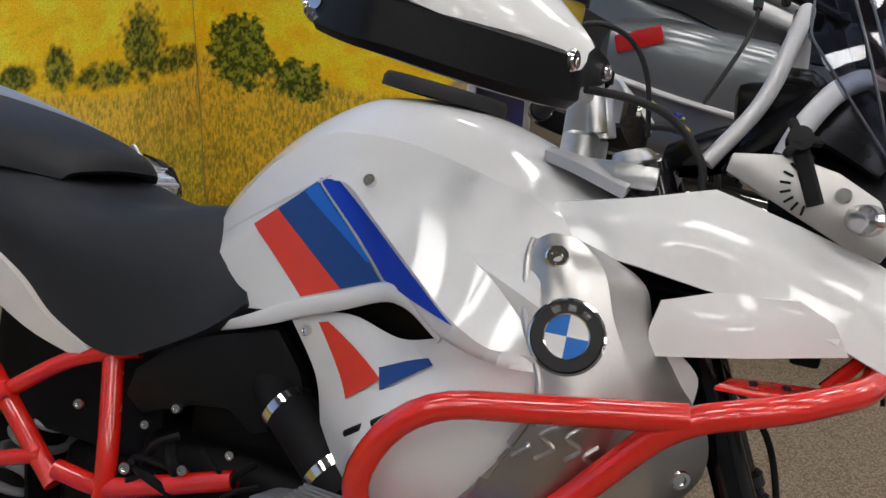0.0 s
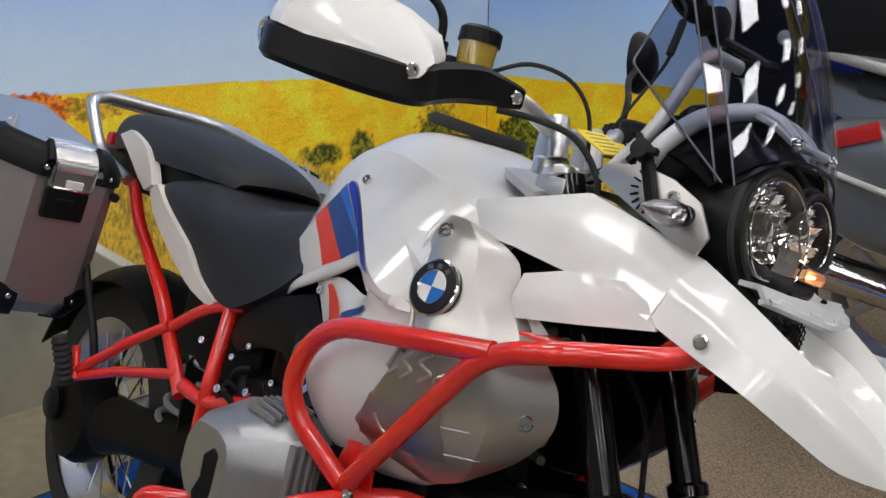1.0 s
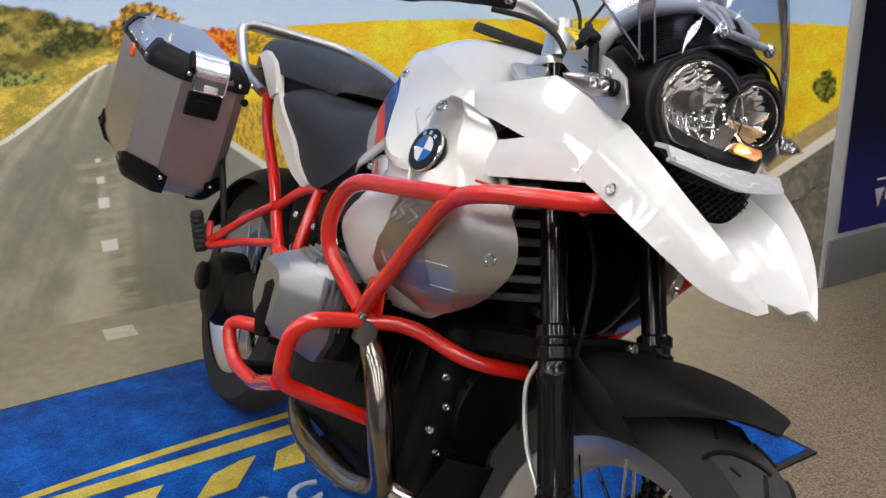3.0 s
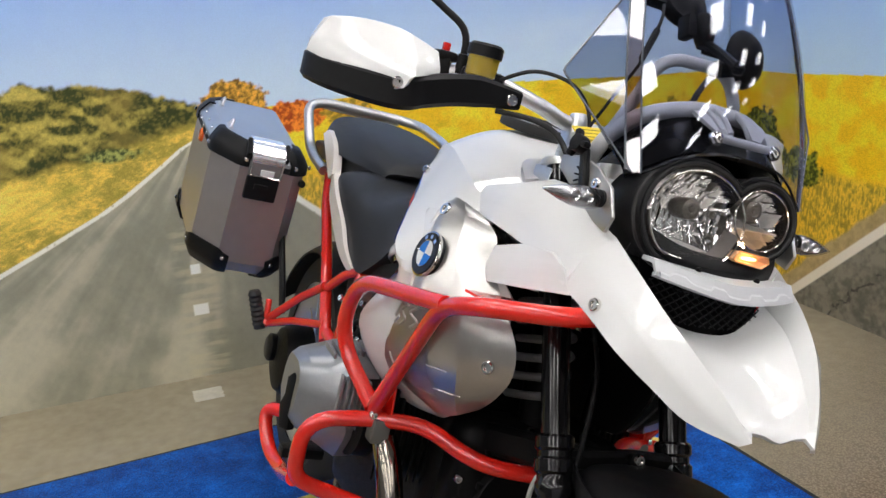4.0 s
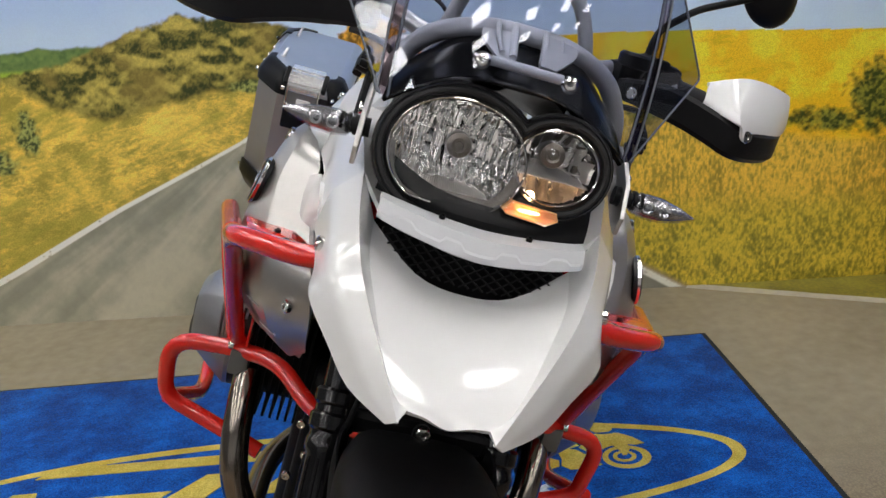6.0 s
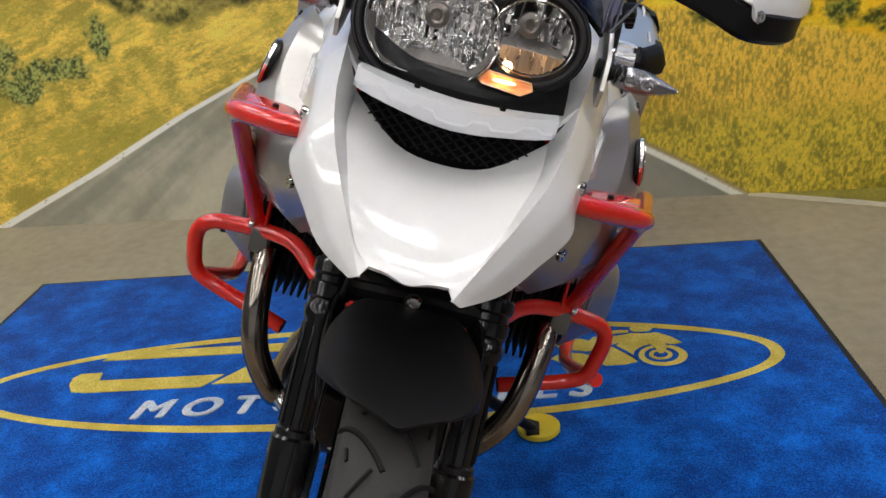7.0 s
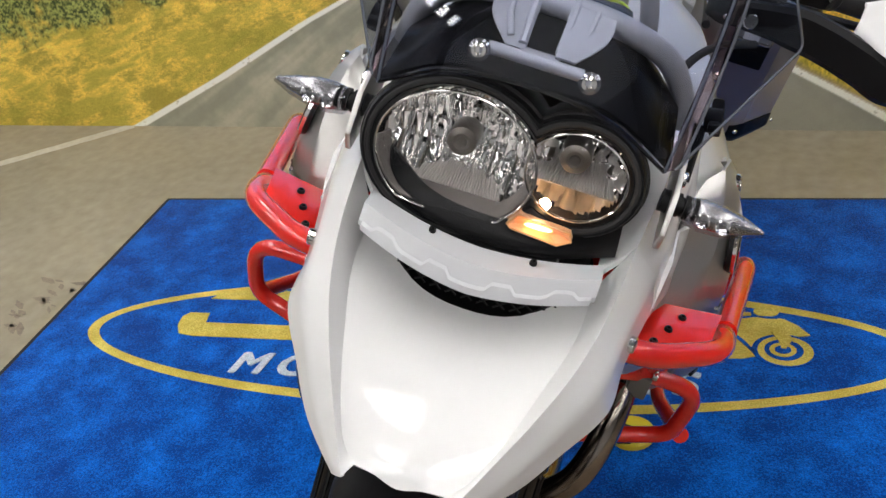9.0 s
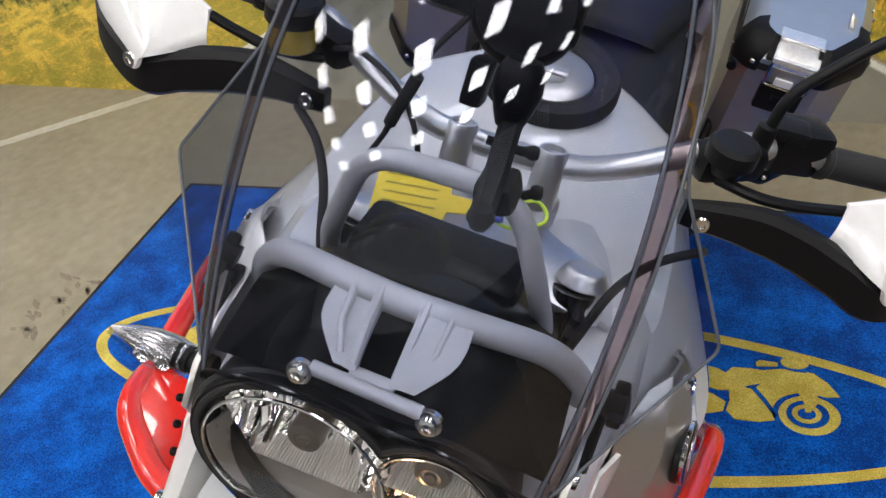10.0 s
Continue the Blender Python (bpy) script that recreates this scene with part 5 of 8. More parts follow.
for s in (-1, 1):
    drape(tank, s, [(-0.330, 0.919), (-0.297, 0.943), (-0.185, 0.876), (-0.236, 0.856)], REDDK, "red_stripe", "red decal stripe", tank)
    drape(tank, s, [(-0.297, 0.943), (-0.243, 0.984), (-0.131, 0.897), (-0.185, 0.876)], BLUEDK, "navy_stripe", "dark blue decal stripe", tank)
    drape(tank, s, [(-0.262, 0.969), (-0.245, 0.982), (-0.150, 0.911), (-0.158, 0.911)], BLUEMID, "blue_sliver", "light blue decal sliver", tank, lift=0.0032)
    drape(tank, s, [(-0.243, 0.986), (-0.211, 0.988), (-0.029, 0.881), (-0.129, 0.899)], BLUEBR, "blue_stripe", "bright blue decal stripe", tank, n=16)
    drape(tank, s, [(-0.2445, 0.985), (-0.2420, 0.986), (-0.1300, 0.898), (-0.1325, 0.897)], GREY, "panel_seam", "thin grey panel seam", tank, n=16, lift=0.0034)
    i = 0 if s < 0 else 1
    drape(low_side[i], s, [(-0.208, 0.834), (-0.195, 0.838), (-0.105, 0.804), (-0.146, 0.770)], REDDK, "red_stripe", "red decal stripe", low_side[i])
    drape(low_side[i], s, [(-0.112, 0.813), (-0.056, 0.839), (-0.049, 0.834), (-0.101, 0.795)], BLUEDK, "blue_stripe", "bright blue decal stripe", low_side[i])
    drape(cover[i], s, [(0.052, 0.806), (0.128, 0.822), (0.108, 0.690), (-0.012, 0.686)], POLISH, "polished_inset", "polished steel inset plate", cover[i], n=14)
    drape(tank, s, [(-0.388, 0.898), (-0.228, 0.9925), (-0.226, 0.9905), (-0.387, 0.8955)], GREY, "panel_seam", "thin grey panel seam", tank, n=16)
    screw((-0.172, s * 0.208, 0.995), (0.1, s, 0.45), 0.007, parent=tank)
    screw((-0.222, s * 0.202, 0.822), (0.0, s, 0.1), 0.006, parent=low_side[i])


for s in (-1, 1):
    path = spline([Vector((x, s * y, z)) for x, y, z in ((-0.362, 0.154, 0.789), (-0.300, 0.186, 0.814), (-0.236, 0.199, 0.843), (-0.185, 0.211, 0.863), (-0.136, 0.225, 0.884), (-0.108, 0.238, 0.890), (-0.084, 0.250, 0.884), (-0.060, 0.262, 0.870), (-0.046, 0.268, 0.860))], 5)
    piece("trim_spear", lambda bm: ribbon(bm, path, 0.008, 0.020, taper=[0.45 + 0.55 * min(1, i / 8) if i < 26 else max(0.3, 1 - (i - 26) / 18) for i in range(len(path))]), WHITE, "white trim bar under the tank", angle=50)


def slot(bm):
    shell(bm, [[(-0.20, -0.188, 0.872), (-0.11, -0.205, 0.900), (-0.03, -0.235, 0.900)], [(-0.20, -0.186, 0.83), (-0.11, -0.200, 0.83), (-0.03, -0.235, 0.84)]], 3, 4, 0.004)


pair("air_slot", slot, INK, "black air slot", parent=low_side)


def cap_ring(bm):
    m = axis((-0.185, 0, 1.106), (0.12, 0, 1))
    lathe(bm, [(0.052, 0.004), (0.060, 0.012), (0.076, 0.012), (0.080, 0.006), (0.080, -0.006), (0.052, -0.006), (0.052, 0.004)], m, 48)


cap = piece("filler_ring", cap_ring, RUBBER, "black rubber filler ring")
piece("filler_cap", lambda bm: lathe(bm, [(0, 0.0085), (0.020, 0.0085), (0.0205, 0.0078), (0.0215, 0.0078), (0.022, 0.0085), (0.044, 0.0080), (0.0485, 0.006), (0.050, 0.002), (0.050, -0.004), (0, -0.004)], axis((-0.185, 0, 1.106), (0.12, 0, 1)), 40), SILVER, "silver fuel cap", parent=cap)
piece("cap_latch", lambda bm: box(bm, axis((-0.185, 0, 1.115), (0.12, 0, 1)), (0.036, 0.014, 0.006), 0.002), ALLOY, parent=cap)

pair("inner_fin", lambda bm: shell(bm, [[(0.128, -0.196, 0.898), (0.150, -0.192, 0.894), (0.168, -0.185, 0.884)], [(0.140, -0.194, 0.860), (0.168, -0.186, 0.866), (0.187, -0.178, 0.864)], [(0.150, -0.196, 0.820), (0.172, -0.184, 0.826), (0.186, -0.174, 0.832)]], 4, 4, 0.004), WHITE, "white fin behind the side cover")

# silver wedges beside the steering head
pair("steering_trim", lambda bm: shell(bm, [[(-0.02, -0.10, 1.046), (0.02, -0.13, 1.038), (0.08, -0.15, 1.020)], [(-0.01, -0.07, 1.050), (0.03, -0.085, 1.044), (0.08, -0.10, 1.030)], [(0.02, -0.05, 1.038), (0.05, -0.06, 1.032), (0.09, -0.07, 1.02)]], 4, 4, 0.012), GREY, "grey trim beside the steering head")

def facets(rows, bm, n=3, thick=0.005):
    """A panel of flat facets with crisp folds along its rows and columns."""
    def run(pts):
        return [Vector(p).lerp(Vector(q), k / n) for p, q in zip(pts, pts[1:]) for k in range(n)] + [Vector(pts[-1])]
    wide = [run(r) for r in rows]
    cols = [run([r[j] for r in wide]) for j in range(len(wide[0]))]
    shell(bm, [[c[i] for c in cols] for i in range(len(cols[0]))], smooth=False, thick=thick)


# beak and its side arms
BEAK = across([r[::-1] for r in [
    [(0.300, 0.176, 0.922), (0.312, 0.164, 0.968), (0.326, 0.136, 1.000), (0.340, 0.112, 0.952), (0.368, 0.055, 0.914), (0.376, 0.0, 0.906)],
    [(0.366, 0.1625, 0.896), (0.374, 0.152, 0.940), (0.386, 0.129, 0.968), (0.398, 0.108, 0.930), (0.414, 0.052, 0.902), (0.420, 0.0, 0.895)],
    [(0.418, 0.158, 0.878), (0.432, 0.141, 0.914), (0.440, 0.115, 0.934), (0.450, 0.092, 0.902), (0.458, 0.045, 0.884), (0.460, 0.0, 0.880)],
    [(0.462, 0.128, 0.852), (0.474, 0.116, 0.882), (0.484, 0.094, 0.902), (0.492, 0.076, 0.874), (0.500, 0.038, 0.866), (0.502, 0.0, 0.863)],
    [(0.502, 0.098, 0.830), (0.514, 0.087, 0.852), (0.522, 0.070, 0.868), (0.526, 0.058, 0.850), (0.531, 0.030, 0.848), (0.533, 0.0, 0.846)],
    [(0.546, 0.057, 0.824), (0.550, 0.052, 0.828), (0.553, 0.047, 0.832), (0.542, 0.0405, 0.840), (0.543, 0.022, 0.838), (0.545, 0.0, 0.832)],
]])
beak = piece("beak", lambda bm: shell(bm, BEAK, 5, 4, 0.005, creases=(1, 2, 3, 7, 8, 9)), WHITE, "white pointed front beak", angle=30)


def upper_arm(bm):
    facets([[(0.030, -0.200, 0.966), (0.018, -0.196, 0.992), (0.020, -0.180, 1.006), (0.035, -0.145, 1.012)],
            [(0.112, -0.200, 0.961), (0.104, -0.187, 1.004), (0.104, -0.170, 1.026), (0.108, -0.125, 1.028)],
            [(0.176, -0.186, 0.950), (0.164, -0.181, 1.000), (0.168, -0.153, 1.045), (0.175, -0.115, 1.042)],
            [(0.242, -0.184, 0.944), (0.236, -0.174, 0.986), (0.248, -0.148, 1.024), (0.262, -0.110, 1.008)],
            [(0.300, -0.1775, 0.923), (0.312, -0.164, 0.968), (0.326, -0.136, 1.000), (0.340, -0.108, 0.966)]], bm)


arms = pair("beak_arm", upper_arm, WHITE, "white side arm of the beak", angle=30)


def lower_arm(bm):
    facets([[(0.140, -0.207, 0.880), (0.136, -0.208, 0.906), (0.142, -0.204, 0.934)],
            [(0.225, -0.196, 0.896), (0.215, -0.194, 0.928), (0.188, -0.188, 0.950)],
            [(0.312, -0.1730, 0.914), (0.294, -0.1775, 0.942), (0.262, -0.1825, 0.956)]], bm)


pair("arm_strut", lower_arm, WHITE, parent=arms)
for s in (-1, 1):
    screw((0.359, s * 0.1635, 0.917), (0.2, s, 0.1), 0.0085, parent=beak)

# black inner parts behind the beak
piece("inner_fairing", lambda bm: shell(bm, across([[(0.05, 0, 0.99), (0.05, 0.09, 0.985), (0.06, 0.15, 0.94)], [(0.20, 0, 1.0), (0.20, 0.09, 0.99), (0.20, 0.155, 0.94)], [(0.30, 0, 0.96), (0.30, 0.08, 0.95), (0.30, 0.14, 0.92)]]), 4, 4, 0.006), BLACK, "black inner fairing")
# added black sheet in place of the shade inside the left side cover
piece("cover_shade_sheet", lambda bm: shell(bm, [[(-0.09, 0.128, 0.93), (0.02, 0.134, 0.93), (0.13, 0.130, 0.92), (0.165, 0.122, 0.91)], [(-0.09, 0.132, 0.76), (0.02, 0.138, 0.76), (0.13, 0.133, 0.76), (0.165, 0.122, 0.76)], [(-0.06, 0.130, 0.63), (0.02, 0.134, 0.635), (0.09, 0.130, 0.65), (0.135, 0.120, 0.69)]], 4, 4, 0.005), MATTE, "black sheet added to darken the inside of the side cover")
piece("oil_cooler", lambda bm: box(bm, Matrix.Translation((0.28, 0, 0.93)), (0.03, 0.20, 0.09), 0.006), DARKMETAL, "black oil cooler")


def grille(bm):
    for k in range(-7, 8):
        for s in (-1, 1):
            pts = []
            for j in range(7):
                f = j / 6
                y = 0.016 * k + s * (f - 0.5) * 0.075
                if abs(y) > 0.098:
                    continue
                pts.append((0.356 + 0.012 * f - 0.9 * y * y, y, 0.962 - 0.050 * f + 0.8 * y * y))
            if len(pts) > 1:
                tube(bm, pts, 0.0011, 5)


piece("grille", grille, MATTE, "black diamond mesh grille")
piece("grille_backing", lambda bm: shell(bm, [[(0.344 + (0.985 - z) * 0.20 - 0.9 * y * y, y, z) for y in (-0.10, -0.05, 0, 0.05, 0.10)] for z in (0.99, 0.95, 0.91, 0.865)], 2, 3, 0.004), INK)


def grey_bar(bm):
    rows = []
    for x0, z0, zc in ((0.356, 0.990, 0.984), (0.380, 0.990, 0.980), (0.390, 0.977, 0.964), (0.391, 0.972, 0.959), (0.384, 0.969, 0.956)):
        rows.append([Vector((x0 + 0.026 * (1 - (y / 0.112) ** 2), y, zc + (z0 - zc) * abs(y / 0.112) ** 1.3)) for y in [0.112 * (k / 10 - 1) for k in range(21)]])
    shell(bm, rows, smooth=False, thick=0.006)


bar = piece("grille_bar", grey_bar, mat("pale_grey_plastic", (0.47, 0.48, 0.50), 0.38, grain=0.03), "pale grey bar over the grille", angle=18)


def lip_at(y):
    """Points of the bar's lower lip and the slope above it."""
    f = 0.026 * (1 - (y / 0.112) ** 2)
    g = abs(y / 0.112) ** 1.3
    return Vector((0.3915 + f, y, 0.960 + 0.013 * g)), Vector((0.3905 + f, y, 0.966 + 0.012 * g)), Vector((0.381 + f, y, 0.979 + 0.010 * g))


def lip(bm):
    rows = [[], [], []]
    for k in range(41):
        y = 0.108 * (k / 20 - 1)
        low, mid, top = lip_at(y)
        near = min(abs(y - c) for c in (-0.082, -0.029, 0.029, 0.082))
        rise = min(1.0, max(0.0, (0.013 - near) / 0.004))
        up = mid.lerp(top, 0.05 + 0.42 * rise)
        rows[0].append(up + Vector((0.0005, 0, 0.0)))
        rows[1].append(up + Vector((0.0036, 0, -0.0020)))
        rows[2].append(low + Vector((0.0040, 0, -0.001)))
    shell(bm, rows, smooth=False, thick=0.003)


piece("bar_lip", lip, MATS["pale_grey_plastic"], "stepped lower lip of the bar", parent=bar, angle=25)
for y in (-0.045, 0.05):
    screw((0.384, y, 0.987), (0.5, 0, 1), 0.0035, material=DARKMETAL)

# headlight
HM = Matrix.Translation((0.345, 0, 1.056)) @ Matrix.Rotation(radians(-8), 4, "Y")      # x: forward
def oval(cy, cz, ry, rz, x, n=40, flat=None):
    out = []
    for i in range(n):
        t = 2 * math.pi * i / n
        y, z = ry * math.cos(t), rz * math.sin(t)
        if flat is not None and z < -flat:
            z = -flat - (abs(z) - flat) * 0.25
        out.append(HM @ Vector((x, cy + y, cz + z)))
    return out


RL, LL = (-0.045, -0.011, 0.074, 0.061), (0.062, 0.005, 0.045, 0.040)


CONTOUR = 72


def union(grow, x):
    """The outline round both lamps, grown outwards."""
    out = []
    for i in range(CONTOUR):
        t = 2 * math.pi * i / CONTOUR
        dy, dz = math.cos(t), math.sin(t)
        far = 0.0
        for cy, cz, ry, rz in (RL, LL):
            a, b = ry + grow, rz + grow
            oy, oz = 0.012 - cy, 0.0 - cz
            A, B, C = (dy / a) ** 2 + (dz / b) ** 2, 2 * (oy * dy / a ** 2 + oz * dz / b ** 2), (oy / a) ** 2 + (oz / b) ** 2 - 1
            disc = B * B - 4 * A * C
            if disc > 0:
                far = max(far, (-B + math.sqrt(disc)) / (2 * A))
        out.append(HM @ Vector((x, 0.012 + far * dy, far * dz)))
    return out


def housing(bm):
    loft(bm, [union(-0.03, -0.13), union(0.006, -0.09), union(0.015, -0.035), union(0.016, 0.0), union(0.014, 0.006), union(0.005, 0.006), union(0.001, -0.004), union(-0.004, -0.05), union(-0.03, -0.075)])
    box(bm, HM @ Matrix.Translation((-0.035, 0.012, -0.086)), (0.07, 0.12, 0.04), 0.012)


light = piece("headlight", housing, BLACK, "twin round headlight in black housing", angle=45)
for grow, x, r in ((0.0145, -0.004, 0.0042), (0.009, 0.004, 0.0036)):
    piece("headlight_seal", lambda bm: tube(bm, union(grow, x), r, 8, closed=True), RUBBER, "black rubber headlight surround", parent=light)


def bowl(bm, lamp, flat, x):
    """The clear edge of one lamp, a turned lip."""
    cy, cz, ry, rz = lamp
    tube(bm, oval(cy, cz, ry + 0.0005, rz + 0.0005, x, flat=flat), 0.0014, 8, closed=True)


for lamp, flat, x in ((RL, 0.050, 0.010), (LL, None, 0.004)):
    piece("lens_rim", lambda bm: bowl(bm, lamp, flat, x), CHROME, "bright lens rim", parent=light)


def reflector(bm, lamp, depth, flute, flat, seed):
    """A faceted bowl: upright flutes, each a rounded pillow, cut into blocks of their own tilt."""
    cy, cz, ry, rz = lamp
    rng = random.Random(seed)
    sub = 6
    ny = int(2 * ry / flute) * sub
    nz = 44
    blocks = {}
    grid = []
    for j in range(nz + 1):
        z = -rz + 2 * rz * j / nz
        row = []
        for i in range(ny + 1):
            y = -ry + 2 * ry * i / ny
            rr = (y / ry) ** 2 + (z / rz) ** 2
            k = i // sub
            u = (i % sub) / sub * 2 - 1
            if k not in blocks:
                blocks[k] = [(rng.uniform(-0.5, 0.5), rng.uniform(0.010, 0.026), rng.uniform(0, 1))]
            slope, tall, off = blocks[k][0]
            cell = math.floor(z / tall + off)
            zc = (cell + 0.5 - off) * tall
            lean = 0.45 * math.sin(7.3 * cell + 3.1 * k + seed)
            x = -0.012 - depth * (1 - min(rr, 1.0)) + flute * 0.42 * (1 - u * u) + lean * (z - zc) + 0.0016 * math.sin(5.0 * cell + k)
            row.append((rr <= 0.975 and (flat is None or z > -flat), bm.verts.new(HM @ Vector((x, cy + y, cz + z)))))
        grid.append(row)
    for j in range(nz):
        for i in range(ny):
            q = (grid[j][i], grid[j][i + 1], grid[j + 1][i + 1], grid[j + 1][i])
            if all(ok for ok, v in q):
                bm.faces.new([v for ok, v in q])
    bmesh.ops.delete(bm, geom=[v for v in bm.verts if not v.link_faces], context="VERTS")


piece("reflector", lambda bm: reflector(bm, RL, 0.066, 0.0105, 0.039, 3), MIRROR, "fluted chrome reflector", parent=light, angle=30)
piece("reflector", lambda bm: reflector(bm, LL, 0.048, 0.0120, None, 8), MIRROR, "faceted chrome reflector", parent=light, angle=30)


def shelf(bm, deep, left, right):
    """A fine ribbed bright shelf: back and front edges, with upright ribs between."""
    n = int((right[1] - left[1]) / 0.0013)
    rows = []
    for x, grow, up in ((deep, 0.78, 0.012), ((deep + left[0]) / 2, 0.92, 0.006), (left[0], 1.0, 0.0)):
        row = []
        for i in range(n + 1):
            f = (i / n - 0.5) * grow + 0.5
            p = Vector(left).lerp(Vector(right), f)
            row.append(HM @ Vector((x, p.y, p.z + up + (0.0008 if i % 2 else -0.0008))))
        rows.append(row)
    shell(bm, rows, smooth=False, thick=0.001)


SHELF = mat("satin_reflector_shelf", (0.80, 0.77, 0.75), 0.34, metal=0.75, grain=0.05, scale=60)
piece("ribbed_shelf", lambda bm: shelf(bm, -0.066, (-0.020, -0.098, -0.050), (-0.020, 0.002, -0.049)), SHELF, "fine ribbed bright shelf", parent=light, smooth=False)
piece("ribbed_shelf", lambda bm: shelf(bm, -0.056, (-0.006, 0.024, -0.009), (-0.006, 0.100, -0.008)), SHELF, "fine ribbed bright shelf", parent=light, smooth=False)


def apron(bm):
    """The smoked wall between the big lamp's shelf and the foot of its lens."""
    cy, cz, ry, rz = RL
    rim = oval(cy, cz, ry - 0.002, rz - 0.002, 0.006, 72, 0.048)[36:71]
    inner = broken([(-0.018, -0.112, -0.012), (-0.020, -0.104, -0.042), (-0.020, -0.098, -0.0505), (-0.020, 0.002, -0.0495), (-0.020, 0.014, -0.036), (-0.018, 0.022, -0.014)], 10, (2, 3))
    n = len(rim) - 1
    inner = [HM @ Vector(inner[round(k * (len(inner) - 1) / n)]) for k in range(n + 1)]
    shell(bm, [inner, [a.lerp(b, 0.5) for a, b in zip(inner, rim)], rim], smooth=False, thick=0.002)


piece("lamp_apron", apron, mat("smoked_lamp_wall", (0.17, 0.155, 0.145), 0.28, grain=0.1, scale=60, Specular_IOR_Level=0.4), "smoked grey wall under the shelf", parent=light, angle=50)


def lens(bm, lamp, flat, x):
    cy, cz, ry, rz = lamp
    loft(bm, [oval(cy, cz, ry * k, rz * k, x + 0.010 * (1 - k * k), flat=None if flat is None else flat * k) for k in (1.0, 0.92, 0.75, 0.5, 0.25, 0.02)])


for lamp, flat, x in ((RL, 0.050, 0.010), (LL, None, 0.004)):
    ob = piece("lens", lambda bm: lens(bm, lamp, flat, x), LENS, "clear headlight lens", parent=light)
    ob.visible_shadow = False
for lamp, dy in ((RL, 0.0), (LL, -0.006)):
    piece("bulb_cap", lambda bm: lathe(bm, [(0, 0.001), (0.004, 0.001), (0.005, -0.001), (0.008, 0), (0.0135, -0.002), (0.0145, -0.006), (0.0145, -0.03), (0.012, -0.036), (0, -0.036)], axis(HM @ Vector((-0.006, lamp[0] + dy, lamp[1] + 0.012)), (1, 0, 0.1)), 24), mat("bulb_shield", (0.20, 0.18, 0.16), 0.3, metal=0.8), "grey bulb shield", parent=light)


def bulb(p, k):
    return piece("parking_bulb", lambda bm: lathe(bm, [(0, 0.008 * k), (0.005 * k, 0.006 * k), (0.0075 * k, 0), (0.005 * k, -0.006 * k), (0, -0.008 * k)], axis(HM @ Vector(p), (1, 0, 0)), 16), WARM, "small lit warm bulb", parent=light)


bulb((-0.006, 0.043, -0.031), 0.75)
TURN = Matrix(((0, 0, 1, 0), (1, 0, 0, 0), (0, 1, 0, 0), (0, 0, 0, 1)))
SIDE = HM @ Matrix.Translation((0.010, 0.047, -0.0475))
SHAPE = [(-0.030, -0.003), (-0.026, -0.006), (0.017, -0.0085), (0.028, -0.001), (0.025, 0.006), (-0.022, 0.008)]


def lamp_cup(bm):
    rings = [[SIDE @ TURN @ Vector((x * k, y * k, d)) for x, y in SHAPE] for k, d in ((1.04, -0.014), (1.02, 0.006), (0.96, 0.006), (0.80, 0.002), (0.55, -0.001), (0.02, -0.001))]
    loft(bm, rings, cap=False)


side_lamp = piece("side_lamp", lamp_cup, mat("side_lamp_cup", (0.90, 0.50, 0.26), 0.35, metal=0.25), "small lit amber side lamp", parent=light, angle=25)
piece("lit_window", lambda bm: lathe(bm, [(0, 0.013), (0.0016, 0.010), (0.0022, 0), (0.0016, -0.010), (0, -0.013)], axis(SIDE @ Vector((0.0025, -0.003, 0.0005)), HM.to_3x3() @ Vector((0, 1, 0.04))), 12), AMBER, "glowing amber filament tube", parent=side_lamp)
piece("lamp_edge", lambda bm: tube(bm, [SIDE @ TURN @ Vector((x * 1.03, y * 1.03, 0.0065)) for x, y in SHAPE], 0.0011, 6, closed=True), mat("amber_lens_edge", (0.75, 0.40, 0.18), 0.15, coat=0.5), parent=side_lamp)
cover_lens = piece("lens", lambda bm: loft(bm, [[SIDE @ TURN @ Vector((x * k, y * k, d)) for x, y in SHAPE] for k, d in ((1.02, 0.0062), (0.9, 0.0085), (0.4, 0.0095))]), LENS, "clear side lamp lens", parent=side_lamp)
cover_lens.visible_shadow = False
piece("lamp_chin", lambda bm: shell(bm, across([[(0.36, 0, 1.005), (0.355, 0.06, 1.01), (0.33, 0.115, 1.03)], [(0.372, 0, 0.99), (0.366, 0.06, 0.992), (0.335, 0.118, 1.005)], [(0.36, 0, 0.975), (0.355, 0.06, 0.977), (0.33, 0.12, 0.985)]]), 4, 4, 0.006), BLACK, "black panel under the headlight")

# screen, its frame and the nose cowl
def fold_at(t):
    """The line where the screen turns back to its side flaps, from its foot (0) to its top (1)."""
    return Vector((0.333 - 0.128 * t - 0.05 * t * t, 0.132 + 0.03 * t - 0.064 * t ** 2.6, 1.085 + 0.367 * t))


FOLD = [tuple(fold_at(k / 5)) for k in range(6)]


def screen(bm):
    rows = []
    for i in range(29):
        t = i / 28
        c, f = Vector((0.357 - 0.055 * t - 0.118 * t * t, 0, 1.134 + 0.352 * t)), fold_at(t)
        rows.append([(c.x + (f.x - c.x) * w * w, f.y * w, c.z + (f.z - c.z) * w * w) for w in [k / 10 for k in range(11)]])
    shell(bm, across(rows), smooth=False, thick=0.0035)


pane = piece("windscreen", screen, SCREEN, "smoked clear windscreen")
pane.visible_shadow = False
BACK = [(x - 0.016, y + 0.013, z) for x, y, z in FOLD]


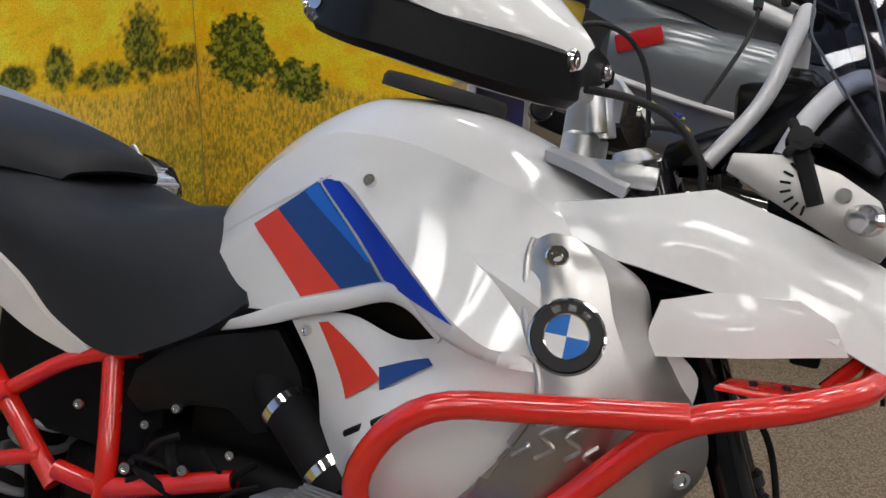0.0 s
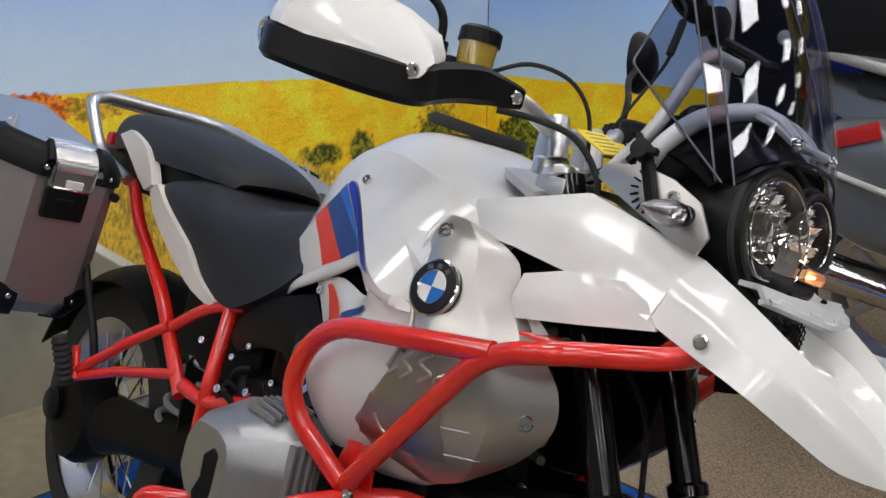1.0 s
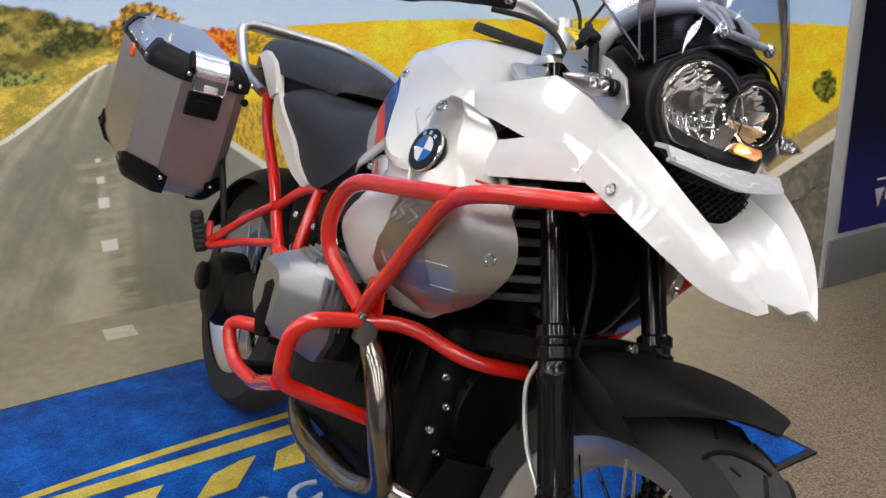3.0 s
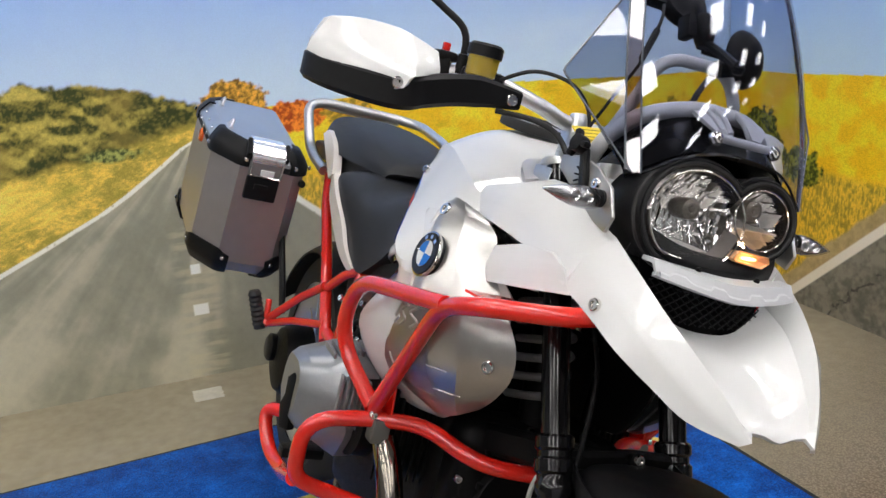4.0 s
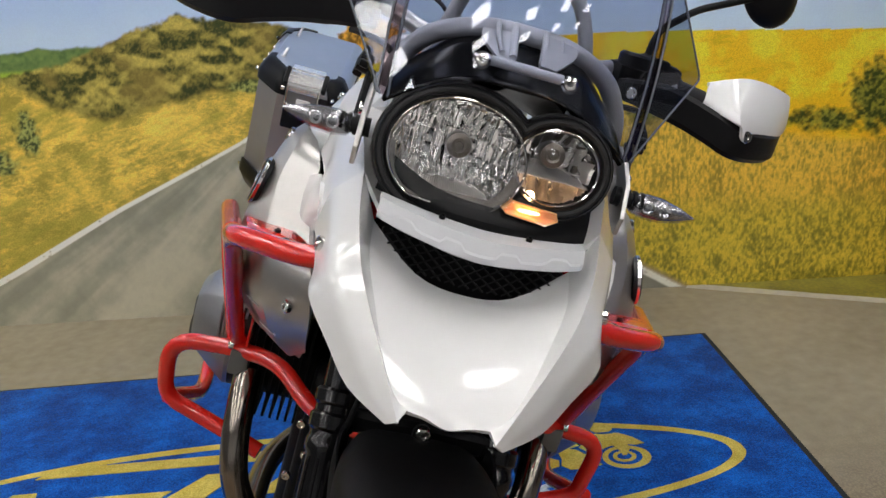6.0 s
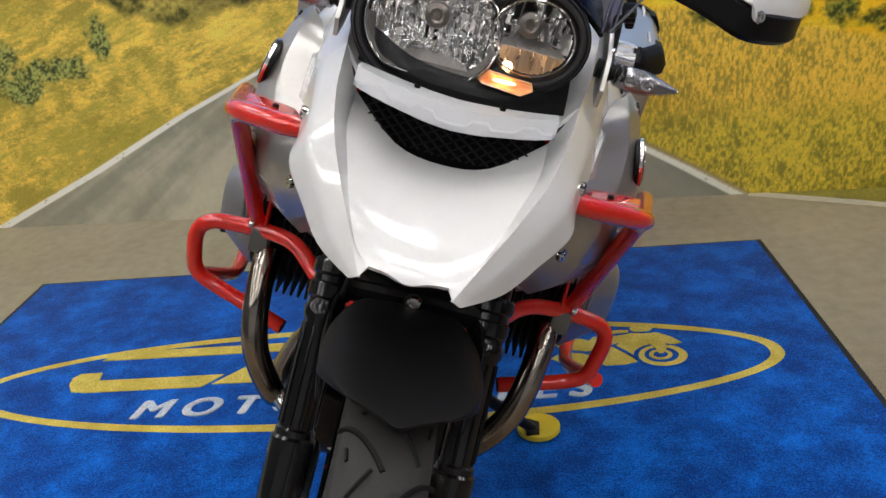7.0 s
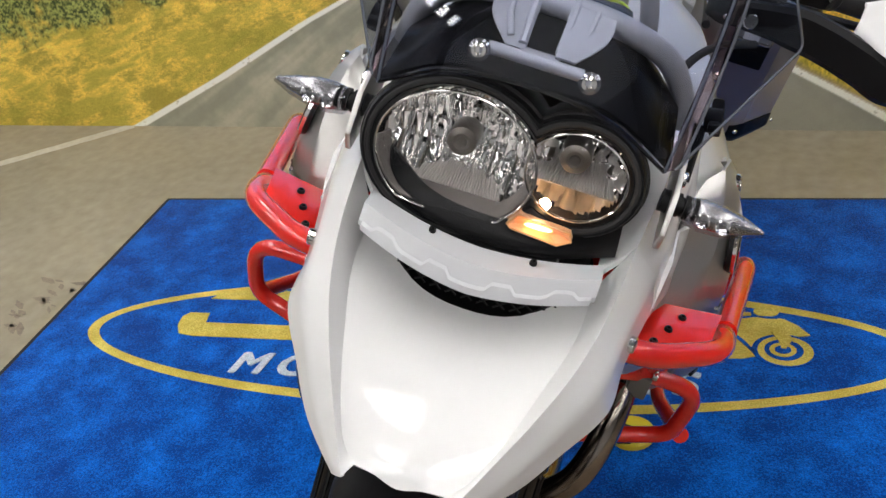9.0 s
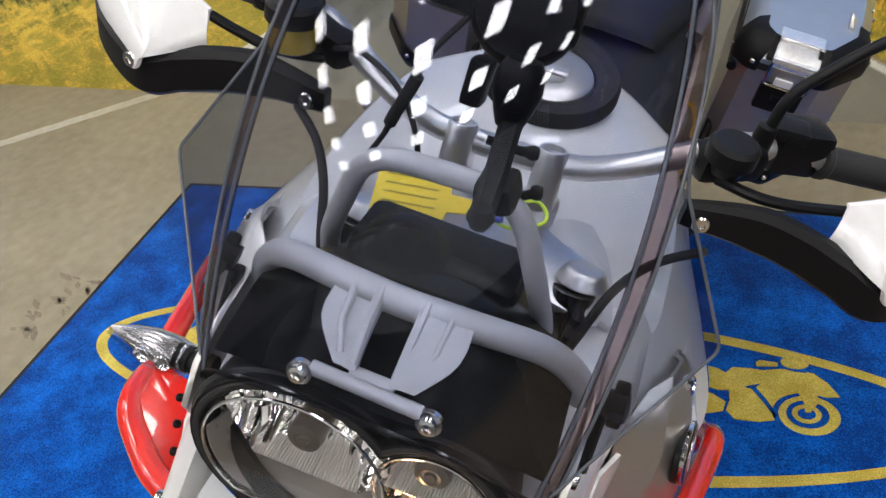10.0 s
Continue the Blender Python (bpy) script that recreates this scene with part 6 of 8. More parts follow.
def flap(bm):
    tip, end = Vector((0.224, 0.216, 1.188)), Vector((0.216, 0.150, 1.302))
    foot = Vector(BACK[0])
    mid = (Vector(BACK[1]) + Vector(BACK[2])) / 2
    rows = [[foot, foot.lerp(tip, 0.04)], [Vector(BACK[1]), foot.lerp(tip, 0.55)], [mid, tip], [Vector(BACK[2]).lerp(Vector(BACK[3]), 0.3), tip.lerp(end, 0.5)], [Vector(BACK[3]), end]]
    shell(bm, [[Vector((p[0], -p[1], p[2])) for p in r] for r in rows], smooth=False, thick=0.003)


def fold(bm):
    shell(bm, [[(x, -y, z) for x, y, z in (a, b)] for a, b in zip(FOLD, BACK)], 5, 3, 0.003)


flaps = pair("screen_flap", flap, SIDEPANE, "clear side flap of the screen", parent=pane) + pair("screen_fold", fold, FOLDED, "folded edge of the screen", parent=pane)
for ob in flaps:
    ob.visible_shadow = False


def screen_rim(bm):
    tube(bm, bend([(0.322, -0.141, 1.085), (0.224, -0.216, 1.188), (0.216, -0.150, 1.302), (0.181, -0.130, 1.389), (0.148, -0.105, 1.452)], 0.008), 0.0013, 6)


pair("screen_edge", screen_rim, EDGE, "polished screen edge", parent=pane)
pair("fold_edge", lambda bm: tube(bm, spline([(x, -y, z) for x, y, z in FOLD], 6), 0.0014, 6), EDGE, parent=pane)
pair("fold_line", lambda bm: tube(bm, spline([(x, -y, z) for x, y, z in BACK], 6), 0.0014, 6), EDGE, parent=pane)
piece("lower_edge", lambda bm: tube(bm, spline([(0.332, -0.132, 1.085), (0.350, -0.070, 1.124), (0.356, 0, 1.134), (0.350, 0.070, 1.124), (0.332, 0.132, 1.085)], 6), 0.0018, 6), GLOSSBLACK, parent=pane)
for y in (-0.048, 0.047):
    piece("screen_bolt", lambda bm: lathe(bm, [(0, 0.003), (0.003, 0.003), (0.0035, 0.005), (0.0062, 0.0045), (0.007, 0.001), (0.0095, 0.0), (0.0095, -0.005), (0, -0.005)], axis((0.350, y, 1.150), (1, 0, 0.25)), 18), CHROME, "steel screen bolt", parent=pane)

piece("lower_rail", lambda bm: tube(bm, spline([(0.222, -0.140, 1.085), (0.235, -0.130, 1.120), (0.257, -0.102, 1.157), (0.280, -0.050, 1.179), (0.286, 0, 1.183), (0.280, 0.050, 1.179), (0.257, 0.102, 1.157), (0.235, 0.130, 1.120), (0.222, 0.140, 1.085)], 7), 0.0112, 16), GREY, "grey tubular screen rail")
piece("upper_rail", lambda bm: tube(bm, bend([(0.150, -0.112, 1.07), (0.195, -0.096, 1.14), (0.216, -0.066, 1.244), (0.214, 0.048, 1.249), (0.222, 0.078, 1.185), (0.190, 0.090, 1.12), (0.160, 0.095, 1.07)], 0.036), 0.0088, 16), GREY, "grey tubular instrument rail")


def bracket(bm):
    for s in (-1, 1):
        b2 = bmesh.new()
        shell(b2, [[(0.280, s * 0.050, 1.183), (0.284, s * 0.032, 1.186), (0.287, s * 0.013, 1.188)], [(0.312, s * 0.051, 1.172), (0.314, s * 0.032, 1.174), (0.315, s * 0.013, 1.175)],
                   [(0.335, s * 0.030, 1.155), (0.336, s * 0.022, 1.156), (0.338, s * 0.013, 1.156)]], 4, 3, 0.005)
        join(bm, b2)
        ribbon(bm, [(0.286, s * 0.017, 1.191), (0.312, s * 0.017, 1.179), (0.334, s * 0.016, 1.160)], 0.008, 0.008)
        ribbon(bm, [(0.288, s * 0.036, 1.188), (0.314, s * 0.035, 1.177), (0.330, s * 0.028, 1.162)], 0.006, 0.006)
    tube(bm, [(0.343, -0.042, 1.152), (0.345, 0.040, 1.152)], 0.0055, 10)
    box(bm, Matrix.Translation((0.336, 0, 1.154)), (0.010, 0.034, 0.006), 0.002)


piece("rail_bracket", bracket, GREY, "grey screen bracket with a slot")


def cowl(bm):
    shell(bm, across([[(0.342, 0, 1.128), (0.335, 0.07, 1.122), (0.305, 0.135, 1.075)], [(0.315, 0, 1.145), (0.310, 0.075, 1.138), (0.285, 0.132, 1.088)], [(0.284, 0, 1.172), (0.275, 0.065, 1.162), (0.240, 0.128, 1.105)],
                      [(0.24, 0, 1.168), (0.232, 0.070, 1.152), (0.205, 0.125, 1.09)], [(0.18, 0, 1.125), (0.18, 0.07, 1.11), (0.17, 0.12, 1.06)]]), 4, 4, 0.005)


piece("nose_cowl", cowl, INK, "gloss black nose cowl")


def dials(bm):
    lathe(bm, [(0, 0.0), (0.034, 0.0), (0.038, 0.006), (0.040, 0.020), (0.039, 0.040), (0.030, 0.054), (0.014, 0.060), (0, 0.061)], axis((0.194, -0.026, 1.147), (0.85, 0, 0.02)), 36)


pod = piece("speedometer", dials, INK, "black instrument pod")
piece("display", lambda bm: box(bm, Matrix.Translation((0.198, -0.002, 1.140)) @ Matrix.Rotation(radians(-6), 4, "Y"), (0.070, 0.140, 0.050), 0.014), INK, "black instrument display", parent=pod)
piece("dash_cover", lambda bm: shell(bm, across([[(0.205, 0, 1.128), (0.20, 0.07, 1.120), (0.19, 0.105, 1.085)], [(0.150, 0, 1.108), (0.15, 0.07, 1.100), (0.145, 0.10, 1.065)], [(0.105, 0, 1.085), (0.105, 0.06, 1.078), (0.105, 0.085, 1.055)]]), 4, 4, 0.006), INK, "black dash cover")


def flange(bm):
    plate(bm, [(-0.015, -0.020), (0.024, -0.040), (0.044, -0.074), (0.034, -0.096), (0.004, -0.088), (-0.07, -0.055), (-0.115, -0.034), (-0.112, -0.016), (-0.06, -0.010)], 0.006, Matrix.Translation((0.288, -0.152, 1.098)) @ Matrix.Rotation(radians(90), 4, "X") @ Matrix.Rotation(radians(0), 4, "Z"), 0.002)


flanges = pair("screen_mount", flange, SILVER, "silver screen mounting plate")
for s in (-1, 1):
    screw((0.280, s * 0.157, 1.058), (0, s, 0), 0.008, parent=flanges[0 if s < 0 else 1])


def knob(bm):
    m = axis((0.232, -0.160, 1.10), (0.1, -1, 0.25))
    lathe(bm, [(0, 0), (0.012, 0), (0.012, 0.016), (0, 0.018)], m, 14)
    for k in range(3):
        box(bm, m @ Matrix.Rotation(radians(120 * k), 4, "Z") @ Matrix.Translation((0.012, 0, 0.010)), (0.018, 0.009, 0.012), 0.004)
    ribbon(bm, [(0.235, -0.158, 1.095), (0.258, -0.160, 1.045)], 0.010, 0.016)


pair("adjuster_knob", knob, BLACK, "black screen adjuster knob", parent=flanges)


def slot_ring(bm):
    for k in range(9):
        t = radians(20 * k + 100)
        box(bm, Matrix.Translation((0.252 + 0.024 * math.cos(t), -0.1575, 1.062 + 0.024 * math.sin(t))) @ Matrix.Rotation(-t, 4, "Y"), (0.010, 0.0025, 0.0025), 0.0008)


pair("adjuster_scale", slot_ring, BLACK, parent=flanges)


def indicator_stem(bm):
    tube(bm, [(0.300, -0.142, 1.042), (0.301, -0.182, 1.040)], [0.011, 0.0075], 14)
    for k in range(4):
        lathe(bm, [(0.0075, -0.002), (0.0115, -0.002), (0.0115, 0.002), (0.0075, 0.002)], axis((0.3, -0.150 - 0.008 * k, 1.0415), (0, 1, 0)), 14)


stems = pair("indicator", indicator_stem, BLACK, "black indicator stalk")


def indicator_body(bm, grow=1.0, cut=0.0):
    n = 16
    rings = []
    for k, (y, r) in enumerate(((-0.160, 0.40), (-0.166, 0.80), (-0.182, 1.0), (-0.200, 0.95), (-0.220, 0.62), (-0.240, 0.12))):
        rings.append([Vector((0.301 + cut + 0.016 * r * grow * math.cos(2 * math.pi * i / n), y, 1.039 + 0.015 * r * grow * math.sin(2 * math.pi * i / n))) for i in range(n)])
    loft(bm, rings)


pair("indicator_body", lambda bm: indicator_body(bm, 0.92, -0.004), mat("indicator_cup", (0.42, 0.42, 0.43), 0.25, metal=0.8), "grey indicator body", parent=stems)
for ob in pair("indicator_lens", lambda bm: indicator_body(bm, 1.0, 0.001), glass("grey_lens", (0.80, 0.80, 0.82), 0.02), "clear indicator lens", parent=stems):
    ob.visible_shadow = False


def leds(bm):
    for y in (-0.183, -0.202):
        lathe(bm, [(0, -0.004), (0.003, -0.003), (0.0068, 0.0015), (0.0074, 0.001), (0.0068, -0.004), (0, -0.005)], axis((0.312, y, 1.040), (1, 0, 0.15)), 16)


pair("led", leds, MIRROR, "small chrome lamp cups", parent=stems)

# handlebar and controls
def hbar(s):
    return [(-0.002, 0, 1.126), (-0.002, s * 0.055, 1.126), (-0.002, s * 0.115, 1.142), (-0.035, s * 0.185, 1.160), (-0.070, s * 0.245, 1.160), (-0.118, s * 0.428, 1.136)]


handle = piece("handlebar", lambda bm: tube(bm, spline([*[Vector(q) for q in hbar(-1)[:1:-1]], *[STEER @ Vector(q) for q in (hbar(-1)[1], hbar(1)[1])], *[STEER2 @ Vector(q) for q in hbar(1)[2:]]], 8), 0.0125, 18), ALLOY, "silver tapered handlebar")


def risers(bm):
    box(bm, Matrix.Translation((0.0, -0.046, 1.105)), (0.032, 0.030, 0.055), 0.008)
    lathe(bm, [(0, 0), (0.021, 0), (0.021, 0.024), (0.017, 0.028), (0, 0.028)], axis((0.004, -0.046, 1.058), (0, 0, 1)), 22)
    lathe(bm, [(0.0155, 0.0), (0.0150, 0.056), (0.0135, 0.060), (0.0105, 0.060), (0.0100, 0.050), (0.0065, 0.049), (0.006, 0.055), (0, 0.055)], axis((0.018, -0.046, 1.086), (-0.25, 0, 1)), 24)


pair("riser", risers, ALLOY, "silver handlebar riser", parent=handle, m=STEER)


def yoke(bm):
    plate(bm, [(0.10, -0.135), (0.055, -0.135), (0.0, -0.05), (0.0, 0.05), (0.055, 0.135), (0.10, 0.135), (0.115, 0.1), (0.10, 0.05), (0.11, 0.0), (0.10, -0.05), (0.115, -0.1)], 0.026, Matrix.Translation((0, 0, 1.045)), 0.006)


top_yoke = piece("top_yoke", yoke, ALLOY, "silver fork top clamp", m=STEER)
pair("fork_cap", lambda bm: lathe(bm, [(0, 0.016), (0.016, 0.016), (0.020, 0.014), (0.022, 0.010), (0.026, 0.002), (0.024, 0), (0, 0)], axis((0.078, -0.105, 1.056), (-0.35, 0, 1)), 28), ALLOY, "silver fork cap", parent=top_yoke, m=STEER)
pair("grip", lambda bm: lathe(bm, [(0, 0), (0.017, 0), (0.0175, 0.006), (0.0165, 0.012), (0.0165, 0.115), (0.019, 0.118), (0.019, 0.124), (0, 0.124)], axis((-0.116, -0.422, 1.1370), (0.047, 0.180, 0.023)), 22), RUBBER, "black rubber grip", parent=handle, m=STEER)
pair("bar_end", lambda bm: lathe(bm, [(0, 0.014), (0.007, 0.014), (0.0075, 0.009), (0.013, 0.012), (0.018, 0.009), (0.0195, 0.004), (0.0195, -0.016), (0, -0.016)], axis((-0.122, -0.444, 1.1340), (-0.047, -0.180, -0.023)), 22), CHROME, "steel bar end", parent=handle, m=STEER)


def switch(bm):
    box(bm, axis((-0.088, -0.275, 1.160), (-0.38, -0.92, -0.11)), (0.045, 0.052, 0.062), 0.012)
    box(bm, Matrix.Translation((-0.075, -0.262, 1.182)), (0.03, 0.035, 0.016), 0.006)


pair("switch_block", switch, BLACK, "black switch block", parent=handle, m=STEER)
piece("kill_switch", lambda bm: box(bm, Matrix.Translation((-0.078, -0.262, 1.196)), (0.010, 0.012, 0.014), 0.003), RED, "red kill switch", parent=handle)


def master(bm):
    box(bm, axis((-0.035, -0.208, 1.157), (-0.45, -0.88, 0)), (0.034, 0.034, 0.07), 0.009)


pair("master_cylinder", master, BLACK, "black brake master cylinder", parent=handle, m=STEER)
piece("fluid_pot", lambda bm: lathe(bm, [(0, 0), (0.020, 0), (0.0235, 0.003), (0.0245, 0.032), (0, 0.032)], axis((0.002, -0.230, 1.160), (0, 0, 1)), 28), OIL, "yellow brake fluid pot", parent=handle)
piece("pot_cap", lambda bm: lathe(bm, [(0, 0.020), (0.022, 0.020), (0.027, 0.016), (0.0275, 0.0), (0, 0)], axis((0.002, -0.230, 1.191), (0, 0, 1)), 28), BLACK, "black pot cap", parent=handle)
piece("clutch_pot", lambda bm: lathe(bm, [(0, 0.022), (0.020, 0.022), (0.0245, 0.018), (0.0245, 0.002), (0.020, 0), (0.016, -0.012), (0, -0.012)], axis((-0.018, 0.205, 1.168), (0, 0, 1)), 28), BLACK, "black clutch fluid pot", parent=handle, m=STEER2)


def lever(bm):
    ribbon(bm, spline([(-0.01, -0.200, 1.150), (0.0, -0.25, 1.148), (-0.025, -0.32, 1.140), (-0.07, -0.41, 1.128)], 6), 0.012, 0.009)


pair("lever", lever, BLACK, "black hand lever", parent=handle, m=STEER)


def guard_bar(bm):
    path = spline([(-0.122, -0.444, 1.130), (-0.085, -0.466, 1.122), (-0.050, -0.472, 1.117), (0.004, -0.436, 1.110), (0.050, -0.368, 1.108), (0.044, -0.328, 1.119), (0.036, -0.283, 1.131), (0.034, -0.235, 1.139), (0.040, -0.172, 1.140)], 6)
    n = len(path)
    ribbon(bm, path, 0.022, 0.047, taper=[0.80 + 0.20 * min(1, i / (n * 0.4)) - 0.5 * max(0, i / n - 0.84) / 0.16 for i in range(n)])


guards = pair("hand_guard", guard_bar, BLACK, "black hand guard beam", m=STEER)
RIM = [(-0.064, -0.462, 1.186), (-0.030, -0.462, 1.189), (-0.020, -0.425, 1.196), (-0.006, -0.385, 1.197), (0.006, -0.355, 1.192), (0.017, -0.310, 1.177)]


def guard_shell(bm):
    shell(bm, [[(-0.078, -0.472, 1.142), (-0.045, -0.482, 1.136), (0.006, -0.440, 1.124), (0.056, -0.373, 1.112), (0.066, -0.355, 1.134), (0.028, -0.308, 1.148)],
               [(-0.075, -0.473, 1.154), (-0.042, -0.480, 1.150), (0.003, -0.440, 1.144), (0.048, -0.376, 1.138), (0.057, -0.353, 1.145), (0.028, -0.308, 1.155)],
               [(-0.070, -0.468, 1.170), (-0.036, -0.472, 1.170), (-0.009, -0.434, 1.172), (0.020, -0.382, 1.170), (0.032, -0.353, 1.168), (0.023, -0.309, 1.165)],
               RIM], 4, 4, 0.004, creases=(1, 4))


pair("guard_shell", guard_shell, WHITE, "white hand guard shell", parent=guards, m=STEER, angle=30)


def guard_lip(bm):
    tube(bm, broken(RIM, 4, (1,)), 0.003, 8)


pair("shell_lip", guard_lip, WHITE, parent=guards, m=STEER)
for s in (-1, 1):
    for p in ((0.059, s * 0.374, 1.122), (0.049, s * 0.190, 1.138)):
        screw(STEER2 @ Vector(p) if s > 0 else p, (1, s * 0.2, 0.1), 0.0085, parent=guards[0 if s < 0 else 1])


def mirror_stalk(bm):
    tube(bm, bend([(-0.060, -0.236, 1.165), (-0.060, -0.240, 1.228), (-0.110, -0.310, 1.275), (-0.165, -0.430, 1.325)], 0.025), 0.0058, 12)
    lathe(bm, [(0, 0), (0.011, 0), (0.010, 0.03), (0, 0.034)], axis((-0.060, -0.236, 1.160), (0, 0, 1)), 14)


stalks = pair("mirror", mirror_stalk, BLACK, "black mirror stalk", m=STEER)


def mirror_head(bm):
    m = axis((-0.168, -0.447, 1.338), (1, -0.12, 0.1))
    prof = [(0, 0.030), (0.45, 0.027), (0.75, 0.018), (0.95, 0.004), (1.0, -0.006), (0.97, -0.012), (0, -0.012)]
    b2 = bmesh.new()
    lathe(b2, prof, None, 32)
    for v in b2.verts:
        v.co.x *= 0.060
        v.co.y *= 0.048
    join(bm, b2, m @ Matrix.Rotation(radians(60), 4, "Z"))


pair("mirror_shell", mirror_head, BLACK, "black mirror shell", parent=stalks, m=STEER)


def hose(bm):
    tube(bm, spline([(0.035, -0.205, 1.118), (0.075, -0.165, 1.118), (0.115, -0.138, 1.105), (0.148, -0.122, 1.065), (0.150, -0.112, 1.020)], 6), 0.0044, 10)


pair("brake_hose", hose, RUBBER, "black rubber hose")
piece("cable", lambda bm: tube(bm, spline([(-0.01, -0.190, 1.165), (0.02, -0.15, 1.190), (0.05, -0.10, 1.185), (0.07, -0.07, 1.15), (0.08, -0.06, 1.09)], 6), 0.003, 8), RUBBER, "thin black cable")
piece("front_brake_line", lambda bm: tube(bm, spline([(0.235, -0.100, 0.645), (0.232, -0.108, 0.60), (0.270, -0.112, 0.53), (0.318, -0.112, 0.48), (0.340, -0.10, 0.43)], 6), 0.0036, 8), mat("braided_line", (0.62, 0.63, 0.60), 0.35, metal=0.5), "pale braided brake line", m=FSTEER)
piece("sensor_cable", lambda bm: tube(bm, spline([(0.20, -0.05, 0.86), (0.26, -0.06, 0.80), (0.285, -0.07, 0.73), (0.30, -0.08, 0.67)], 6), 0.0038, 8), MATTE, "black sensor cable")

# device arm behind the screen
def arm(bm):
    ribbon(bm, [(0.256, 0.031, 1.250), (0.220, 0.029, 1.266), (0.178, 0.024, 1.282)], 0.017, 0.013)
    for p in ((0.252, 0.031, 1.252), (0.176, 0.023, 1.284)):
        lathe(bm, [(0, -0.010), (0.007, -0.008), (0.010, 0), (0.007, 0.008), (0, 0.010)], axis(p, (0, 0, 1)), 16)
    rod(bm, (0.190, 0.012, 1.268), (0.190, 0.040, 1.268), 0.0035, 10)


mount = piece("device_mount", arm, BLACK, "black ball-joint device mount")
piece("rail_clamp", lambda bm: box(bm, Matrix.Translation((0.218, 0.033, 1.250)) @ Matrix.Rotation(radians(18), 4, "X"), (0.034, 0.030, 0.024), 0.008), BLACK, "black rail clamp", parent=mount)


def levers(bm):
    for p, q in (((0.190, 0.036, 1.268), (0.190, 0.046, 1.270)), ((0.210, 0.048, 1.246), (0.208, 0.058, 1.252))):
        rod(bm, p, q, 0.0035, 12)
        lathe(bm, [(0, -0.005), (0.0045, -0.004), (0.0058, 0), (0.0045, 0.004), (0, 0.005)], axis(q, (0, 1, 0.2)), 12)


piece("clamp_screw", levers, BLACK, "black thumb screws", parent=mount)


def socket(bm):
    lathe(bm, [(0, -0.026), (0.010, -0.026), (0.014, -0.016), (0.018, 0.0), (0.017, 0.014), (0.013, 0.022), (0, 0.024)], axis((0.168, 0.021, 1.300), (-0.35, -0.05, 1)), 20)
    box(bm, Matrix.Translation((0.168, -0.008, 1.297)) @ Matrix.Rotation(radians(-20), 4, "Y"), (0.026, 0.016, 0.034), 0.004)


piece("ball_socket", socket, BLACK, "black ball socket", parent=mount)


def cradle(bm):
    lathe(bm, [(0, 0.012), (0.020, 0.012), (0.024, 0.009), (0.036, 0.008), (0.040, 0.003), (0.041, -0.008), (0.036, -0.014), (0, -0.014)], axis((0.122, 0.006, 1.336), (0.72, 0, 0.55)), 32)
    box(bm, Matrix.Translation((0.104, -0.012, 1.352)) @ Matrix.Rotation(radians(-38), 4, "Y"), (0.020, 0.118, 0.082), 0.008)


piece("device_cradle", cradle, BLACK, "black navigation device cradle", parent=mount)
for y in (-0.018, 0.028):
    screw((0.138, y, 1.352), (0.72, 0, 0.55), 0.0045, parent=mount)


def lead(bm):
    tube(bm, spline([(0.128, -0.030, 1.325), (0.160, -0.048, 1.300), (0.165, -0.056, 1.272), (0.167, -0.065, 1.247), (0.168, -0.071, 1.225), (0.160, -0.085, 1.19), (0.135, -0.10, 1.13)], 6), 0.0024, 8)
    tube(bm, [(0.164, -0.053, 1.282), (0.1655, -0.0575, 1.268), (0.167, -0.065, 1.246), (0.1675, -0.068, 1.236)], 0.0052, 10)


piece("power_cable", lead, RUBBER, "black power cable with an in-line fuse", parent=mount)

# seats and tail
def rider(bm):
    rows = [[(-0.372, 0, 0.912), (-0.366, 0.066, 0.906), (-0.346, 0.130, 0.880), (-0.317, 0.1745, 0.829)],
            [(-0.408, 0, 0.924), (-0.404, 0.080, 0.918), (-0.388, 0.142, 0.876), (-0.358, 0.178, 0.792)],
            [(-0.470, 0, 0.916), (-0.468, 0.092, 0.911), (-0.456, 0.154, 0.866), (-0.432, 0.178, 0.748)],
            [(-0.540, 0, 0.900), (-0.540, 0.100, 0.897), (-0.530, 0.160, 0.858), (-0.492, 0.176, 0.727)],
            [(-0.610, 0, 0.898), (-0.610, 0.106, 0.898), (-0.604, 0.164, 0.858), (-0.560, 0.174, 0.738)],
            [(-0.680, 0, 0.914), (-0.680, 0.110, 0.914), (-0.678, 0.166, 0.868), (-0.660, 0.172, 0.776)],
            [(-0.75, 0, 0.922), (-0.75, 0.112, 0.917), (-0.755, 0.164, 0.876), (-0.748, 0.168, 0.808)],
            [(-0.83, 0, 0.915), (-0.83, 0.108, 0.906), (-0.834, 0.156, 0.884), (-0.832, 0.160, 0.846)],
            [(-0.90, 0, 0.892), (-0.90, 0.09, 0.885), (-0.89, 0.130, 0.872), (-0.885, 0.135, 0.862)]]
    shell(bm, across(rows[::-1]), 5, 5, 0.02)


seat = piece("rider_seat", rider, SEAT, "black vinyl rider seat")


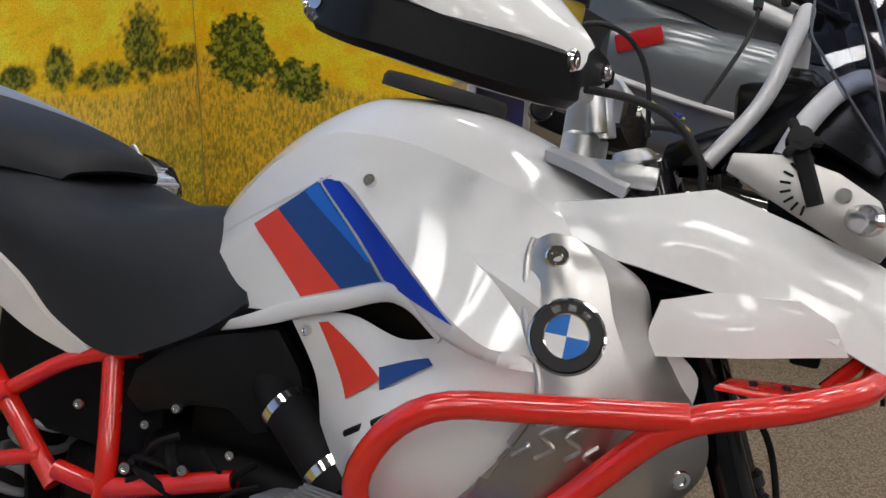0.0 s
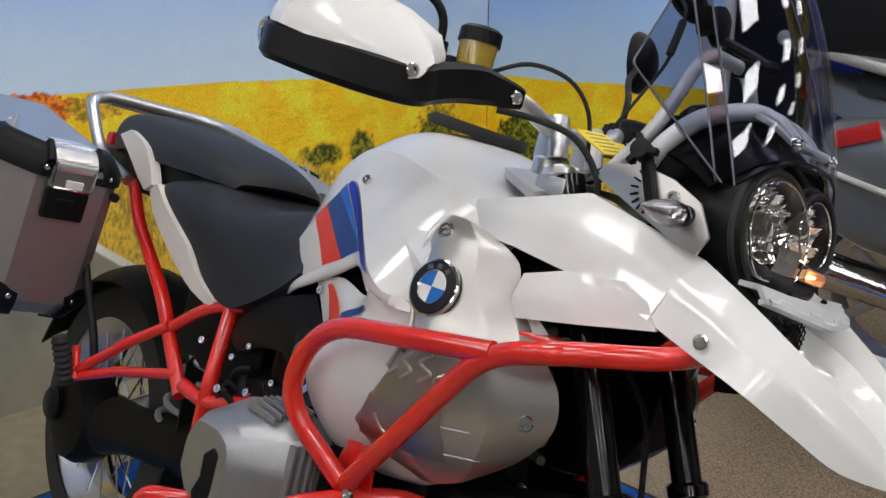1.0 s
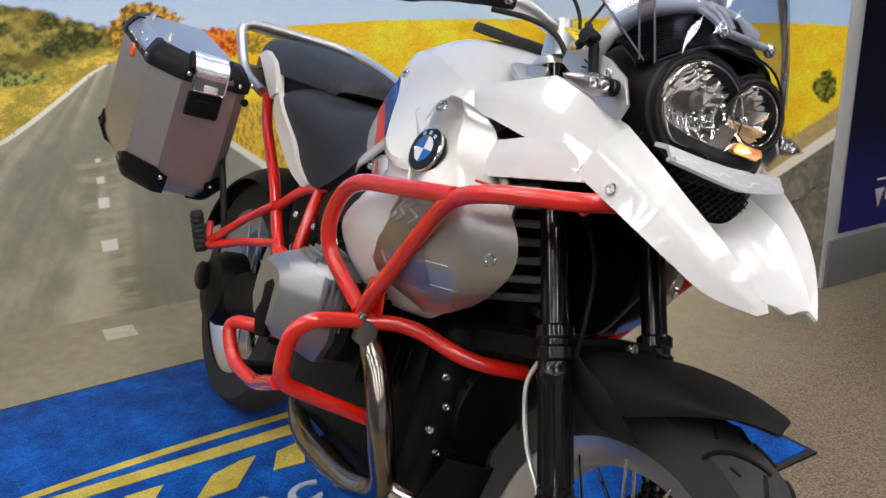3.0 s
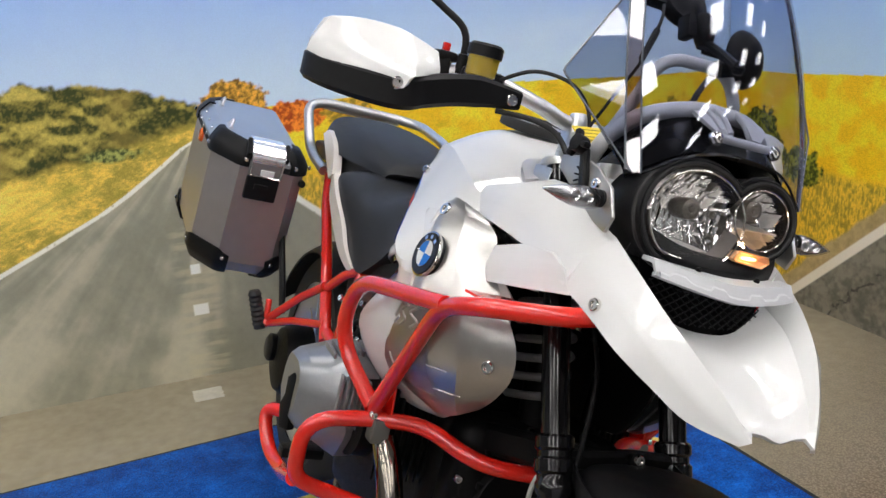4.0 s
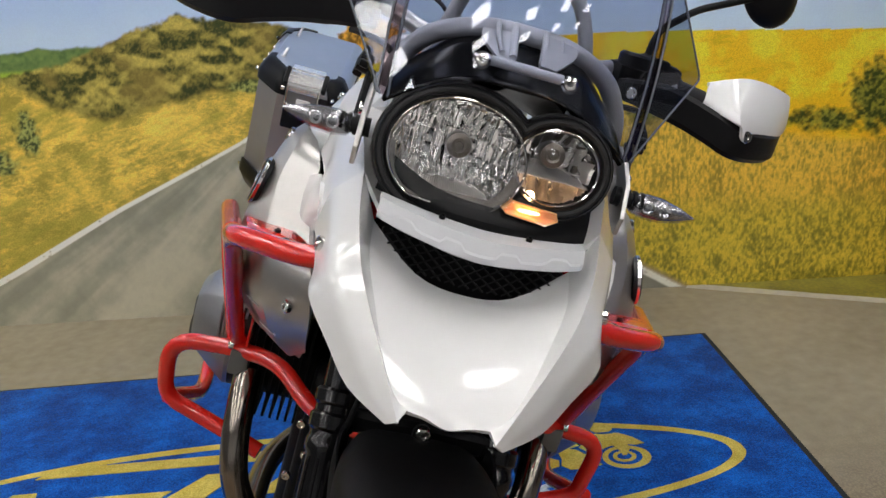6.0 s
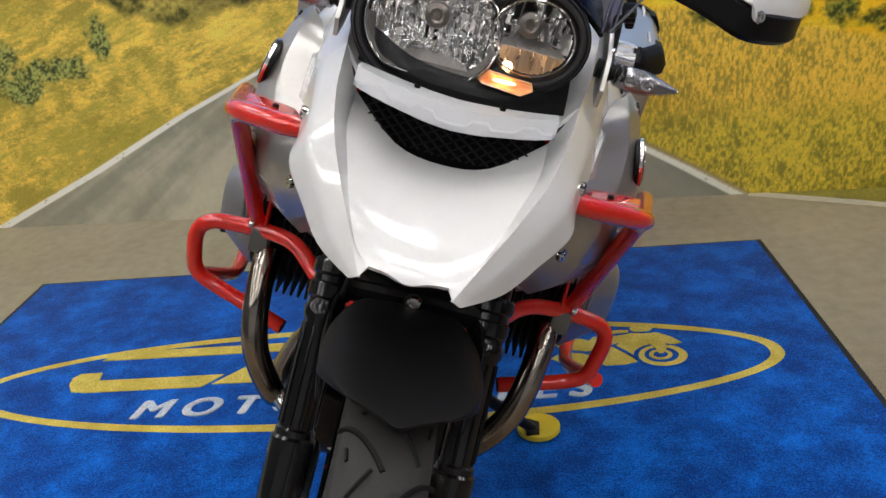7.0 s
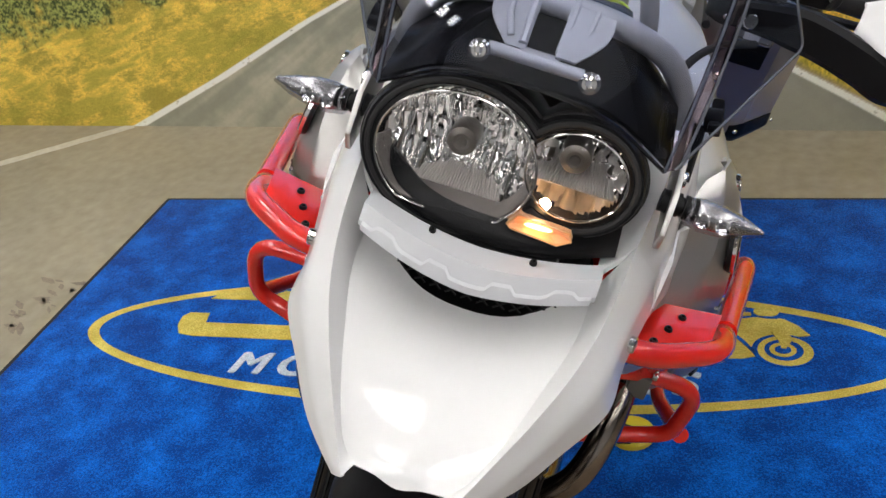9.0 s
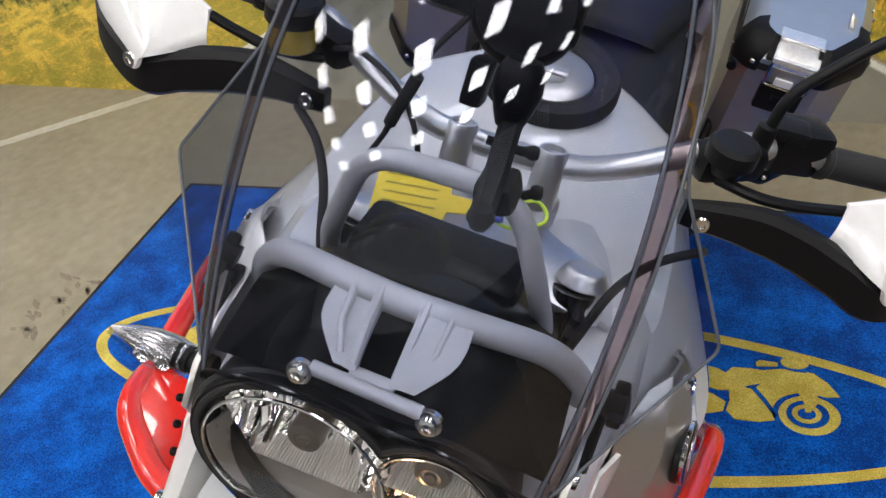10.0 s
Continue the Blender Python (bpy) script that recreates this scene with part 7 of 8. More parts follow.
def pillion(bm):
    rows = [[(-0.655, 0, 0.934), (-0.657, 0.065, 0.931), (-0.664, 0.092, 0.926), (-0.672, 0.100, 0.916)],
            [(-0.674, 0, 0.962), (-0.676, 0.070, 0.954), (-0.684, 0.100, 0.938), (-0.692, 0.108, 0.918)],
            [(-0.760, 0, 0.988), (-0.760, 0.084, 0.978), (-0.766, 0.120, 0.952), (-0.772, 0.130, 0.922)],
            [(-0.900, 0, 1.008), (-0.900, 0.098, 0.998), (-0.902, 0.138, 0.966), (-0.905, 0.148, 0.925)],
            [(-1.06, 0, 1.020), (-1.06, 0.098, 1.010), (-1.06, 0.136, 0.974), (-1.06, 0.143, 0.930)],
            [(-1.17, 0, 1.018), (-1.17, 0.085, 1.008), (-1.17, 0.115, 0.975), (-1.17, 0.118, 0.92)],
            [(-1.245, 0, 0.996), (-1.245, 0.06, 0.988), (-1.25, 0.082, 0.962), (-1.25, 0.08, 0.93)]]
    shell(bm, across(rows[::-1]), 5, 5, 0.02)


piece("pillion_seat", pillion, SEAT, "black vinyl pillion seat")
# the deep shadow in the step between the seats, built as a dark shell
piece("seat_gap_shade", lambda bm: shell(bm, across([[(-0.722, 0, 0.928), (-0.722, 0.07, 0.926), (-0.724, 0.094, 0.922), (-0.726, 0.096, 0.88)], [(-0.80, 0, 0.93), (-0.80, 0.095, 0.928), (-0.80, 0.120, 0.924), (-0.81, 0.122, 0.86)], [(-0.93, 0, 0.932), (-0.93, 0.10, 0.930), (-0.93, 0.132, 0.926), (-0.93, 0.130, 0.85)], [(-1.08, 0, 0.935), (-1.08, 0.10, 0.932), (-1.08, 0.130, 0.928), (-1.08, 0.126, 0.86)]][::-1]), 5, 5, 0.01), SHADEBLACK, "dark piece standing in for the shadow between the seats")
pair("tail_strip", lambda bm: shell(bm, [[(-0.872, -0.164, 0.868), (-0.836, -0.170, 0.886)], [(-0.815, -0.174, 0.826), (-0.766, -0.178, 0.850)], [(-0.705, -0.179, 0.768), (-0.655, -0.182, 0.800)], [(-0.62, -0.180, 0.731), (-0.594, -0.182, 0.756)], [(-0.545, -0.178, 0.713), (-0.525, -0.179, 0.727)]], 6, 3, 0.018), CREAM, "pale strip below the seat")
pair("pillion_strip", lambda bm: shell(bm, [[(-1.085, -0.150, 0.958), (-1.035, -0.152, 0.974)], [(-1.01, -0.156, 0.921), (-0.950, -0.158, 0.952)], [(-0.945, -0.160, 0.885), (-0.895, -0.162, 0.912)], [(-0.895, -0.165, 0.864), (-0.864, -0.167, 0.880)]], 6, 3, 0.022), CREAM, "pale strip beside the pillion seat")


def rail(bm):
    tube(bm, bend([(-1.00, -0.150, 0.870), (-1.12, -0.168, 0.905), (-1.222, -0.172, 1.018), (-1.242, -0.120, 1.034), (-1.242, 0.120, 1.034), (-1.19, 0.162, 1.030), (-1.00, 0.168, 1.000), (-0.85, 0.162, 0.968), (-0.74, 0.150, 0.930)], 0.05), 0.0135, 14)


piece("grab_rail", rail, ALLOY, "silver grab rail round the tail")
piece("luggage_rack", lambda bm: [box(bm, Matrix.Translation((-1.345 + 0.028 * k, 0, 1.020)), (0.018, 0.22, 0.012), 0.004) for k in range(4)], ALLOY, "silver luggage rack")
piece("tail_tray", lambda bm: box(bm, Matrix.Translation((-1.10, 0, 0.90)), (0.44, 0.22, 0.05), 0.02), BLACK, "black tail tray")
piece("tail_lamp", lambda bm: box(bm, Matrix.Translation((-1.33, 0, 0.93)), (0.03, 0.13, 0.05), 0.01), mat("red_lens", (0.5, 0.02, 0.02), 0.15, coat=0.5), "red tail lamp")
piece("rear_mudguard", lambda bm: shell(bm, across([[(RA[0] + 0.345 * math.cos(radians(t)), y, RA[1] + 0.345 * math.sin(radians(t)) - 0.5 * y * y / 0.09) for y in (0, 0.05, 0.09)] for t in (40, 65, 90, 115, 140, 160)]), 4, 3, 0.005), MATTE, "black rear mudguard")


def side_cover(bm):
    plate(bm, [(-0.462, 0.715), (-0.40, 0.770), (-0.275, 0.808), (-0.240, 0.768), (-0.229, 0.744), (-0.238, 0.712), (-0.262, 0.690), (-0.290, 0.676), (-0.326, 0.699), (-0.375, 0.690), (-0.445, 0.662), (-0.472, 0.680)], 0.025, Matrix.Translation((0, -0.155, 0)) @ Matrix.Rotation(radians(90), 4, "X"), 0.007)


pair("under_seat_cover", side_cover, BLACK, "black cover below the seat")
piece("battery_box", lambda bm: box(bm, Matrix.Translation((-0.60, 0, 0.68)), (0.30, 0.22, 0.22), 0.03), MATTE, "black battery box")
piece("inner_mudguard", lambda bm: shell(bm, across([[(-0.66, 0, 0.60), (-0.66, 0.09, 0.60), (-0.66, 0.12, 0.58)], [(-0.64, 0, 0.45), (-0.64, 0.09, 0.45), (-0.64, 0.12, 0.45)], [(-0.66, 0, 0.32), (-0.66, 0.09, 0.32), (-0.66, 0.12, 0.33)]]), 4, 4, 0.006), MATTE, "black inner mudguard")


def rear_shock(bm):
    a, b = Vector((-0.74, -0.07, 0.42)), Vector((-0.62, -0.06, 0.68))
    d = (b - a).normalized()
    u = d.orthogonal().normalized()
    v = d.cross(u)
    tube(bm, [a.lerp(b, i / 130) + 0.040 * (math.cos(i * 0.36) * u + math.sin(i * 0.36) * v) for i in range(131)], 0.0065, 8)


piece("rear_spring", rear_shock, MATS["spring_grey"], "grey rear coil spring")
piece("airbox", lambda bm: box(bm, Matrix.Translation((-0.42, 0, 0.77)), (0.42, 0.24, 0.16), 0.03), MATTE, "black airbox")

# rear frame
def frame_side(bm):
    for pts, r in ((((-1.01, -0.130, 0.865), (-0.93, -0.145, 0.80), (-0.70, -0.180, 0.695), (-0.535, -0.195, 0.555)), 0.0135), (((-0.505, -0.155, 0.725), (-0.465, -0.190, 0.60), (-0.47, -0.185, 0.50)), 0.0135), (((-0.63, -0.186, 0.652), (-0.55, -0.172, 0.712), (-0.47, -0.150, 0.735)), 0.011),
                   (((-0.535, -0.195, 0.575), (-0.47, -0.188, 0.565), (-0.30, -0.17, 0.62)), 0.013)):
        tube(bm, bend(pts, 0.05), r, 14)


frames = pair("rear_frame", frame_side, RED, "red tubular rear frame")


def peg_bracket(bm):
    tube(bm, [(-0.800, -0.262, 0.512), (-0.700, -0.225, 0.60), (-0.625, -0.195, 0.655)], 0.010, 12)
    tube(bm, [(-0.805, -0.262, 0.500), (-0.700, -0.225, 0.545), (-0.560, -0.195, 0.585)], 0.010, 12)
    tube(bm, [(-0.79, -0.265, 0.50), (-0.82, -0.262, 0.555)], 0.008, 10)


pair("peg_bracket", peg_bracket, RED, parent=frames)


def peg(bm):
    m = axis((-0.80, -0.275, 0.488), (-0.05, -0.35, 1))
    lathe(bm, [(0, 0), (0.014, 0), *[((0.0165 if k % 2 else 0.0135), 0.006 + 0.006 * k) for k in range(14)], (0.012, 0.094), (0, 0.096)], m, 16)


pair("pillion_peg", peg, RUBBER, "folded black rubber footrest", parent=frames)


def hanger(bm):
    tube(bm, spline([(-0.90, -0.245, 0.70), (-0.86, -0.24, 0.64), (-0.82, -0.235, 0.58), (-0.80, -0.23, 0.53)], 5), 0.008, 10)
    tube(bm, [(-0.86, -0.235, 0.84), (-1.22, -0.235, 0.86)], 0.009, 10)


pair("pannier_carrier", hanger, BLACK, "black pannier carrier")


def swingarm(bm):
    loft(bm, [[Vector((x, -0.085 + 0.045 * k * math.cos(t), z + 0.055 * k * math.sin(t))) for t in [2 * math.pi * i / 20 for i in range(20)]] for x, z, k in ((-0.55, 0.42, 0.8), (-0.62, 0.42, 1.0), (-0.85, 0.375, 0.95), (-0.95, 0.35, 1.2))])
    lathe(bm, [(0, 0), (0.05, 0), (0.085, -0.012), (0.10, -0.04), (0.10, -0.085), (0, -0.085)], axis((RA[0], -0.155, RA[1]), (0, -1, 0)), 32)


piece("swing_arm", swingarm, DARKMETAL, "black single-sided swing arm with final drive")
piece("final_drive_cap", lambda bm: lathe(bm, [(0, 0.012), (0.03, 0.012), (0.038, 0.006), (0.038, -0.01), (0, -0.01)], axis((RA[0] - 0.03, -0.162, RA[1] + 0.02), (0, -1, 0)), 24), BLACK)


def stand(bm):
    a, b = Vector((-0.22, 0.13, 0.30)), Vector((-0.352, 0.340, 0.150))
    tube(bm, [a, a.lerp(b, 0.5), b], [0.014, 0.013, 0.011], 14)
    box(bm, Matrix.Translation(b), (0.055, 0.03, 0.012), 0.004)


piece("side_stand", stand, BLACK, "black side stand leg")
pair("rider_peg", lambda bm: box(bm, Matrix.Translation((-0.40, -0.235, 0.36)), (0.035, 0.09, 0.022), 0.006), DARKMETAL, "serrated steel footrest")


rnd = random.Random(5)
for k in range(20):
    p = Vector((rnd.uniform(-0.48, -0.22), -0.165 - rnd.uniform(0, 0.02), rnd.uniform(0.47, 0.61)))
    q = p + Vector((rnd.uniform(-0.06, 0.06), rnd.uniform(-0.01, 0.01), rnd.uniform(-0.05, 0.05)))
    thick = rnd.uniform(0.003, 0.008)
    pair("vacuum_hose", lambda bm: tube(bm, spline([p, (p + q) / 2 + Vector((0, -0.015, 0.01)), q], 4), thick, 8), MATTE, "black rubber hose")
for k, (x, z) in enumerate(((-0.30, 0.655), (-0.36, 0.62), (-0.27, 0.60), (-0.42, 0.66), (-0.33, 0.56), (-0.44, 0.60), (-0.38, 0.69), (-0.52, 0.66))):
    for s in (-1, 1):
        screw((x, s * 0.188, z), (0.2, s, 0.2), 0.006 + 0.001 * (k % 3))

# panniers
def pannier(s):
    e = empty("pannier", "aluminium top-loading pannier with black plastic corners, hung on the motorcycle", "pannier", "panniers", m=bike.matrix_basis @ pose(-0.845, 0, 0.86, 0, 10.0, 0) @ pose(0.845, 0, -0.86))
    foot = [(-0.872, 0.234), (-0.848, 0.262), (-0.848, 0.392), (-0.925, 0.452), (-1.225, 0.458), (-1.275, 0.415), (-1.275, 0.234)]
    mid = Vector((-1.06, 0.355))

    def inset(q, d):
        """A point of the footprint moved inwards (d > 0) or outwards."""
        return mid.x + (q[0] - mid.x) * (1 - d / 0.212), mid.y + (q[1] - mid.y) * (1 - d / 0.10)

    def ring(z, d):
        return [Vector((x, s * y, z)) for x, y in (inset(q, d) for q in foot)]

    def slab(levels, bev=0.004):
        bm = bmesh.new()
        loft(bm, [ring(z, d) for z, d in levels])
        edges = [k for k in bm.edges if len(k.link_faces) == 2 and k.calc_face_angle(0) > 0.2]
        bmesh.ops.bevel(bm, geom=edges, offset=bev, segments=2, affect="EDGES", profile=0.6)
        return bm

    part("body", slab(((0.584, 0.014), (0.612, 0.0), (0.862, 0.0)), 0.005), BRUSHED, e, "brushed aluminium body", angle=24)
    part("lid", slab(((0.868, -0.002), (0.880, -0.002), (0.903, 0.014), (0.910, 0.024)), 0.003), LID, e, "anodised aluminium lid", angle=24)
    part("lid_seal", slab(((0.858, -0.003), (0.872, -0.003)), 0.002), RUBBER, e)
    front_out = [(-0.8475, 0.366), (-0.848, 0.392), (-0.925, 0.452), (-0.962, 0.453)]
    front_in = [(-0.905, 0.234), (-0.872, 0.234), (-0.848, 0.262), (-0.8475, 0.280)]
    rear_out = [(-1.185, 0.457), (-1.225, 0.458), (-1.275, 0.415), (-1.275, 0.375)]
    for name, levels, paths in (("lid_corner", ((0.858, -0.006), (0.880, -0.006), (0.898, 0.004), (0.912, 0.014), (0.913, 0.028)), (front_out, front_in, rear_out)),
                                ("base_corner", ((0.644, -0.003), (0.612, -0.005), (0.582, 0.010), (0.576, 0.030)), (front_out, front_in, rear_out))):
        for path in paths:
            pts = bend([(x, y, 0) for x, y in path], 0.012, 3)
            n = len(pts)
            rows = []
            for z, d in levels:
                row = []
                for i, q in enumerate(pts):
                    x, y = inset(q, d)
                    edge = 0.016 * (1 - min(1.0, 4 * min(i, n - 1 - i) / n)) if z == levels[0][0] and name == "base_corner" else 0.0
                    row.append(Vector((x, s * y, z - edge)))
                rows.append(row)
            bm = bmesh.new()
            shell(bm, rows, smooth=False, thick=0.004)
            c = part(name, bm, BLACK, e, "black plastic corner", angle=50)
            for k in (1, n - 2):
                x, y = inset(pts[k], -0.009)
                out = Vector((pts[k].x - mid.x, (pts[k].y - mid.y) * 2)).normalized()
                z = 0.876 if name == "lid_corner" else 0.622
                bm = bmesh.new()
                lathe(bm, [(0, 0.003), (0.004, 0.0025), (0.0055, 0), (0, -0.003)], axis((x, s * y, z), (out.x, s * out.y, 0)), 12)
                part("rivet", bm, CHROME, c)
    bm = bmesh.new()
    y0, y1 = 0.294, 0.372
    shell(bm, [[(x, s * (y0 + (y1 - y0) * k / 4), z) for k in range(5)] for x, z in ((-0.910, 0.913), (-0.880, 0.914), (-0.858, 0.910), (-0.843, 0.901), (-0.836, 0.889), (-0.837, 0.876))], 3, 1, 0.004)
    latch = part("latch", bm, mat("bright_latch", (0.86, 0.86, 0.87), 0.26, metal=0.75, grain=0.03), e, "bright aluminium latch")
    for x, z in ((-0.872, 0.915), (-0.838, 0.896)):
        bm = bmesh.new()
        tube(bm, [(x, s * y0, z), (x, s * y1, z)], 0.0042, 10)
        part("latch_rib", bm, mat("bright_latch", (0.86, 0.86, 0.87)), latch)
    for y in (y0 - 0.006, y1 + 0.006):
        bm = bmesh.new()
        box(bm, Matrix.Translation((-0.858, s * y, 0.902)) @ Matrix.Rotation(radians(42), 4, "Y"), (0.046, 0.012, 0.020), 0.005)
        part("hinge_lug", bm, BLACK, latch, "black hinge lug")
    bm = bmesh.new()
    tube(bm, bend([(-0.832, s * (y0 + 0.002), 0.892), (-0.830, s * (y0 + 0.002), 0.844), (-0.830, s * (y1 - 0.002), 0.844), (-0.832, s * (y1 - 0.002), 0.892)], 0.006, 3), 0.0028, 8)
    part("latch_wire", bm, CHROME, latch, "bright wire bail")
    bm = bmesh.new()
    box(bm, Matrix.Translation((-0.840, s * 0.333, 0.862)), (0.010, 0.078, 0.034), 0.003)
    part("lock_plate", bm, mat("grey_lock_plate", (0.30, 0.30, 0.31), 0.35, metal=0.8), latch, "grey lock plate")
    bm = bmesh.new()
    box(bm, Matrix.Translation((-0.833, s * 0.328, 0.852)), (0.006, 0.032, 0.018), 0.002)
    part("lock", bm, mat("lock_cover", (0.82, 0.82, 0.83), 0.3, metal=0.3), latch, "pale lock cover")
    bm = bmesh.new()
    box(bm, Matrix.Translation((-0.842, s * 0.333, 0.812)), (0.018, 0.078, 0.058), 0.006)
    box(bm, Matrix.Translation((-0.832, s * 0.336, 0.818)), (0.006, 0.032, 0.012), 0.002)
    part("handle_recess", bm, BLACK, e, "black carrying handle recess")
    for x in (-0.985, -1.190):
        bm = bmesh.new()
        box(bm, Matrix.Translation((x, s * 0.418, 0.906)) @ Matrix.Rotation(radians(-s * 30), 4, "X"), (0.046, 0.026, 0.008), 0.003)
        tube(bm, bend([(x - 0.018, s * 0.412, 0.911), (x, s * 0.404, 0.930), (x + 0.018, s * 0.412, 0.911)], 0.008, 3), 0.0038, 8)
        part("lashing_eye", bm, ALLOY, e, "grey lashing eye")
    for x in (-1.00, -1.07, -1.14):
        for z, y in ((0.875, 0.4595), (0.893, 0.450)):
            bm = bmesh.new()
            lathe(bm, [(0, 0.003), (0.0035, 0.0025), (0.0045, 0), (0, -0.002)], axis((x, s * y, z), (0, s, 0.2)), 10)
            part("lid_rivet", bm, CHROME, e)
    bm = bmesh.new()
    lathe(bm, [(0, 0.006), (0.014, 0.005), (0.018, 0.001), (0.018, -0.003), (0, -0.003)], axis((-1.085, s * 0.458, 0.846), (0, s, 0)), 20)
    part("side_reflector", bm, ORANGE, e, "small orange reflector")
    return e


pannier(-1)
pannier(1)

# yellow puck under the stand, on the mat
def puck():
    bm = bmesh.new()
    lathe(bm, [(0, 0), (0.044, 0), (0.047, 0.003), (0.047, 0.013), (0.044, 0.016), (0.03, 0.014), (0, 0.0135)], None, 36)
    return tagged(link("stand_puck", bm, YELLOW, loc=(-0.196, 0.140, 0.014)), "round yellow plastic puck under the side stand", "stand puck")


puck()

def key_tag():
    e = empty("key_tag", "yellow plastic key tag on a green cord, lying on the instruments", "key tag", m=bike.matrix_basis @ pose(0.098, -0.052, 1.116, 8, 28, 10))
    bm = bmesh.new()
    plate(bm, [(-0.027, -0.042), (0.027, -0.042), (0.027, 0.024), (0.010, 0.028), (0.008, 0.050), (-0.006, 0.052), (-0.008, 0.028), (-0.027, 0.024)], 0.003, None, 0.0008)
    part("tag", bm, YELLOW, e, "yellow tag")
    bm = bmesh.new()
    for k in range(5):
        box(bm, Matrix.Translation((-0.018 + 0.009 * k, -0.008, 0.0018)), (0.0016, 0.05, 0.0006))
    part("print_bars", bm, mat("tag_print", (0.30, 0.25, 0.03), 0.6), e)
    bm = bmesh.new()
    tube(bm, spline([(0, 0.055, 0), (0.015, 0.085, 0.004), (0.0, 0.115, -0.004), (-0.02, 0.105, -0.01), (-0.01, 0.07, 0.0)], 6), 0.0018, 8)
    part("cord", bm, mat("green_cord", (0.55, 0.75, 0.05), 0.6), e, "thin green cord")
    bm = bmesh.new()
    rod(bm, (0.004, 0.058, 0.001), (0.010, 0.078, 0.004), 0.004, 10)
    part("ferrule", bm, mat("blue_ferrule", (0.02, 0.03, 0.30), 0.4), e, "blue ferrule")
    return e


key_tag()

# ---- the end of the side wall and what stands behind ----
POSTER = printed("poster_print", 0.3)
WHITEPAINT = mat("white_trim_paint", (0.72, 0.72, 0.70), 0.4, grain=0.04, scale=20)


def banner():
    e = empty("poster", "tall navy blue poster with small white marks, on the wall end", "poster")
    us, zs = np.linspace(1.90, 2.44, 40), np.linspace(0.20, 2.30, 90)
    U, Z = np.meshgrid(us, zs)
    k = grains(U * 4, Z * 2, 301)
    img = shade(lin(24, 28, 46), lin(12, 14, 22), step(Z, 0.6, 1.3))
    img = shade(img, lin(34, 38, 120)[None, None] + 0 * img, step(0.62 - Z, 0, 0.35))
    img = img * (0.85 + 0.3 * k[..., None])
    s = sheet("sheet", us, zs, lambda u, z: np.stack([np.full_like(u, XE + 0.006), u, z], -1), img, POSTER)
    s.parent = e
    bm = bmesh.new()
    plate(bm, [(0.0, 0.05), (0.05, 0.05), (0.025, -0.02)], 0.002, Matrix.Translation((XE + 0.008, 2.07, 0.29)) @ Matrix(((0, 0, 1, 0), (1, 0, 0, 0), (0, 1, 0, 0), (0, 0, 0, 1))))
    part("emblem", bm, WHITEPAINT, e, "white triangular emblem", smooth=False)
    bm = bmesh.new()
    for i, w in enumerate((0.030, 0.026, 0.012, 0.030, 0.026, 0.024, 0.026)):
        box(bm, Matrix.Translation((XE + 0.008, 2.145 + 0.036 * i, 0.312)), (0.002, w, 0.034))
    part("wordmark", bm, WHITEPAINT, e, "white bars", smooth=False)
    bm = bmesh.new()
    box(bm, Matrix.Translation((XE + 0.008, 2.12, 0.375)), (0.002, 0.09, 0.008))
    part("small_print", bm, WHITEPAINT, e, smooth=False)
    return e


banner()
bm = bmesh.new()
box(bm, Matrix.Translation((XE + 0.006, 2.19, 0.09)), (0.012, 0.66, 0.18), 0.002)
tagged(link("baseboard", bm, mat("grey_skirting", (0.20, 0.20, 0.20), 0.6, grain=0.08, scale=15)), "grey skirting board at the wall end", "baseboard", kind="structure")
bm = bmesh.new()
box(bm, Matrix.Translation((XE + 0.012, 2.47, 1.2)), (0.024, 0.024, 2.4), 0.003)
tagged(link("trim", bm, WHITEPAINT), "white upright trim beside the poster", "trim", kind="structure")
solid("wall_blue", (-1.6, 4.6, 0), (3.2, 4.66, 2.6), mat("blue_display_wall", tuple(lin(24, 40, 150)), 0.5, grain=0.1, scale=4), label="dark blue display wall at the back", category="wall")
# dark sheet added for the shade behind the parked motorcycles
solid("wall_shade", (-1.2, 4.2, 0), (2.4, 4.25, 1.45), mat("dark_shade_board", (0.05, 0.05, 0.055), 0.5, grain=0.1, scale=4), label="dark board standing in for the shade behind the parked motorcycles", category="display board")

GREYPAINT = mat("grey_metallic_paint", (0.17, 0.185, 0.195), 0.3, metal=0.5, coat=0.5, grain=0.03)
PALEPAINT = mat("pale_silver_paint", (0.55, 0.55, 0.55), 0.3, metal=0.3, coat=0.4, grain=0.03)


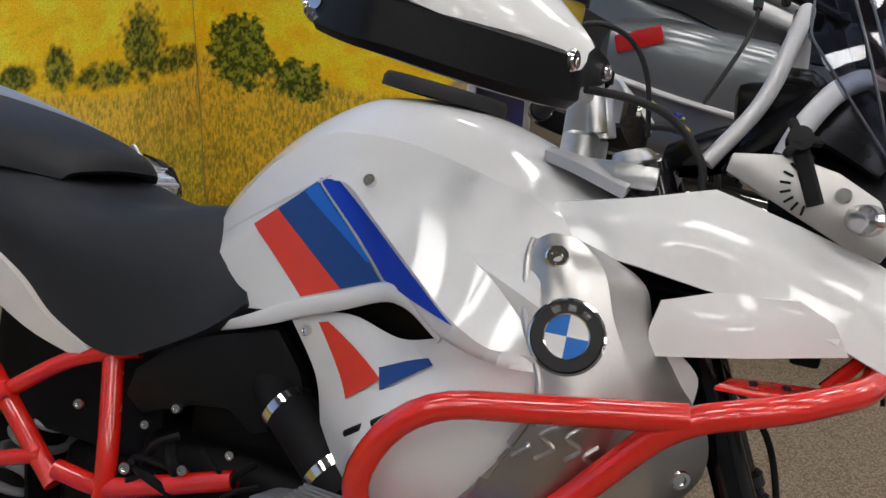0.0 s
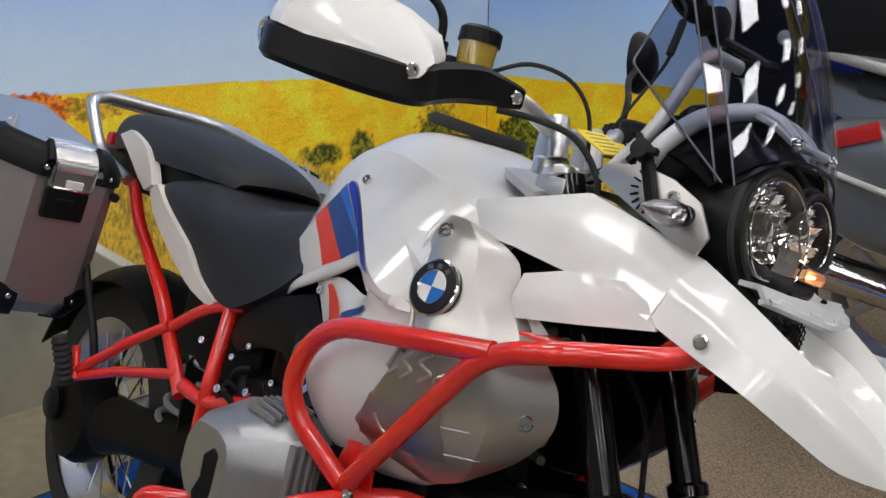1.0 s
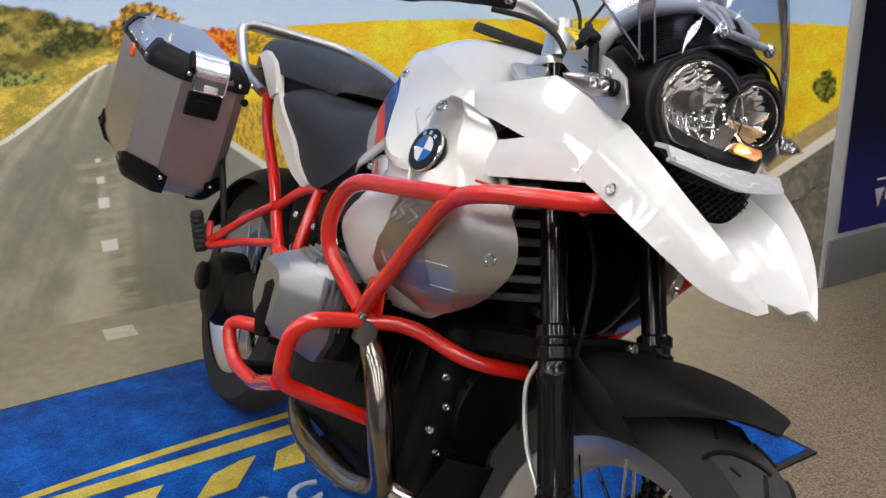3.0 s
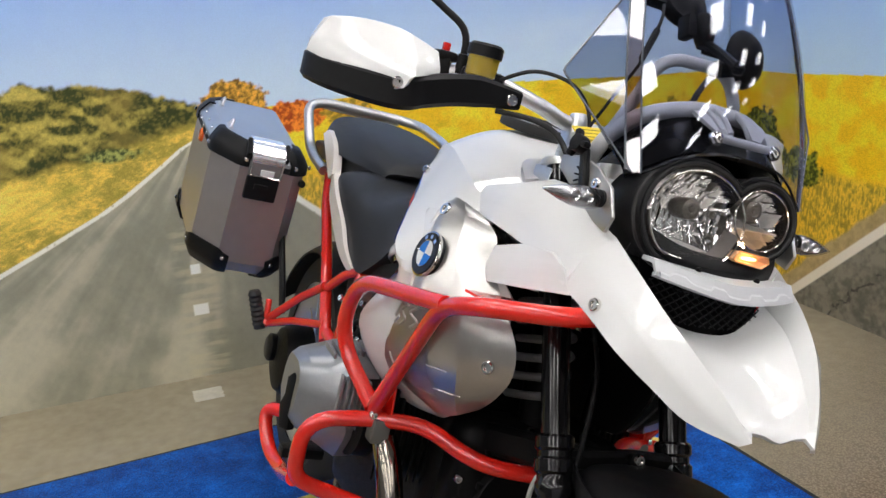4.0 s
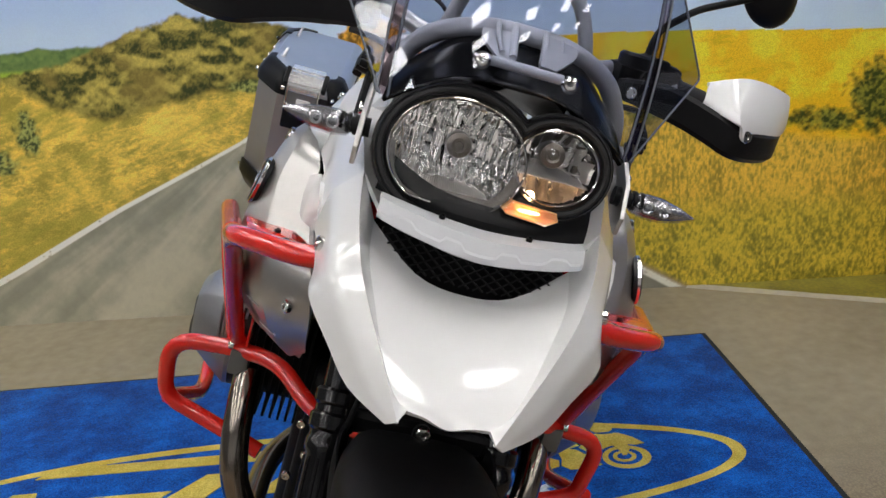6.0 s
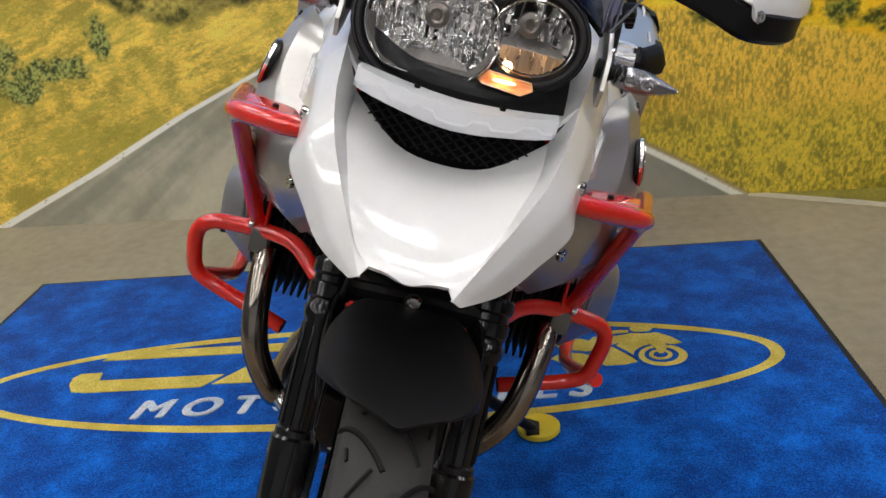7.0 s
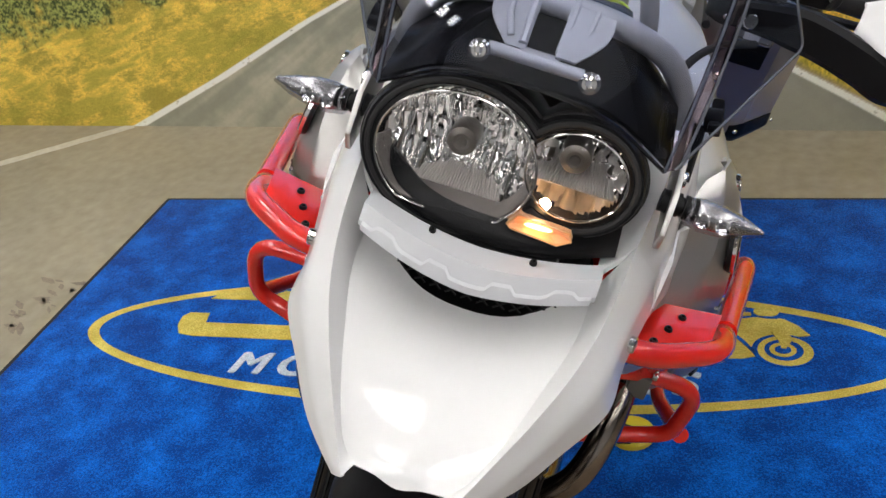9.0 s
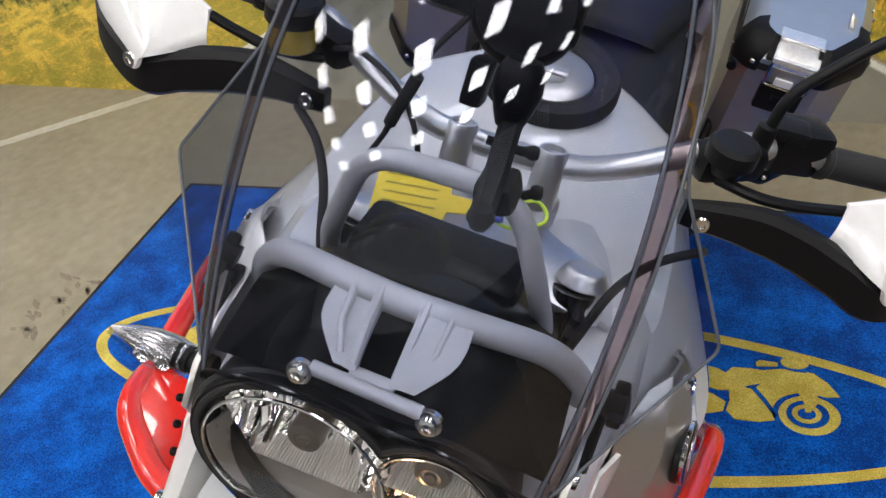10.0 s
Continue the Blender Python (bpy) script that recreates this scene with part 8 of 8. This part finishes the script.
def tourer(m, name, label, paint):
    """A parked touring motorcycle: wheels, engine, tail, hard case, top case, seat, tank, nose."""
    e = empty(name, label, "motorcycle", "parked motorcycles", m=m)

    def add(n, build, material, lab="", angle=38, parent=None):
        bm = bmesh.new()
        build(bm)
        return part(n, bm, material, parent or e, lab, angle=angle)

    for x, half in ((0.0, 0.085), (1.48, 0.058)):
        ax = Matrix.Translation((x, 0, 0.305)) @ Matrix.Rotation(radians(90), 4, "X")
        w = add("wheel", lambda bm: lathe(bm, [(0.215 + 0.09 * math.sin(math.pi * i / 12) ** 0.6, -half * math.cos(math.pi * i / 12)) for i in range(13)], ax, 48), TYRE, "black tyre")
        add("rim", lambda bm: lathe(bm, [(0.19, -0.05), (0.225, -half * 0.85), (0.225, half * 0.85), (0.19, 0.05), (0.19, -0.05)], ax, 48), ALLOY, parent=w)

        def spokes(bm):
            for i in range(5):
                t = 2 * math.pi * i / 5
                box(bm, ax @ Matrix.Rotation(t, 4, "Z") @ Matrix.Translation((0.11, 0, 0)), (0.19, 0.03, 0.025), 0.006)
            lathe(bm, [(0, -0.06), (0.04, -0.06), (0.04, 0.06), (0, 0.06)], ax, 20)
        add("spokes", spokes, ALLOY, parent=w)
    add("engine", lambda bm: [box(bm, Matrix.Translation((0.72, 0, 0.42)), (0.55, 0.34, 0.36), 0.06, 3), box(bm, Matrix.Translation((0.80, -0.22, 0.45)), (0.20, 0.18, 0.17), 0.04, 3)], DARKMETAL, "dark engine")
    add("tail", lambda bm: shell(bm, across([[(0.62, 0, 0.80), (0.62, 0.13, 0.78), (0.62, 0.17, 0.68)], [(0.25, 0, 0.84), (0.25, 0.12, 0.82), (0.25, 0.16, 0.70)], [(-0.10, 0, 0.90), (-0.10, 0.10, 0.885), (-0.10, 0.13, 0.78)], [(-0.33, 0, 0.93), (-0.33, 0.07, 0.92), (-0.33, 0.09, 0.86)]]), 5, 5, 0.006), paint, "painted tail")
    add("tail_lamp", lambda bm: box(bm, Matrix.Translation((-0.345, 0, 0.87)) @ Matrix.Rotation(radians(15), 4, "Y"), (0.03, 0.16, 0.05), 0.01), MATS["red_lens"], "red tail lamp")
    add("seat", lambda bm: shell(bm, across([[(0.62, 0, 0.82), (0.62, 0.11, 0.81), (0.62, 0.15, 0.76)], [(0.35, 0, 0.83), (0.35, 0.13, 0.82), (0.35, 0.17, 0.76)], [(0.05, 0, 0.92), (0.05, 0.11, 0.91), (0.05, 0.14, 0.85)], [(-0.15, 0, 0.94), (-0.15, 0.09, 0.93), (-0.15, 0.11, 0.88)]]), 5, 5, 0.02), SEAT, "black seat")

    def case(bm):
        rings = []
        for x, k in ((-0.12, 0.55), (-0.09, 0.85), (0.04, 1.0), (0.34, 0.98), (0.46, 0.75), (0.50, 0.4)):
            rings.append([Vector((x, -0.325 + 0.115 * k * math.copysign(abs(math.cos(t)) ** 0.55, math.cos(t)), 0.66 + 0.17 * k * math.copysign(abs(math.sin(t)) ** 0.55, math.sin(t)) + 0.10 * (0.24 - x))) for t in [2 * math.pi * i / 28 for i in range(28)]])
        loft(bm, rings)
    c = add("hard_case", case, paint, "painted hard case")
    add("case_reflector", lambda bm: box(bm, Matrix.Translation((-0.005, -0.432, 0.812)) @ Matrix.Rotation(radians(-18), 4, "Y"), (0.13, 0.012, 0.045), 0.006), MATS["red_lens"], "red reflector", parent=c)
    add("case_trim", lambda bm: tube(bm, spline([(-0.10, -0.435, 0.72), (0.14, -0.447, 0.675), (0.44, -0.425, 0.63)], 5), 0.008, 8), PALEPAINT, "silver trim strip", parent=c)

    def lefty(bm):
        case(bm)
        flip(bm)
    add("hard_case", lefty, paint, "painted hard case")
    for s in (-1, 1):
        add("grab_bar", lambda bm: tube(bm, bend([(-0.42, s * 0.10, 1.02), (-0.30, s * 0.20, 1.01), (0.12, s * 0.20, 0.93), (0.40, s * 0.17, 0.84)], 0.05), 0.022, 12), PALEPAINT, "pale silver grab bar")
    add("top_case", lambda bm: loft(bm, [[Vector((-0.13 + 0.24 * k * math.copysign(abs(math.cos(t)) ** 0.5, math.cos(t)), 0.24 * k * math.copysign(abs(math.sin(t)) ** 0.5, math.sin(t)), z)) for t in [2 * math.pi * i / 28 for i in range(28)]] for z, k in ((0.975, 0.8), (1.005, 1.0), (1.14, 1.0), (1.25, 0.88), (1.29, 0.6))]), BLACK, "black top case")
    add("tank", lambda bm: shell(bm, across([[(0.60, 0, 0.86), (0.60, 0.10, 0.84), (0.60, 0.14, 0.74)], [(0.78, 0, 1.0), (0.78, 0.14, 0.97), (0.78, 0.20, 0.84)], [(1.0, 0, 1.02), (1.0, 0.16, 0.98), (1.0, 0.24, 0.84)], [(1.15, 0, 0.98), (1.15, 0.14, 0.94), (1.15, 0.22, 0.80)]]), 5, 5, 0.006), paint, "painted tank")
    add("fairing", lambda bm: shell(bm, across([[(1.10, 0, 1.0), (1.10, 0.18, 0.95), (1.10, 0.27, 0.75), (1.05, 0.25, 0.52)], [(1.35, 0, 1.05), (1.35, 0.16, 1.0), (1.38, 0.24, 0.82), (1.30, 0.22, 0.60)], [(1.58, 0, 0.95), (1.56, 0.10, 0.92), (1.52, 0.16, 0.80), (1.45, 0.15, 0.68)]]), 5, 5, 0.006), paint, "painted fairing")
    add("windscreen", lambda bm: shell(bm, across([[(1.46, 0, 1.02), (1.42, 0.12, 1.0), (1.34, 0.2, 0.98)], [(1.36, 0, 1.22), (1.32, 0.13, 1.2), (1.24, 0.21, 1.16)], [(1.24, 0, 1.38), (1.21, 0.11, 1.36), (1.16, 0.17, 1.32)]]), 4, 4, 0.004), SCREEN, "clear screen").visible_shadow = False
    add("fork", lambda bm: [rod(bm, (1.22, s * 0.1, 0.95), (1.48, s * 0.1, 0.30), 0.024, 16) for s in (-1, 1)], GLOSSBLACK, "black fork")
    add("handlebar", lambda bm: tube(bm, spline([(1.0, -0.40, 1.08), (1.08, -0.2, 1.10), (1.12, 0, 1.08), (1.08, 0.2, 1.10), (1.0, 0.40, 1.08)], 6), 0.014, 12), BLACK, "black handlebar")
    for s in (-1, 1):
        add("mirror", lambda bm: lathe(bm, [(0, 0.03), (0.05, 0.02), (0.075, 0), (0, 0)], axis((1.05, s * 0.42, 1.2), (1, 0, 0)), 24), BLACK, "black mirror")
    add("silencer", lambda bm: rod(bm, (0.55, -0.20, 0.32), (-0.18, -0.24, 0.40), 0.055, 20, bev=0.01), CHROME, "steel silencer")
    add("centre_stand", lambda bm: [tube(bm, [(0.55, s * 0.12, 0.28), (0.48, s * 0.17, 0.0145)], 0.014, 10) for s in (-1, 1)], BLACK, "black centre stand")
    return e


tourer(Matrix.Translation((-0.06, 2.02, 0)) @ Matrix.Diagonal((1, 1, 1.08, 1)), "touring_motorcycle", "grey touring motorcycle with hard cases and black top case, parked", GREYPAINT)
tourer(Matrix.Translation((0.85, 3.45, 0)), "touring_motorcycle", "pale silver touring motorcycle parked behind the grey one", PALEPAINT)
